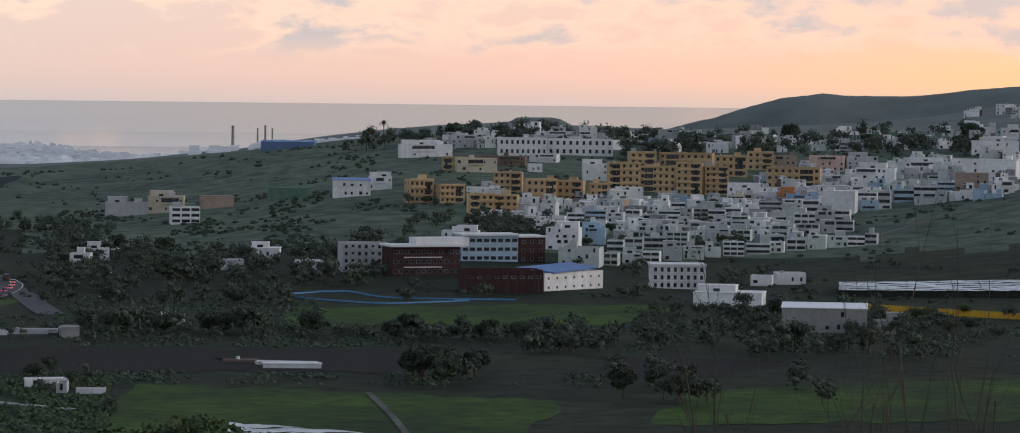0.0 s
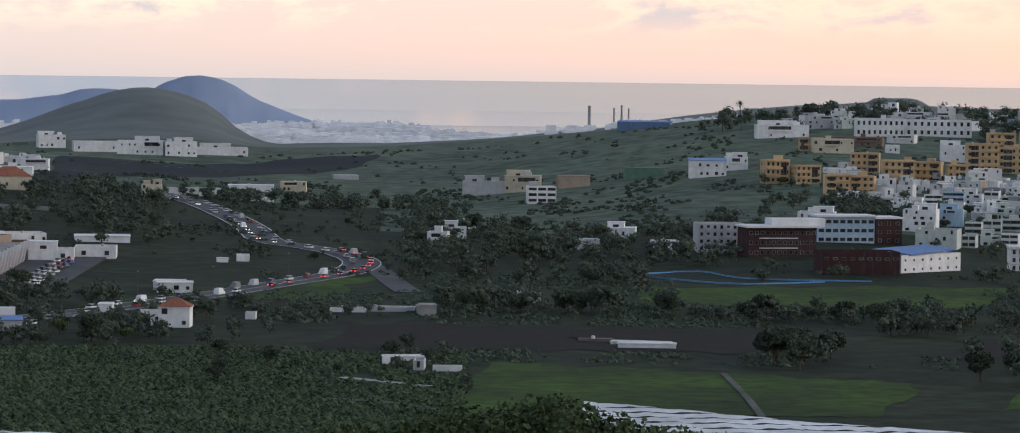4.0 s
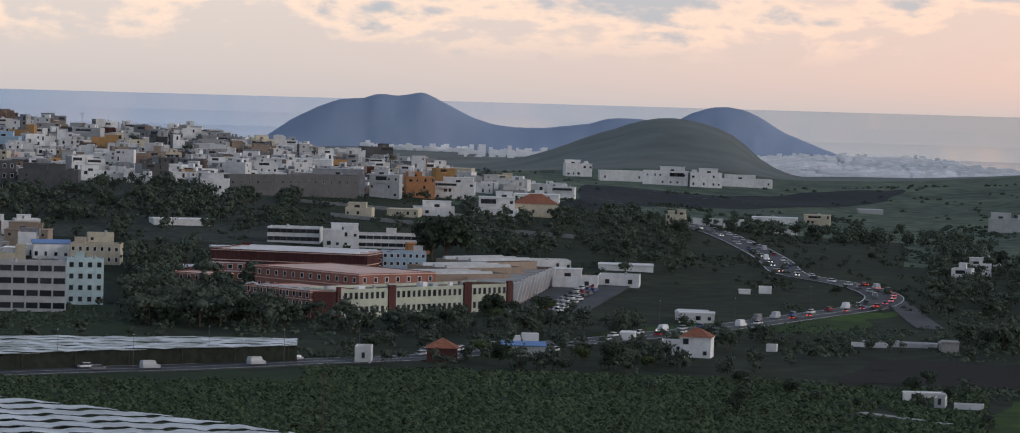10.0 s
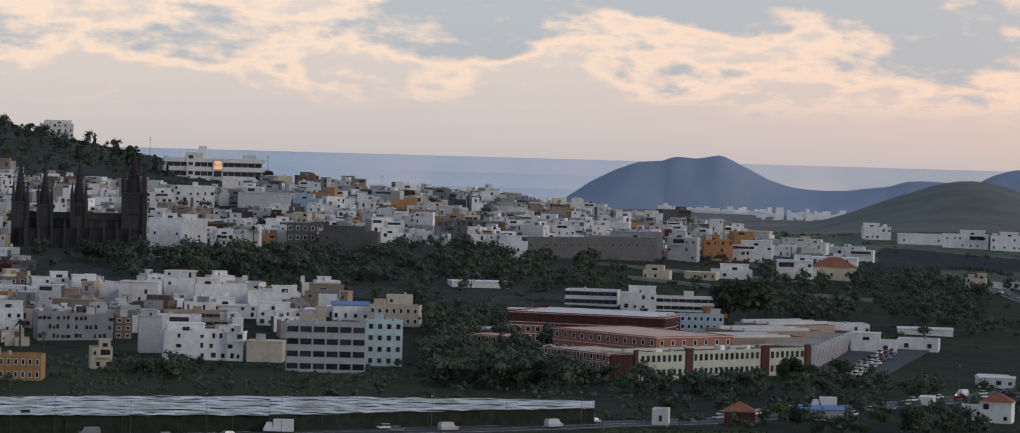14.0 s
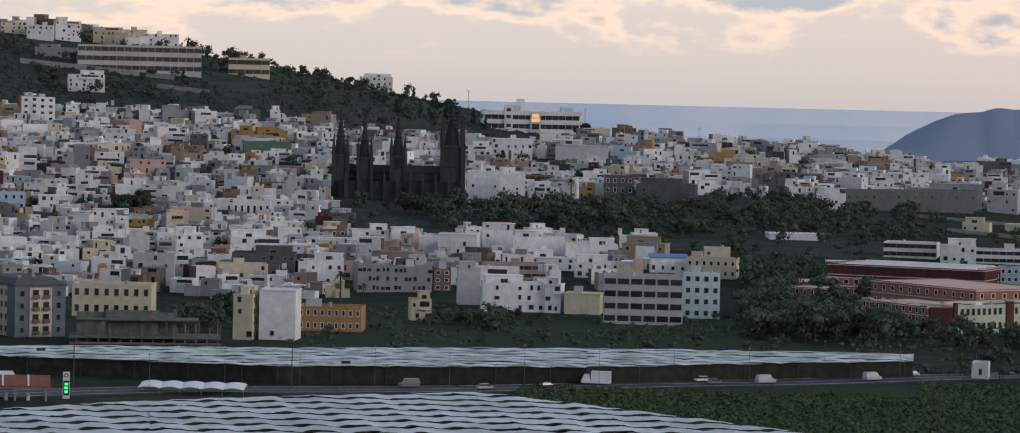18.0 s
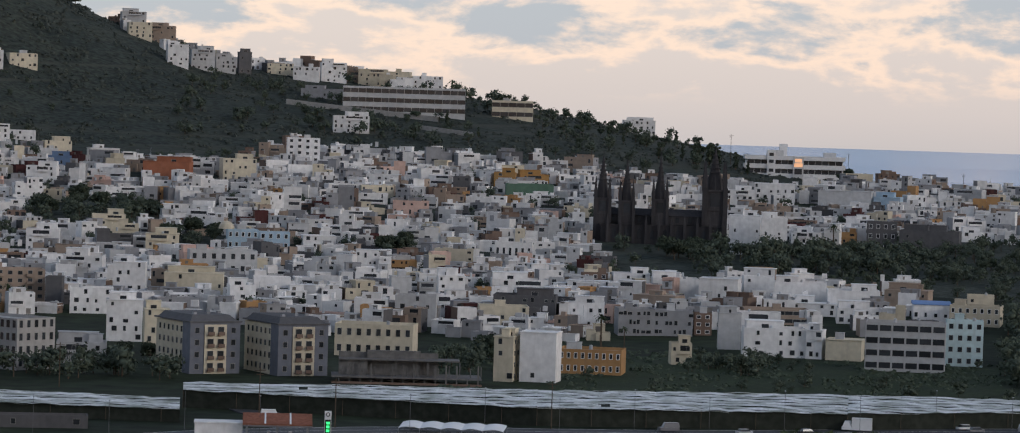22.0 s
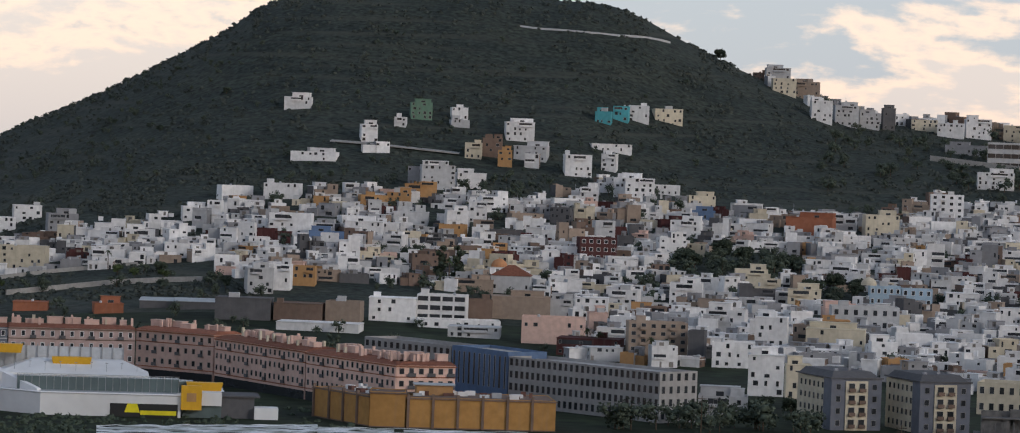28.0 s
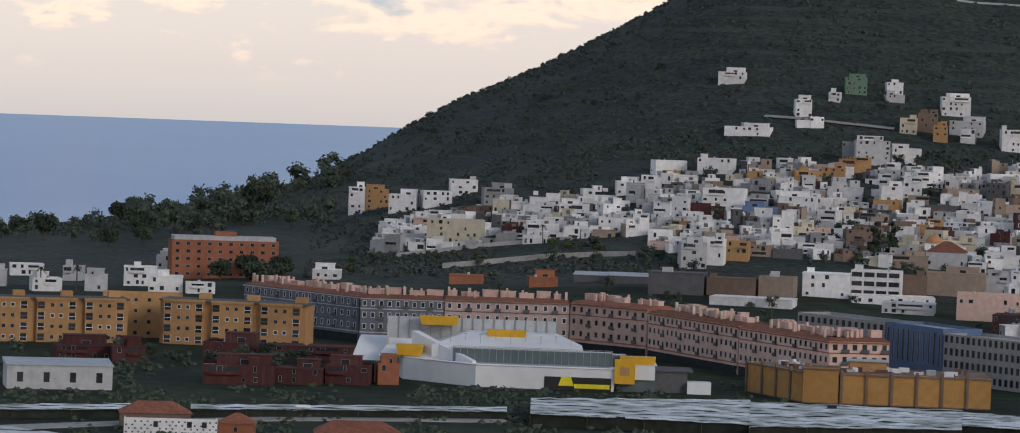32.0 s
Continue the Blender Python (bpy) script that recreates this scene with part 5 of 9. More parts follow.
# ---- long buildings between two corners ----
def long_block(name, label, category, a, b, d, h, wall, storeys, bays, top=None, win=(1.1, 1.5), white=False, balcony=0, trim=None, roof="flat", piers=(), pier_wall="red", chim=0, arcade=False, slab=0, flank=True, first=0, group="", rng=random.Random(21)):
    """A building whose front runs from corner a to corner b, each (bearing, distance), left to right; top: level of the eaves."""
    pa, pb = spot(*a), spot(*b)
    base = min(pa.z, pb.z)
    if top is not None:
        h = top - base
    run = Vector((pb.x - pa.x, pb.y - pa.y, 0))
    w, ang = run.length, math.atan2(run.y, run.x)
    away = Vector((-math.sin(ang), math.cos(ang), 0))
    steps = max(1, int(w / 9))
    for i in range(steps):
        c = Vector((pa.x, pa.y, 0)) + run * ((i + .5) / steps)
        SITES.append((math.degrees(math.atan2(c.x, c.y)), c.length, 10, d))
    body, p = shell(w, d, h, wall, None, 8.0)
    root = new(name, body.mesh("wall", [WALL[wall]]))
    mid = Vector(((pa.x + pb.x) / 2, (pa.y + pb.y) / 2, base)) + away * d / 2
    pose_here = Matrix.Translation(mid) @ Matrix.Rotation(ang, 4, "Z")
    root.matrix_basis = pose_here
    tagged(root, label, category, group)
    eye = pose_here.inverted() @ EYE
    part("roof", Shape().box(-w / 2 + .25, w / 2 - .25, -d / 2 + .25, d / 2 - .25, h - p - .2, h - p + .02), [ROOF[roof]], root)
    fh = h / storeys
    gap = w / max(1, bays)
    if trim:
        for z, e in ((h - .55, .35), (h - fh * 1.0, .1), (fh * .95, .15)):
            part("string_course", Shape().box(-w / 2 - e, w / 2 + e, -d / 2 - e, d / 2 + e, z, z + .3), [WALL[trim]], root)
    if slab:
        part("roof_slab", Shape().box(-w / 2 - slab, w / 2 + slab, -d / 2 - slab * 1.5, d / 2, h + .02, h + .75), [M_FRAME_W], root, "overhanging white roof slab")
    if arcade:
        # ground-floor shadow laid on as a dark glass strip
        part("arcade", Shape().box(-w / 2 + .2, w / 2 - .2, -.06, .2, 0, fh * .75), [M_GLASS], root, "flat dark sheet standing for arcade shade", (0, -d / 2, 0))
    for u, q in piers:
        part("pier", Shape().box(-q / 2, q / 2, -.5, .3, -6, h + .9), [WALL[pier_wall]], root, "", (-w / 2 + u * w, -d / 2, 0))
    shut = [(-w / 2 + u * w, q) for u, q in piers]
    for k in range(1 if arcade else first, storeys):
        for c in range(bays):
            x = -w / 2 + (c + .5) * gap
            if any(abs(x - q[0]) < q[1] / 2 + win[0] * .55 for q in shut):
                continue
            tall = balcony and c % balcony == balcony - 1
            part("window", window_mesh(win[0], min(fh * .78, win[1] * (1.45 if tall else 1)), white), [], root, "", (x, -d / 2, k * fh + fh * (.12 if tall else .3)))
            if tall:
                part("balcony", Shape().box(-win[0], win[0], -.7, 0, -.12, 0).box(-win[0], win[0], -.7, -.64, 0, .9), [WALL["darkgrey"]], root, "thin dark balcony rail", (x, -d / 2, k * fh + fh * .12))
        if flank:
            for sgn in (-1, 1):
                if eye.x * sgn > w / 2:
                    m = max(1, int(d / max(2.6, gap)))
                    for c in range(m):
                        part("window", window_mesh(win[0], win[1], white), [], root, "", (sgn * w / 2, -d / 2 + (c + .5) * d / m, k * fh + fh * .3), radians(90 * sgn))
    if chim:
        part("tiled_slope", Shape().prism([(-w / 2 - .3, -d / 2 - .3), (w / 2 + .3, -d / 2 - .3), (w / 2 + .3, d / 2), (-w / 2 - .3, d / 2)], h, h + .9, 0, [(-w / 2 + .6, -d / 2 + 3), (w / 2 - .6, -d / 2 + 3), (w / 2 - .6, d / 2 - 3), (-w / 2 + .6, d / 2 - 3)]), [ROOF["tile"]], root, "weathered red tiled slope")
        for i in range(int(w / 5.5)):
            q, e = rng.uniform(1.0, 2.9), rng.uniform(1.6, 2.6)
            part("roof_room", Shape().box(-q, q, -1.4, 1.4, -1, e).box(-q - .15, q + .15, -1.55, 1.55, e, e + .15), [WALL["pink"]], root, "pink rendered roof room", (-w / 2 + (i + rng.uniform(.3, .7)) * 5.5 * w / (int(w / 5.5) * 5.5), rng.uniform(-.1, .35) * d, h + .5))
        for i in range(int(w / 2.6)):
            q = rng.uniform(.28, .5)
            part("flue", Shape().box(-q, q, -.35, .35, -1, rng.uniform(2.0, 3.2)), [WALL[rng.choice(("pink", "pink", "cream"))]], root, "", (-w / 2 + rng.uniform(.01, .99) * w, rng.uniform(-.3, .35) * d, h + .5))
    return root


def roof_clutter(root, w, d, h, count, mats, rng):
    """Boxes, vents and skylights standing on a flat roof."""
    for _ in range(count):
        q = rng.uniform(.4, 1.5)
        part("roof_unit", Shape().box(-q, q, -q * .7, q * .7, -.9, rng.uniform(.3, 1.1)), [rng.choice(mats)], root, "", (rng.uniform(-.46, .46) * w, rng.uniform(-.4, .4) * d, h))


def roof_strips(root, w, d, h, rows, mat, label):
    for i in range(rows):
        y = -d / 2 + (i + .5) * d / rows
        part("roof_light", Shape().add([(-w * .47, y - .9, h), (w * .47, y - .9, h), (w * .47, y + .9, h), (-w * .47, y + .9, h), (-w * .46, y - .3, h + 1.1), (w * .46, y - .3, h + 1.1), (w * .46, y + .9, h + 1.1), (-w * .46, y + .9, h + 1.1)],
             ((0, 1, 5, 4), (1, 2, 6, 5), (2, 3, 7, 6), (3, 0, 4, 7), (4, 5, 6, 7))), [mat], root, label)


GROUP[0] = "apartments below the mountain"
APT = "blocks below the mountain"
long_block("apartment_building", "slate grey four-storey apartments with white window surrounds", "apartment building", (-29.56, 1124), (-27.6, 1071), 13, 15, "slate", 4, 18, top=-61.5, win=(1.0, 1.5), white=True, trim="palegrey", chim=1, arcade=True, balcony=3, group=APT)
long_block("apartment_building", "slate grey four-storey apartments with white window surrounds", "apartment building", (-27.57, 1069), (-26.15, 1068), 13, 15, "slate", 4, 10, top=-61.5, win=(1.0, 1.5), white=True, trim="palegrey", chim=1, arcade=True, balcony=3, group=APT)
long_block("apartment_building", "dusky pink-brown four-storey apartments with pale surrounds", "apartment building", (-26.13, 1068), (-24.0, 1071), 13, 15, "dusky", 4, 13, top=-61.3, win=(1.0, 1.5), white=True, trim="brown", chim=1, arcade=True, balcony=3, group=APT)
long_block("apartment_building", "salmon pink corner apartment block with red string courses", "apartment building", (-23.98, 1071), (-22.67, 1050), 14, 15, "pink", 4, 10, top=-61.0, win=(.9, 1.4), trim="rust", chim=1, arcade=True, balcony=3, group=APT)
long_block("apartment_building", "long salmon pink apartment row with red tiled eaves", "apartment building", (-22.64, 1046), (-21.1, 994), 13, 15, "pink", 4, 20, top=-61.6, win=(.9, 1.4), trim="rust", chim=1, arcade=True, balcony=4, group=APT)
long_block("apartment_building", "long salmon pink apartment row with red tiled eaves", "apartment building", (-21.08, 993), (-19.55, 948), 13, 15, "pink", 4, 18, top=-61.9, win=(.9, 1.4), trim="rust", chim=1, arcade=True, balcony=4, group=APT)
long_block("apartment_building", "salmon pink end block with roof terraces", "apartment building", (-19.53, 948), (-18.53, 953), 16, 15, "pink", 4, 6, top=-61.9, win=(1.2, 1.5), trim="rust", chim=1, arcade=True, balcony=2, group=APT)
long_block("office_building", "long grey four-storey building with rows of dark windows", "office building", (-17.62, 999), (-15.03, 952), 15, 15, "midgrey", 4, 27, top=-61.4, win=(1.3, 2.1), flank=True, group=APT)
long_block("office_building", "grey rear wing with dark square windows", "office building", (-20.1, 1062), (-18.62, 1027), 13, 15, "midgrey", 4, 14, top=-60.5, win=(1.4, 1.8), first=2, group=APT)
blue_hall = long_block("office_building", "blue rendered block with tall dark window slits", "office building", (-18.6, 1026), (-17.64, 1000), 14, 16, "blue", 1, 11, top=-60.2, win=(.8, 9.5), flank=False, group=APT)
yard = long_block("warehouse", "mustard yellow walled warehouse with brown pilasters", "warehouse", (-20.94, 934), (-19.98, 906), 16, 9, "mustard", 1, 0, top=-67.6, trim="brown", roof="clay", piers=((.02, .7), (.3, .7), (.55, .7), (.8, .7)), pier_wall="brown", group=APT)
roof_clutter(yard, 30, 14, 8.6, 14, (M_TANK, WALL["white"], ROOF["clay"]), random.Random(5))
long_block("gatehouse", "mustard yellow tower house in the warehouse wall", "warehouse", (-19.97, 905), (-19.36, 905), 12, 10, "mustard", 1, 0, top=-66.4, trim="brown", roof="clay", group=APT)
yard = long_block("warehouse", "mustard yellow walled warehouse with brown pilasters", "warehouse", (-19.34, 905), (-16.79, 909), 20, 9, "mustard", 1, 0, top=-67.6, trim="brown", roof="clay", piers=tuple((i / 6 + .01, .7) for i in range(6)), pier_wall="brown", group=APT)
roof_clutter(yard, 38, 18, 8.6, 22, (M_TANK, WALL["white"], ROOF["clay"]), random.Random(6))
part("shed", Shape().box(-5, 5, -3, 3, -1, 2.4).box(-5.6, 5.6, -3.6, 3.6, 2.4, 2.7, 1), [WALL["ochre"], ROOF["sheet"]], yard, "ochre roof shed under grey sheeting", (-12, 3, 8.6))



def ochre_flats(a, b, units, top):
    """Four-storey flats: bays standing proud of a shaded back wall, with loggias and a dark flat roof."""
    root = long_block("apartment_building", "ochre four-storey flats with dark recesses and white window frames", "apartment building", a, b, 13, 13, "ochre", 4, 0, top=top, roof="felt", flank=False, group=APT)
    w = (spot(*b) - spot(*a)).xy.length
    h = top - min(spot(*a).z, spot(*b).z)
    gap, fh = w / units, h / 4
    part("roof_edge", Shape().box(-w / 2 - .5, w / 2 + .5, -7.2, 6.8, h + .02, h + .5), [WALL["darkgrey"]], root, "dark grey roof edge")
    for u in range(units):
        x, q = -w / 2 + (u + .5) * gap, gap * .41
        part("bay_front", Shape().box(-q, q, -1.5, 0, -5, h - .25).box(-q - .35, q + .35, -1.9, 0, h - .25, h + .55), [WALL["ochre"]], root, "", (x, -6.5, 0))
        part("stair_box", Shape().box(-1.8, 1.8, -1.5, 1.5, h, h + 2.2), [WALL["ochre"]], root, "", (x + gap * .3, 2, 0))
        for k in range(4):
            z = k * fh
            for dx in (-q * .22, q * .22):
                part("window", window_mesh(.9, 1.1, (u + k) % 3 == 0), [], root, "", (x + dx, -8.0, z + 1.1))
            for sg in (-1, 1):
                part("loggia", Shape().box(-1.0, 1.0, -.05, .1, 0, 2.1).box(-1.0, 1.0, -.14, -.05, .85, 1.0, 1).box(-1.1, -1.0, -.14, .1, 0, 2.1, 1).box(1.0, 1.1, -.14, .1, 0, 2.1, 1), [M_GLASS, M_FRAME_W if (u + k + sg) % 3 else WALL["brown"]], root, "glazed loggia", (x + sg * (q - 1.3), -8.0, z + .5))


ochre_flats((-33.95, 1029), (-31.52, 1036), 3, -63.0)
ochre_flats((-30.97, 1041), (-28.5, 1031), 3, -62.8)
long_block("apartment_building", "ochre rear block between the flats", "apartment building", (-31.95, 1062), (-30.6, 1062), 12, 13, "ochre", 4, 6, top=-62.2, win=(.9, 1.1), roof="felt", group=APT)

GROUP[0] = "school quarter"
SCH = "blocks by the bypass"
green = long_block("school_building", "long pale yellow-green two-storey school with red brick piers", "school", (5.36, 1059), (8.33, 1118), 16, 9, "yellow", 2, 34, top=-67.6, win=(1.25, 1.9), roof="felt", piers=((.005, 1.5), (.30, 3.2), (.735, 3.6), (.985, 2.4)), group=SCH, flank=False)
roof_clutter(green, 80, 14, 9, 12, (M_TANK, ROOF["white"], ROOF["sheet"]), random.Random(7))
long_block("school_end_block", "red brick end block of the school", "school", (4.95, 1056), (5.34, 1058), 14, 8.4, "red", 2, 0, top=-68.2, roof="flat", group=SCH)
wing = long_block("school_wing", "school wing with slanting pale concrete fins", "school", (8.36, 1119), (9.02, 1224), 20, 9, "brown", 2, 0, top=-67.6, roof="flat", group=SCH)
for i in range(12):
    x = -52 + i * 9.4
    part("fin", Shape().add([(x - .5, -10.9, 1.5), (x + .5, -10.9, 1.5), (x + .5, -10.02, 1.5), (x - .5, -10.02, 1.5), (x - .5, -12.6, 9.2), (x + .5, -12.6, 9.2), (x + .5, -10.02, 9.2), (x - .5, -10.02, 9.2)],
         ((0, 1, 5, 4), (1, 2, 6, 5), (3, 0, 4, 7), (4, 5, 6, 7), (3, 2, 1, 0))), [M_FRAME_W], wing)
for a, b, t in (((6.75, 1140), (8.3, 1160), -66.8), ((7.2, 1172), (8.55, 1192), -66.2), ((7.75, 1204), (8.75, 1222), -65.6)):
    shed = long_block("school_hall", "low school hall with pale saw-tooth roof lights", "school", a, b, 24, 9, "sandstone", 2, 0, top=t, roof="felt", group=SCH)
    roof_strips(shed, 30, 22, 9.0, 3, WALL["palegrey"], "pale saw-tooth roof light")
SALMON = long_block("apartment_building", "salmon brick apartments with white windows and a wavy cornice", "apartment building", (3.79, 1084), (4.90, 1056), 22, 9, "salmon", 3, 10, top=-68.0, win=(1.2, 1.5), white=True, trim="pink", roof="clay", group=SCH)
for i in range(9):
    part("wavy_cornice", Shape().tube((-17 + i * 3.9, -11.2, 9.0 + .7 * (i % 2)), (-13.1 + i * 3.9, -11.2, 9.0 + .7 * ((i + 1) % 2)), .25, .25, 5), [M_FRAME_W], SALMON, "curved white coping")
RED = long_block("factory_hall", "long brick-red hall with a clay-coloured roof and white ridge lights", "hall", (3.95, 1132), (5.72, 1092), 34, 12, "salmon", 3, 12, top=-64.3, win=(1.2, 1.5), white=True, trim="pink", roof="clay", group=SCH)
roof_strips(RED, 48, 32, 11.2, 2, ROOF["white"], "white ridge light")
RED = long_block("factory_hall", "long brick-red hall with a clay-coloured roof and white ridge lights", "hall", (3.2, 1205), (5.85, 1188), 36, 12, "red", 3, 0, top=-63.0, trim="pink", roof="clay", group=SCH)
roof_strips(RED, 52, 34, 11.2, 3, ROOF["white"], "white ridge light")
long_block("factory_hall", "low salmon workshop with a red roof among trees", "hall", (2.5, 1160), (3.15, 1150), 14, 7, "salmon", 2, 5, white=True, trim="pink", roof="clay", group=SCH)

GROUP[0] = "apartments below the mountain"
house("rust", -29.94, 1381, 44.0, 14.0, 15.5, 8, 5, 10, attic=1, kind="apartment")
house("white", -33.25, 1400, 13.8, 11.1, 5.7, 2.7, 2, 4)
house("white", -32.92, 1290, 11.3, 10.0, 6.0, 7.2, 2, 3)
house("palegrey", -32.07, 1296, 7.9, 8.0, 7.5, -7, 2, 2)
house("white", -31.33, 1333, 12.9, 10.3, 9.0, -0.6, 3, 4)
house("white", -30.83, 1398, 10.9, 9.3, 9.8, -4.6, 3, 3)
house("white", -30.90, 1296, 13.1, 10.5, 7.5, 0.8, 2, 4)
house("white", -30.31, 1293, 11.3, 9.0, 5.0, 1.3, 2, 3)
house("palegrey", -32.45, 1364, 7.9, 8.0, 7.1, -8.8, 2, 2)
house("white", -28.16, 1374, 11.2, 9.6, 4.8, -5.1, 1, 3)
house("palegrey", -33.79, 1316, 9.7, 8.2, 7.7, -4, 2, 3)
house("red", -32.29, 963, 15.5, 13.7, 4.9, 7.5, 2, 5)
house("red", -31.50, 954, 9.0, 8.0, 5.9, 4.8, 2, 3)
house("red", -29.73, 984, 15.8, 13.7, 5.7, -6.1, 2, 5)
house("red", -28.85, 991, 12.1, 10.4, 4.6, 5.3, 2, 4)
house("red", -28.06, 986, 13.1, 11.5, 5.0, -6.5, 2, 4)
house("red", -29.62, 895, 19.1, 14.0, 6.2, 2.1, 2, 6)
house("red", -28.56, 901, 12.4, 10.9, 5.2, -6.7, 2, 4)
house("red", -27.71, 906, 11.7, 10.5, 6.3, -9, 2, 3)
house("rust", -27.08, 910, 5.8, 8.0, 6.9, 6.7, 2, 2)

GROUP[0] = "town"
# plain blocks added for terrace walls, sheds and low roofs, not houses
house("darkgrey", -22.17, 1301, 21.4, 14.0, 10.1, -6, 1, 0)
house("brown", -21.23, 1302, 18.7, 14.0, 8.1, -6.4, 1, 0)
house("sandstone", -20.46, 1304, 13.6, 12.1, 9.6, -7.8, 1, 0)
house("darkgrey", -23.64, 1346, 13.7, 11.5, 3.0, -3.6, 1, 0, roof="sheet")
house("darkgrey", -23.01, 1339, 15.6, 12.5, 3.2, 1.9, 1, 0, roof="sheet")
house("white", -20.87, 1266, 31.4, 14.0, 3.4, -8.9, 1, 0)
house("white", -18.51, 1304, 32.1, 14.0, 3.5, 3.2, 1, 6)
house("palegrey", -18.23, 1271, 19.7, 14.0, 4.9, -2.9, 2, 6)
house("rust", -25.77, 1346, 13.7, 11.5, 3.7, -3.4, 1, 0)
house("rust", -24.48, 1328, 11.4, 9.9, 4.1, 5.7, 1, 0)
# block added in place of a blue tarpaulin
house("blue", -20.81, 1558, 16.6, 13.3, 5.7, -0.3, 1, 0)
house("palegrey", -17.63, 1442, 16.8, 14.0, 7.8, -3.3, 1, 6, roof="tile")
house("white", -27.70, 1732, 8.4, 8.0, 16.5, -0.3, 5, 2)
house("ochre", -27.36, 1747, 11.9, 10.0, 12.2, 3.7, 4, 4)
house("white", -26.89, 1694, 14.1, 12.6, 10.2, -8, 3, 4)
house("white", -26.35, 1691, 14.6, 13.1, 9.2, 8.6, 3, 4)
house("cream", -25.99, 1522, 24.7, 14.0, 12.7, -8.6, 4, 6)
house("white", -25.89, 1719, 14.1, 12.0, 9.3, 4.5, 3, 4)
house("grey", -25.30, 1656, 14.7, 12.8, 10.0, 6.2, 3, 4)
house("white", -22.72, 1632, 6.8, 8.0, 10.4, -8.7, 3, 2)
house("white", -23.08, 1633, 11.8, 10.1, 7.9, 5.2, 2, 3)
house("white", -23.98, 1580, 13.8, 11.0, 8.0, -2.4, 2, 4)
house("white", -23.20, 1518, 19.1, 14.0, 7.7, 1.4, 2, 6)
house("white", -21.58, 1677, 17.6, 14.0, 9.1, -8.8, 3, 5)
house("white", -21.06, 1786, 24.2, 14.0, 5.9, -8.2, 2, 6)
house("white", -21.37, 1898, 15.0, 13.0, 8.1, -5.7, 3, 4)
house("white", -20.16, 1828, 8.9, 8.0, 11.3, 8.2, 4, 3)
house("white", -19.62, 1861, 6.5, 8.0, 6.5, -5.5, 2, 2)
house("green", -19.28, 1880, 12.0, 10.2, 11.3, 4.6, 4, 4)
house("white", -18.63, 1888, 9.2, 8.2, 8.1, 7.7, 3, 3)
house("palegrey", -18.62, 1872, 10.4, 9.3, 5.1, 8, 2, 3)
house("cream", -18.36, 1813, 9.1, 8.0, 10.2, -2.8, 3, 3)
house("brown", -18.04, 1820, 10.6, 8.5, 12.4, -2.6, 4, 3)
house("ochre", -17.82, 1801, 7.7, 8.0, 10.8, 0.4, 3, 2)
house("white", -17.59, 1858, 15.8, 13.5, 12.6, 5, 4, 5)
house("palegrey", -17.37, 1820, 17.8, 14.0, 9.9, -7.1, 3, 5)
house("palegrey", -18.96, 1714, 17.2, 14.0, 14.6, 4.5, 5, 5)
house("white", -18.39, 1725, 14.9, 12.8, 9.4, 5.4, 3, 4)
house("white", -16.58, 1792, 14.3, 12.5, 13.9, 6.5, 4, 4)
house("white", -16.03, 1819, 8.1, 8.0, 11.3, -8.3, 4, 2)
house("white", -16.03, 1864, 22.5, 14.0, 5.1, 8, 2, 6)
house("white", -15.70, 1738, 13.7, 12.1, 12.8, -7.4, 4, 4)
house("white", -16.36, 1707, 9.3, 8.0, 9.3, -2.9, 3, 3)
house("white", -15.04, 1776, 13.8, 11.0, 6.2, 2, 2, 4)
house("ochre", -20.05, 1655, 13.3, 11.8, 7.4, 7.5, 2, 4)
house("ochre", -19.60, 1661, 11.6, 9.3, 8.4, -2.9, 3, 3)
house("white", -18.61, 1608, 10.4, 9.2, 12.5, 7.6, 4, 1)
house("white", -18.25, 1637, 8.9, 8.0, 11.7, 0.8, 4, 3)
house("palegrey", -19.38, 1619, 16.5, 13.8, 7.5, -3.4, 2, 5)
house("white", -20.17, 1567, 17.5, 14.0, 10.6, -3.3, 3, 5)
house("white", -21.42, 1576, 19.8, 14.0, 12.2, -5.8, 3, 5)
house("teal", -16.16, 1922, 9.1, 8.0, 8.2, -7.6, 3, 3)
house("teal", -15.86, 1937, 8.9, 8.0, 10.5, -6.3, 3, 3)
house("white", -15.57, 1947, 11.9, 10.0, 11.3, 3.4, 4, 3)
house("cream", -15.08, 1965, 16.3, 14.0, 9.5, 8.9, 3, 5)
house("ochre", -21.16, 1421, 9.4, 8.2, 9.9, -6.1, 3, 3)
house("white", -21.53, 1405, 7.1, 8.0, 12.8, -8.1, 4, 2)
house("palegrey", -21.94, 1393, 10.8, 9.7, 12.7, 8.8, 4, 3)
house("white", -19.00, 1778, 13.8, 11.0, 5.9, 0.6, 2, 4)
house("white", -19.64, 1317, 18.4, 14.0, 11.0, -1.7, 3, 3)
house("white", -18.79, 1329, 19.5, 14.0, 12.4, -4.7, 3, 4, big=1)
house("sandstone", -17.46, 1354, 23.6, 14.0, 11.0, 1.7, 1, 0)
house("brown", -18.20, 1345, 11.3, 9.8, 9.6, 5.9, 3, 0)
house("palegrey", -16.76, 1366, 9.8, 8.0, 9.3, -0.8, 3, 3)
house("white", -16.24, 1366, 13.2, 10.6, 10.6, -1.4, 3, 4)
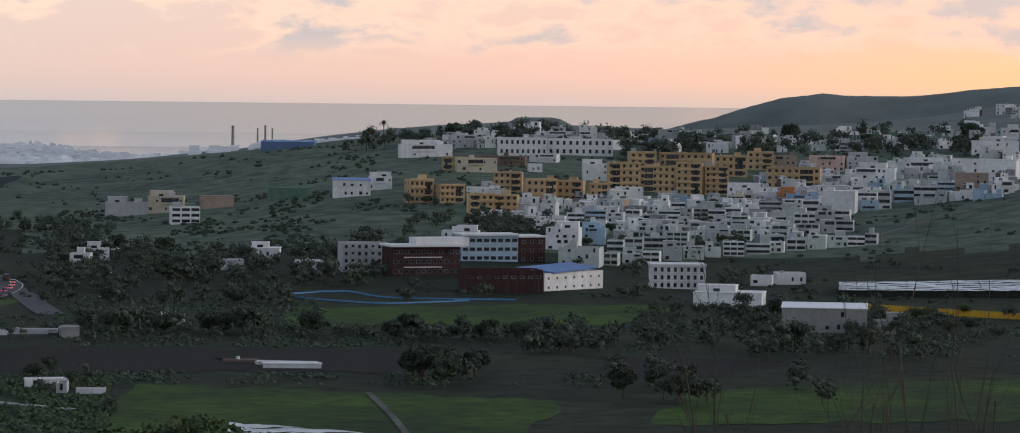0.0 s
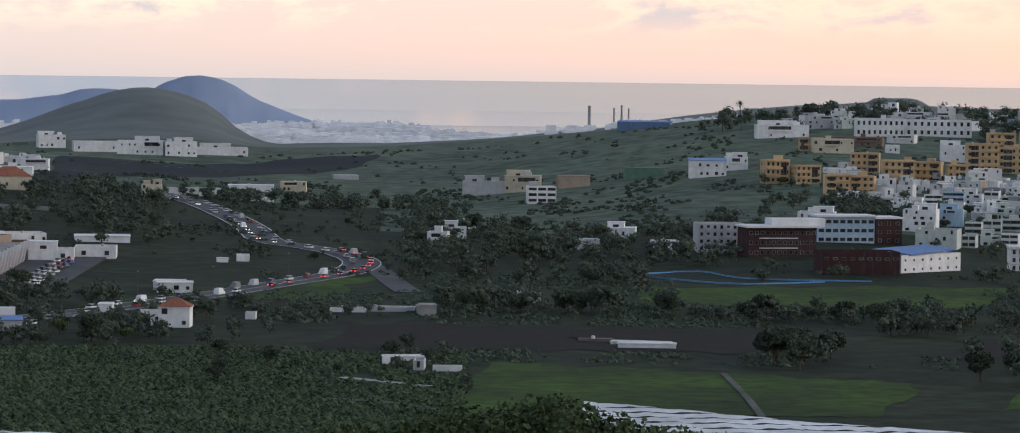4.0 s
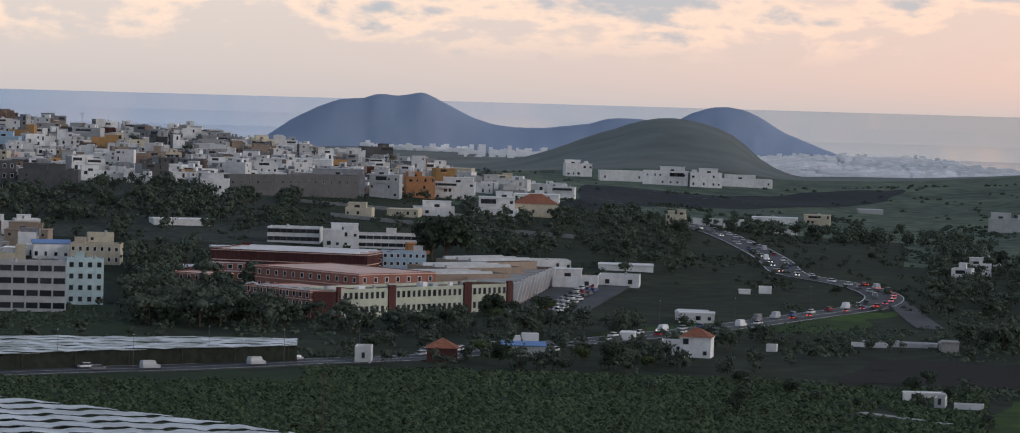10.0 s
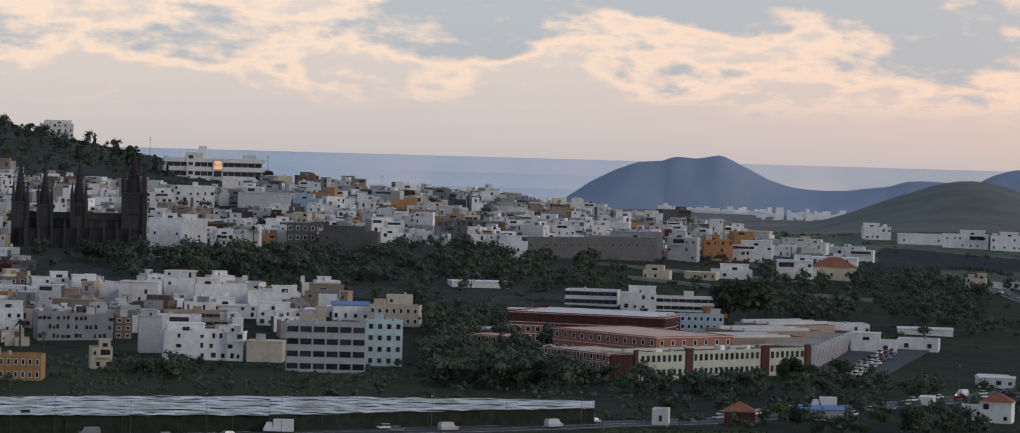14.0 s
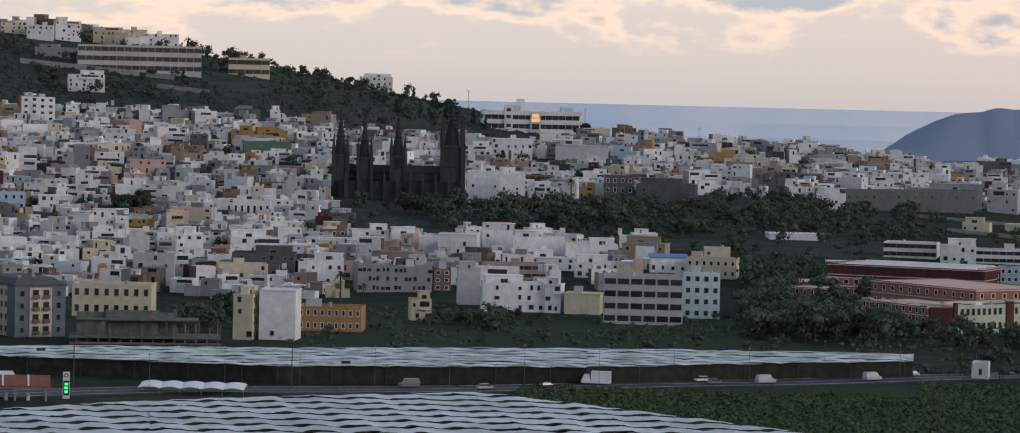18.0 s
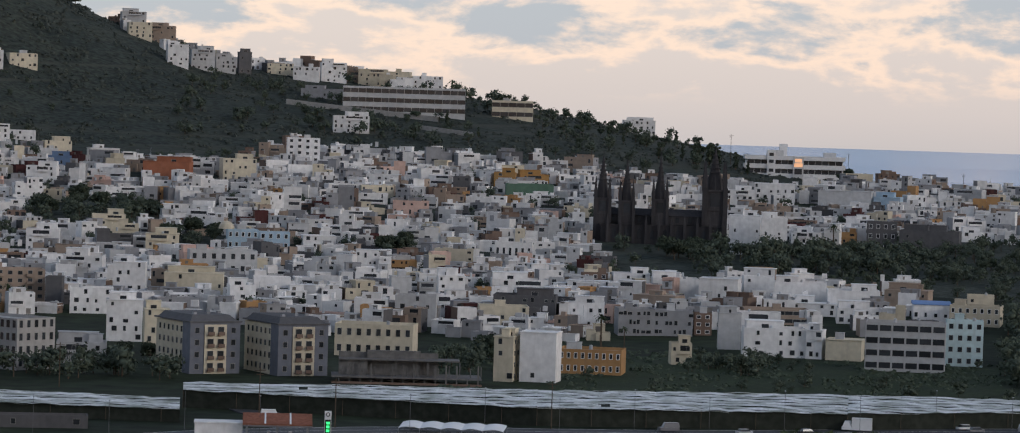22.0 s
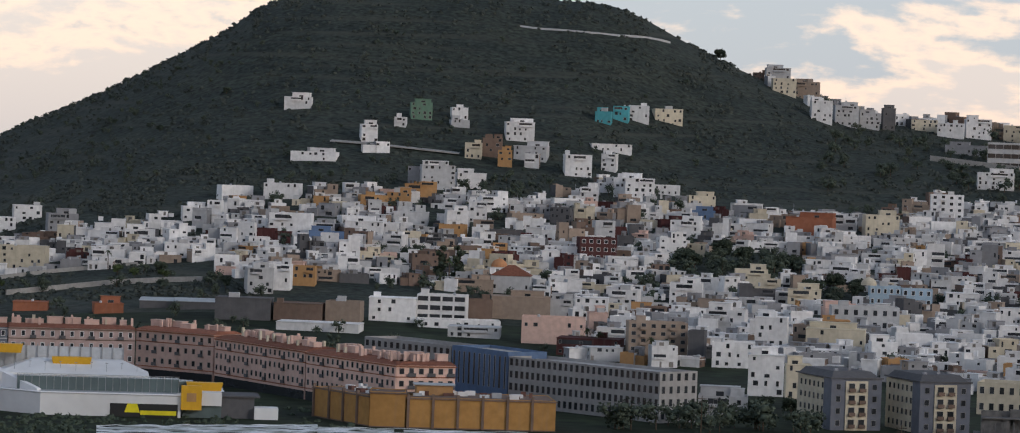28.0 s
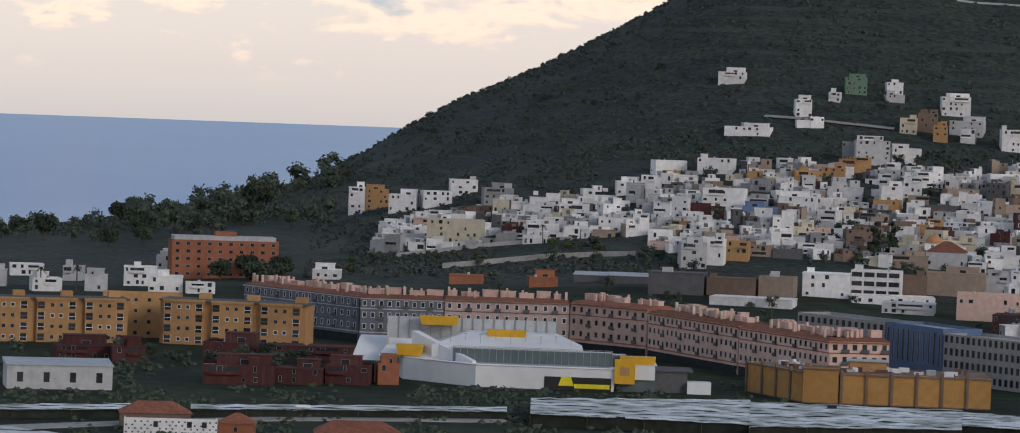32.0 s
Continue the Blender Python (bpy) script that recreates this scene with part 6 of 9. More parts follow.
house("white", -15.69, 1398, 12.2, 10.8, 10.8, -8, 3, 4)
house("red", -16.20, 1555, 17.3, 14.0, 12.7, 7.5, 3, 5, wh=1)
house("rust", -12.57, 1663, 23.0, 14.0, 10.3, -8.4, 3, 0)
house("blue", -14.43, 1693, 13.8, 11.0, 5.3, -0.1, 2, 4)
house("cream", -14.45, 1732, 13.9, 12.1, 8.1, 6.1, 3, 4)
house("white", -14.68, 1639, 14.5, 12.7, 9.9, -6.6, 3, 4)
house("cream", -13.47, 1681, 9.2, 8.0, 8.1, 4.2, 3, 0)
house("cream", -11.39, 1666, 16.6, 14.0, 13.2, 8.1, 4, 5)
house("white", -10.29, 1751, 17.0, 13.6, 16.0, 2.3, 5, 4, bal=1, kind="apartment")
house("sandstone", -15.12, 1205, 21.3, 14.0, 13.8, 5.2, 5, 6, bal=1, kind="apartment")
house("darkgrey", -14.42, 1198, 5.8, 8.0, 13.9, -7.1, 4, 0)
house("pink", -16.88, 1259, 23.9, 14.0, 10.2, -1.2, 2, 6, roof="clay")
house("red", -16.24, 1214, 23.3, 14.0, 7.5, -6.3, 2, 6)
house("pink", -16.14, 1316, 7.6, 8.0, 9.4, 6.2, 3, 0)
house("palegrey", -13.94, 979, 14.4, 11.5, 7.6, -0.8, 2, 4)
house("white", -13.23, 1079, 11.5, 9.2, 15.7, -0.2, 5, 3)
house("cream", -12.69, 1033, 7.7, 8.0, 15.6, 4.1, 5, 2)
house("white", -13.80, 1187, 15.0, 12.0, 10.6, -0.4, 3, 4)
house("white", -13.16, 1248, 11.9, 10.1, 16.2, -3.8, 5, 3)
house("cream", -12.63, 1421, 13.8, 11.0, 10.5, -1.7, 3, 4)
house("white", -13.93, 1309, 15.1, 13.2, 12.7, -6.4, 4, 4)
house("cream", -12.07, 1256, 21.9, 14.0, 11.0, -2.2, 3, 6)
house("white", -11.27, 1226, 9.5, 8.6, 9.5, 8.8, 3, 3)
house("pink", -11.97, 1372, 16.2, 14.0, 8.0, 8.3, 2, 5)
house("cream", -13.55, 1492, 14.5, 11.6, 8.7, 2.3, 3, 4)
house("cream", -13.26, 1465, 11.4, 9.1, 8.5, -0, 3, 3)
house("white", -14.64, 1427, 13.8, 11.1, 11.1, -2.9, 3, 4)
house("cream", -8.94, 1044, 24.5, 14.0, 10.1, -7.4, 2, 8, kind="apartment")
house("cream", -6.70, 957, 5.7, 8.0, 15.2, -14, 4, 2, kind="house")
house("white", -6.12, 957, 10.5, 9.6, 16.9, -10, 3, 1)
house("palegrey", -8.56, 1264, 7.7, 8.0, 11.3, 6.6, 4, 0)
house("palegrey", -8.28, 1178, 14.4, 11.5, 12.8, -2.5, 4, 3)
house("white", -7.70, 1261, 10.0, 8.6, 12.7, 5.1, 4, 3)
house("palegrey", -11.61, 1351, 27.2, 14.0, 9.7, 4.9, 2, 7, kind="market hall")
house("lightblue", -11.28, 1446, 13.4, 11.2, 10.1, 3.5, 2, 5, wh=1)
house("lightblue", -10.74, 1448, 13.2, 10.6, 9.0, 3, 2, 4, wh=1)
house("white", -9.98, 1455, 14.5, 12.4, 6.8, 4.7, 2, 4)
house("white", -6.64, 1427, 16.0, 12.8, 9.1, -2.5, 1, 6, wh=2)
house("white", -6.53, 1296, 21.7, 14.0, 7.5, 3.7, 2, 6)
house("darkgrey", -6.41, 1202, 22.4, 14.0, 11.7, -3.9, 3, 9)
house("white", -5.37, 1185, 12.9, 10.3, 11.0, -0.3, 2, 4)
house("brown", -5.25, 1306, 9.9, 8.5, 9.6, 4.9, 3, 3, wh=1)
house("cream", -6.79, 1181, 17.5, 14.0, 9.2, 3.4, 3, 5)
house("amber", -6.83, 1724, 11.1, 9.4, 8.7, -3.7, 3, 2)
house("amber", -6.36, 1731, 15.1, 13.4, 7.4, 8, 2, 2)
house("green", -6.41, 1668, 23.6, 14.0, 7.8, 2.7, 2, 0, roof="green")
house("palegrey", -8.60, 1995, 72.7, 14.0, 16.2, 1.5, 3, 16, band=1, kind="seminary")
house("grey", -9.98, 2043, 25.1, 14.0, 7.1, -8.8, 1, 4)
house("cream", -9.14, 2142, 18.7, 14.0, 12.5, 0.8, 4, 5)
house("cream", -8.68, 2146, 14.5, 12.3, 12.7, -4.5, 4, 4)
house("white", -8.21, 2140, 19.2, 14.0, 12.4, 3.1, 4, 6)
house("cream", -6.74, 2030, 24.8, 14.0, 13.0, -0.7, 2, 5, band=1)
house("white", -4.58, 2152, 20.0, 14.0, 10.6, 5.7, 3, 6)
house("white", -9.49, 1890, 20.2, 14.0, 11.4, 2.7, 4, 6)
house("white", -9.82, 2134, 16.1, 13.9, 14.5, 5.4, 5, 5)
house("white", -10.27, 2122, 16.5, 13.2, 10.7, -2.7, 3, 5)
house("cream", -10.72, 2138, 16.6, 13.3, 8.3, 2.6, 3, 5)
house("palegrey", -13.23, 2182, 16.0, 13.5, 14.6, 4.3, 5, 5)
house("cream", -13.12, 2140, 14.9, 12.9, 11.6, 5.9, 4, 4)
house("sandstone", -12.73, 2164, 16.8, 13.4, 13.6, -2.7, 4, 5)
house("white", -12.47, 2074, 12.9, 11.3, 15.3, 6.2, 5, 4)
house("palegrey", -12.05, 2096, 14.8, 13.0, 14.6, 6.7, 5, 4)
house("palegrey", -11.65, 2107, 12.5, 10.5, 11.8, 3.4, 4, 4)
house("darkgrey", -11.33, 2118, 7.9, 8.0, 16.0, 8.6, 5, 2)
house("ochre", -1.31, 1981, 14.1, 12.6, 8.1, 8.2, 3, 2)
house("white", -10.32, 1763, 14.4, 11.5, 16.4, 0.3, 4, 4, bal=1)
house("white", -15.50, 1730, 15.1, 12.1, 14.4, 0.5, 5, 4)
house("ochre", -5.24, 993, 18.9, 14.0, 8.7, -6, 2, 9, wh=1)
house("cream", -3.74, 1049, 6.5, 8.0, 8.1, 6.1, 2, 2)
house("grey", -4.54, 1165, 12.8, 11.4, 11.1, 7.9, 3, 8)
house("grey", -3.87, 1166, 13.3, 10.7, 10.4, -0.4, 3, 8)
house("brown", -3.38, 1171, 6.1, 8.0, 9.1, 3.4, 3, 2, wh=1)
house("white", -4.63, 1303, 14.3, 12.1, 10.1, 4, 3, 4)
house("white", -3.88, 1292, 17.8, 14.0, 9.3, 4.1, 3, 0)
house("white", -3.10, 1271, 14.8, 12.8, 12.3, -5.9, 4, 1)
house("white", -2.46, 1294, 11.7, 10.0, 10.8, 5, 3, 2)
house("white", -1.74, 1275, 19.8, 14.0, 11.1, 1.5, 3, 0)
house("white", -0.84, 1258, 19.5, 14.0, 10.5, 3, 3, 0)
house("white", -1.48, 1248, 15.7, 12.6, 5.6, -1.4, 2, 5)
house("white", -0.73, 1227, 16.6, 13.3, 6.7, 2.2, 2, 5)
house("sandstone", -2.15, 1215, 23.6, 14.0, 6.6, 4.9, 2, 8, band=1)
house("palegrey", -2.92, 1122, 7.6, 8.0, 14.6, 2.5, 5, 0)
house("white", -2.16, 1099, 20.4, 14.0, 11.1, 4, 3, 6)
house("white", -1.44, 1098, 5.3, 8.0, 11.1, -8.5, 3, 2)
house("cream", -0.94, 1096, 11.7, 10.2, 8.1, -6.1, 2, 0)
house("palegrey", 0.08, 1054, 24.9, 14.0, 15.5, -1.1, 4, 6, big=1, kind="office")
house("bluegreen", 1.06, 1094, 11.9, 9.5, 14.9, 2.7, 4, 4, kind="apartment")
house("cream", 1.25, 1240, 18.5, 14.0, 8.7, -5.1, 2, 7, wh=1)
house("white", 0.49, 1246, 13.8, 11.6, 6.5, 3.3, 1, 4, roof="blue")
house("cream", 1.31, 1311, 10.2, 8.1, 4.6, 2.4, 1, 2)
house("sandstone", 0.10, 1286, 16.6, 14.0, 8.2, -8.2, 2, 5)
house("darkgrey", -0.39, 1542, 13.7, 11.0, 15.2, -0.5, 3, 4, wh=1)
house("darkgrey", 0.43, 1537, 27.2, 14.0, 11.3, -4.9, 2, 5)
house("white", -1.22, 1533, 7.0, 8.0, 11.9, -8, 3, 2)
house("white", -1.62, 1531, 12.2, 10.7, 9.8, -6.6, 3, 4)
house("ochre", -0.94, 1545, 6.7, 8.0, 9.0, -3.3, 3, 2)
house("white", -0.67, 1556, 6.5, 8.0, 10.3, -5.7, 3, 2)
house("palegrey", -1.02, 1747, 27.6, 14.0, 8.5, -5.5, 3, 0, roof="clay")
house("lightblue", -0.30, 1745, 13.6, 12.2, 7.4, -8.4, 2, 0)
house("white", -2.23, 1751, 21.0, 14.0, 12.9, -0.6, 4, 6)
house("white", -2.71, 1488, 13.8, 11.1, 20.2, -2.2, 4, 3)
house("white", -2.22, 1473, 11.4, 9.1, 20.6, 2, 4, 2)
house("white", -2.81, 1729, 14.4, 11.5, 9.4, 1.6, 3, 4)
house("brown", -1.75, 1633, 14.0, 11.9, 5.1, -4.7, 2, 4, roof="clay")
house("white", 1.23, 1596, 16.9, 14.0, 5.3, 7.3, 2, 5)
house("grey", 5.16, 1625, 34.7, 14.0, 10.7, -1.7, 2, 0)
house("white", 4.69, 1737, 31.8, 14.0, 7.4, -4, 2, 6)
house("white", 3.22, 1544, 13.2, 10.5, 9.0, -1.6, 3, 1)
house("palegrey", 6.13, 1627, 14.6, 12.9, 13.2, -6.9, 3, 4)
house("orange", 6.70, 1655, 14.2, 12.3, 12.2, 6, 3, 4)
house("white", 7.31, 1671, 20.1, 14.0, 9.7, -2.3, 3, 6)
house("cream", 7.31, 1819, 19.3, 14.0, 5.6, -8.4, 1, 6)
house("white", 6.96, 1509, 18.4, 14.0, 4.1, 2, 1, 5)
house("cream", 5.70, 1475, 11.7, 10.3, 4.9, -7.3, 1, 3)
house("white", 8.03, 1548, 16.5, 13.2, 9.6, 0.8, 2, 5)
house("white", 8.71, 1667, 22.6, 14.0, 7.8, -2.9, 2, 6)
house("cream", 8.70, 1558, 19.9, 14.0, 6.0, 1.5, 1, 6, roof="tile")
house("white", 9.39, 2296, 18.2, 14.0, 10.2, 8.2, 2, 5)
house("white", 10.13, 2265, 29.5, 14.0, 8.3, 5.7, 1, 6)
house("white", 10.90, 2103, 28.5, 14.0, 10.2, -1.5, 2, 6)
house("white", 11.57, 2101, 19.9, 14.0, 10.6, 5.6, 2, 6)
house("white", 12.28, 2129, 32.2, 14.0, 5.8, 2.6, 1, 6)
house("cream", 11.10, 1579, 9.5, 8.0, 6.4, -2.4, 2, 3)
house("white", 4.61, 1340, 20.9, 14.0, 7.3, -6.4, 2, 8, band=1)
house("white", 5.39, 1329, 13.9, 11.1, 8.2, 1.7, 2, 4)
house("white", 6.20, 1333, 23.8, 14.0, 6.7, 1.1, 2, 8, band=1)
house("orange", 6.70, 1318, 8.7, 8.0, 4.1, 8.2, 1, 0)
house("white", 2.65, 1395, 24.2, 14.0, 2.7, 8.4, 1, 0)
house("red", 3.82, 1264, 28.9, 14.0, 5.9, 2, 2, 6, corn=1, roof="clay")
house("salmon", 3.73, 1227, 21.0, 14.0, 5.7, 7.1, 2, 6, corn=1, roof="clay")
house("salmon", 2.65, 1201, 17.0, 14.0, 4.7, -7.1, 2, 5, wh=1, corn=1, roof="clay")
house("salmon", 3.43, 1200, 14.2, 11.4, 6.7, 1.2, 2, 4, wh=1, corn=1, roof="clay")
house("lightblue", 6.47, 1208, 15.9, 12.7, 11.5, 2.3, 4, 7, wh=1, kind="apartment")
house("red", 5.91, 1203, 7.5, 8.0, 9.8, 7, 4, 4, wh=1, kind="apartment")
house("white", 9.42, 1209, 16.4, 13.1, 5.2, -1.5, 1, 2)
house("white", 10.17, 1222, 14.9, 12.5, 5.2, -3.3, 1, 2)
house("white", 8.94, 1279, 15.7, 14.0, 3.7, 8.7, 1, 5)
house("white", 11.51, 1081, 11.5, 9.2, 3.4, -0.1, 1, 3)
house("white", 5.84, 888, 4.3, 8.0, 4.5, -3.8, 1, 1)
house("red", 7.18, 898, 8.2, 8.0, 3.7, -0.4, 1, 2, roof="tile")
house("white", 11.53, 937, 8.7, 8.0, 5.8, -6.8, 2, 3, roof="tile")
house("white", 11.10, 939, 5.3, 8.0, 4.4, 2.2, 1, 2)
house("palegrey", 16.75, 1711, 21.6, 14.0, 8.0, -1, 1, 0)
house("cream", 17.42, 1712, 18.1, 14.0, 9.6, -3.7, 2, 5)
house("white", 17.73, 1627, 13.8, 11.9, 9.5, 5.1, 3, 3, big=1)
house("sandstone", 18.27, 1714, 16.3, 14.0, 7.0, 5.9, 1, 4)
house("white", 15.99, 1321, 7.8, 8.0, 7.2, -8.8, 2, 2)
house("white", 16.27, 1373, 9.3, 8.0, 5.9, 0.6, 2, 3)
house("white", 19.10, 1353, 12.4, 10.5, 4.5, -4.1, 1, 4)
house("white", 19.85, 1285, 10.1, 9.0, 4.0, 7.8, 1, 3)
house("palegrey", 18.54, 1301, 8.7, 8.0, 4.0, 5.1, 1, 3)
house("white", 11.42, 1095, 10.0, 8.5, 3.0, -4.6, 1, 3)
house("white", 10.35, 989, 4.2, 8.0, 2.7, -4.2, 1, 1)
house("white", 12.81, 968, 3.0, 3.5, 2.1, -6.2, 1, 1)
house("white", 15.20, 828, 3.7, 3.5, 2.1, 8.8, 1, 1)
house("palegrey", 15.70, 814, 2.6, 8.0, 2.4, -3.7, 1, 1)
house("white", 12.31, 1217, 4.2, 3.5, 1.7, 1.9, 1, 1)
house("white", 12.66, 1223, 4.7, 8.0, 2.4, -0.5, 1, 0)
house("concrete", 15.77, 995, 4.6, 8.0, 2.3, 2.6, 1, 0)
house("white", 17.51, 1044, 9.1, 8.0, 2.8, 1.9, 1, 0)
house("palegrey", 14.39, 1870, 13.7, 11.6, 2.5, 4.4, 1, 0)
# house blocks added for blue sheds, green net, white wall, low greenhouse
house("blue", 19.48, 2353, 37.4, 14.0, 4.6, -6.9, 1, 0, roof="blue")
house("green", 19.47, 1735, 19.8, 14.0, 6.4, 4.7, 1, 0)
house("white", 11.75, 1639, 32.6, 14.0, 3.5, -3.6, 1, 0)
house("white", 19.59, 885, 15.4, 3.5, 1.5, 0.6, 1, 0)
house("white", 14.46, 998, 10.6, 3.5, 1.2, -2.9, 1, 0)
house("palegrey", 15.19, 1007, 14.5, 3.5, 1.2, -3.7, 1, 0)
house("white", 10.27, 1289, 21.2, 14.0, 2.5, 0.5, 1, 0)
house("white", 12.78, 1714, 23.3, 14.0, 2.7, -0.6, 1, 0)
house("cream", 13.50, 1729, 13.4, 10.7, 6.0, -2.5, 2, 4)
house("white", 12.94, 1637, 13.1, 3.5, 2.2, 4.4, 1, 0)
house("white", 8.06, 1547, 24.0, 14.0, 3.0, 1.6, 1, 6)
house("cream", 6.46, 1492, 14.0, 12.5, 3.5, -8.3, 1, 4)
house("white", 16.46, 1442, 7.8, 8.0, 3.6, -4.5, 1, 2)

GROUP[0] = "hillside quarter"
house("concrete", 28.67, 1040, 26.2, 14.0, 7.7, -0.8, 2, 5, roof="white")
house("concrete", 29.79, 1041, 9.7, 8.6, 4.8, 7.5, 1, 2)
house("white", 15.50, 840, 12.7, 3.5, 1.3, 7, 1, 0)
house("brown", 18.71, 903, 9.6, 3.5, 0.9, 0.8, 1, 0)
house("white", 19.49, 895, 16.1, 3.5, 1.0, -8.7, 1, 0)
house("white", 17.50, 1058, 5.5, 8.0, 2.5, 5, 1, 0)
house("white", 16.18, 812, 7.1, 3.5, 1.3, -1.3, 1, 0)
house("palegrey", 15.03, 1002, 14.6, 3.5, 1.2, 1.4, 1, 0)
house("concrete", 15.82, 987, 4.9, 8.0, 3.3, 3.7, 1, 0)
house("white", 20.56, 1692, 18.7, 14.0, 8.5, 2.4, 2, 5, roof="blue")
house("white", 21.05, 1724, 12.0, 9.6, 8.0, -0.3, 2, 4)
house("white", 21.81, 1994, 30.9, 14.0, 8.9, 7.4, 2, 6)
house("sandy", 21.71, 1629, 11.9, 11.6, 11.4, 15, 3, 5, kind="apartment")
house("sandy", 22.23, 1624, 12.4, 12.1, 8.8, 15, 3, 5, kind="apartment")
house("sandy", 22.76, 1569, 11.7, 10.2, 9.7, 6.3, 3, 4, kind="apartment")
house("sandy", 23.21, 1580, 11.4, 9.8, 8.6, -5.5, 3, 4, kind="apartment")
house("sandy", 23.24, 1700, 14.4, 12.1, 9.9, -3.7, 3, 5, kind="apartment")
house("sandy", 23.79, 1648, 15.3, 13.3, 10.9, 5.9, 3, 5, kind="apartment")
house("sandy", 24.32, 1665, 12.8, 11.4, 10.3, -7.8, 3, 4, kind="apartment")
house("sandy", 24.78, 1674, 9.9, 8.6, 9.7, 6.1, 3, 3, kind="apartment")
house("sandy", 25.20, 1779, 17.1, 14.0, 14.5, 3.5, 4, 5, kind="apartment")
house("sandy", 25.79, 1781, 19.0, 14.0, 13.8, -1.2, 4, 6, kind="apartment")
house("sandy", 26.33, 1778, 13.7, 11.6, 17.2, -3.8, 5, 4, kind="apartment")
house("sandy", 26.78, 1783, 12.9, 11.1, 15.2, 5.1, 5, 4, kind="apartment")
house("sandy", 25.51, 1951, 15.4, 13.6, 7.6, 7.4, 2, 4, kind="apartment")
house("sandy", 26.28, 1959, 30.9, 14.0, 7.6, -6.4, 2, 8, kind="apartment")
house("sandy", 27.03, 1910, 18.5, 14.0, 11.9, -0.4, 3, 5, kind="apartment")
house("sandy", 27.53, 1955, 15.2, 12.1, 10.6, 0.9, 3, 4, kind="apartment")
house("sandstone", 27.95, 1957, 13.7, 10.9, 9.9, -0, 3, 4)
house("sandy", 28.10, 1821, 28.9, 14.0, 11.3, -3, 3, 8, kind="apartment")
house("pink", 28.67, 1952, 20.2, 14.0, 10.6, -6.2, 3, 6)
house("palegrey", 29.25, 1956, 18.2, 14.0, 9.1, 1.5, 3, 5)
house("cream", 22.68, 1829, 21.8, 14.0, 8.9, 5.6, 2, 8)
house("sandy", 22.32, 1847, 12.9, 11.5, 7.2, -7.8, 2, 4, kind="apartment")
house("brown", 23.10, 1895, 29.0, 14.0, 6.2, -4.9, 2, 9)
house("white", 23.69, 1855, 7.5, 8.0, 5.4, 5.8, 1, 2)
house("white", 23.46, 2005, 28.8, 14.0, 10.9, 5.3, 2, 9, kind="school")
house("white", 24.45, 2030, 39.4, 14.0, 10.2, 2.9, 2, 10, kind="school")
house("white", 23.85, 1929, 15.7, 14.0, 5.6, -8.5, 2, 5)
house("white", 24.71, 1819, 13.3, 11.3, 10.6, 4, 3, 4)
house("palegrey", 20.78, 1276, 17.9, 14.0, 10.9, 8.6, 4, 7, bal=1, kind="apartment")
house("white", 22.44, 1401, 15.2, 13.0, 7.1, -5.1, 2, 4)
house("white", 27.05, 1152, 23.6, 14.0, 5.8, -6.6, 1, 0)
house("white", 27.59, 1272, 8.1, 8.0, 3.9, -3.7, 1, 2)
house("white", 28.06, 1282, 11.2, 9.9, 4.5, 7.5, 1, 3)
house("white", 28.89, 1668, 16.4, 14.0, 13.6, -6.3, 3, 0)
house("white", 27.40, 1749, 25.8, 14.0, 9.2, 2, 3, 6)
house("orange", 28.09, 1719, 16.0, 12.8, 9.3, -1.5, 3, 5)
house("white", 29.49, 1812, 21.5, 14.0, 11.2, -6.1, 3, 6)
house("sandstone", 31.10, 1744, 16.9, 13.5, 10.8, 2.2, 3, 5)
house("white", 31.42, 1795, 28.9, 14.0, 13.9, -8.2, 3, 6)
house("white", 24.20, 1404, 13.8, 12.2, 10.9, -7.1, 4, 4)
house("lightblue", 24.71, 1442, 10.1, 8.0, 8.4, -2.2, 3, 3)
house("palegreen", 24.50, 1333, 16.4, 14.0, 8.8, -7.7, 3, 5)
house("palegreen", 26.28, 2155, 16.6, 14.0, 10.0, -8, 2, 5)
house("green", 27.08, 2149, 16.7, 13.3, 9.2, 1.4, 3, 5, wh=1)
house("green", 27.52, 2161, 15.8, 13.4, 9.2, 4.4, 3, 5, wh=1)
house("green", 29.21, 2157, 26.1, 14.0, 8.4, 6.8, 3, 6, wh=1)
house("green", 29.93, 2131, 25.8, 14.0, 8.3, -6.6, 3, 6, wh=1)
house("green", 30.50, 2093, 15.4, 12.3, 8.1, -1.2, 3, 5, wh=1)
house("white", 31.10, 2241, 13.3, 11.1, 9.6, -3.3, 2, 4)
house("white", 31.48, 2016, 27.8, 14.0, 9.4, 1.8, 2, 6)
house("white", 31.73, 2177, 11.8, 9.5, 8.4, -0.2, 2, 3)
house("palegrey", 22.45, 2083, 16.4, 14.0, 9.3, 7.9, 3, 5)
house("white", 30.24, 1915, 25.3, 14.0, 8.5, -2.3, 2, 6)
house("palegreen", 25.03, 1348, 5.5, 8.0, 6.0, -8, 2, 2, big=1, kind="terrace")
house("palegreen", 25.37, 1364, 7.7, 8.0, 5.0, 3.6, 2, 2, kind="terrace")
house("white", 25.71, 1377, 6.9, 8.0, 5.3, -6.3, 2, 2, big=1, kind="terrace")
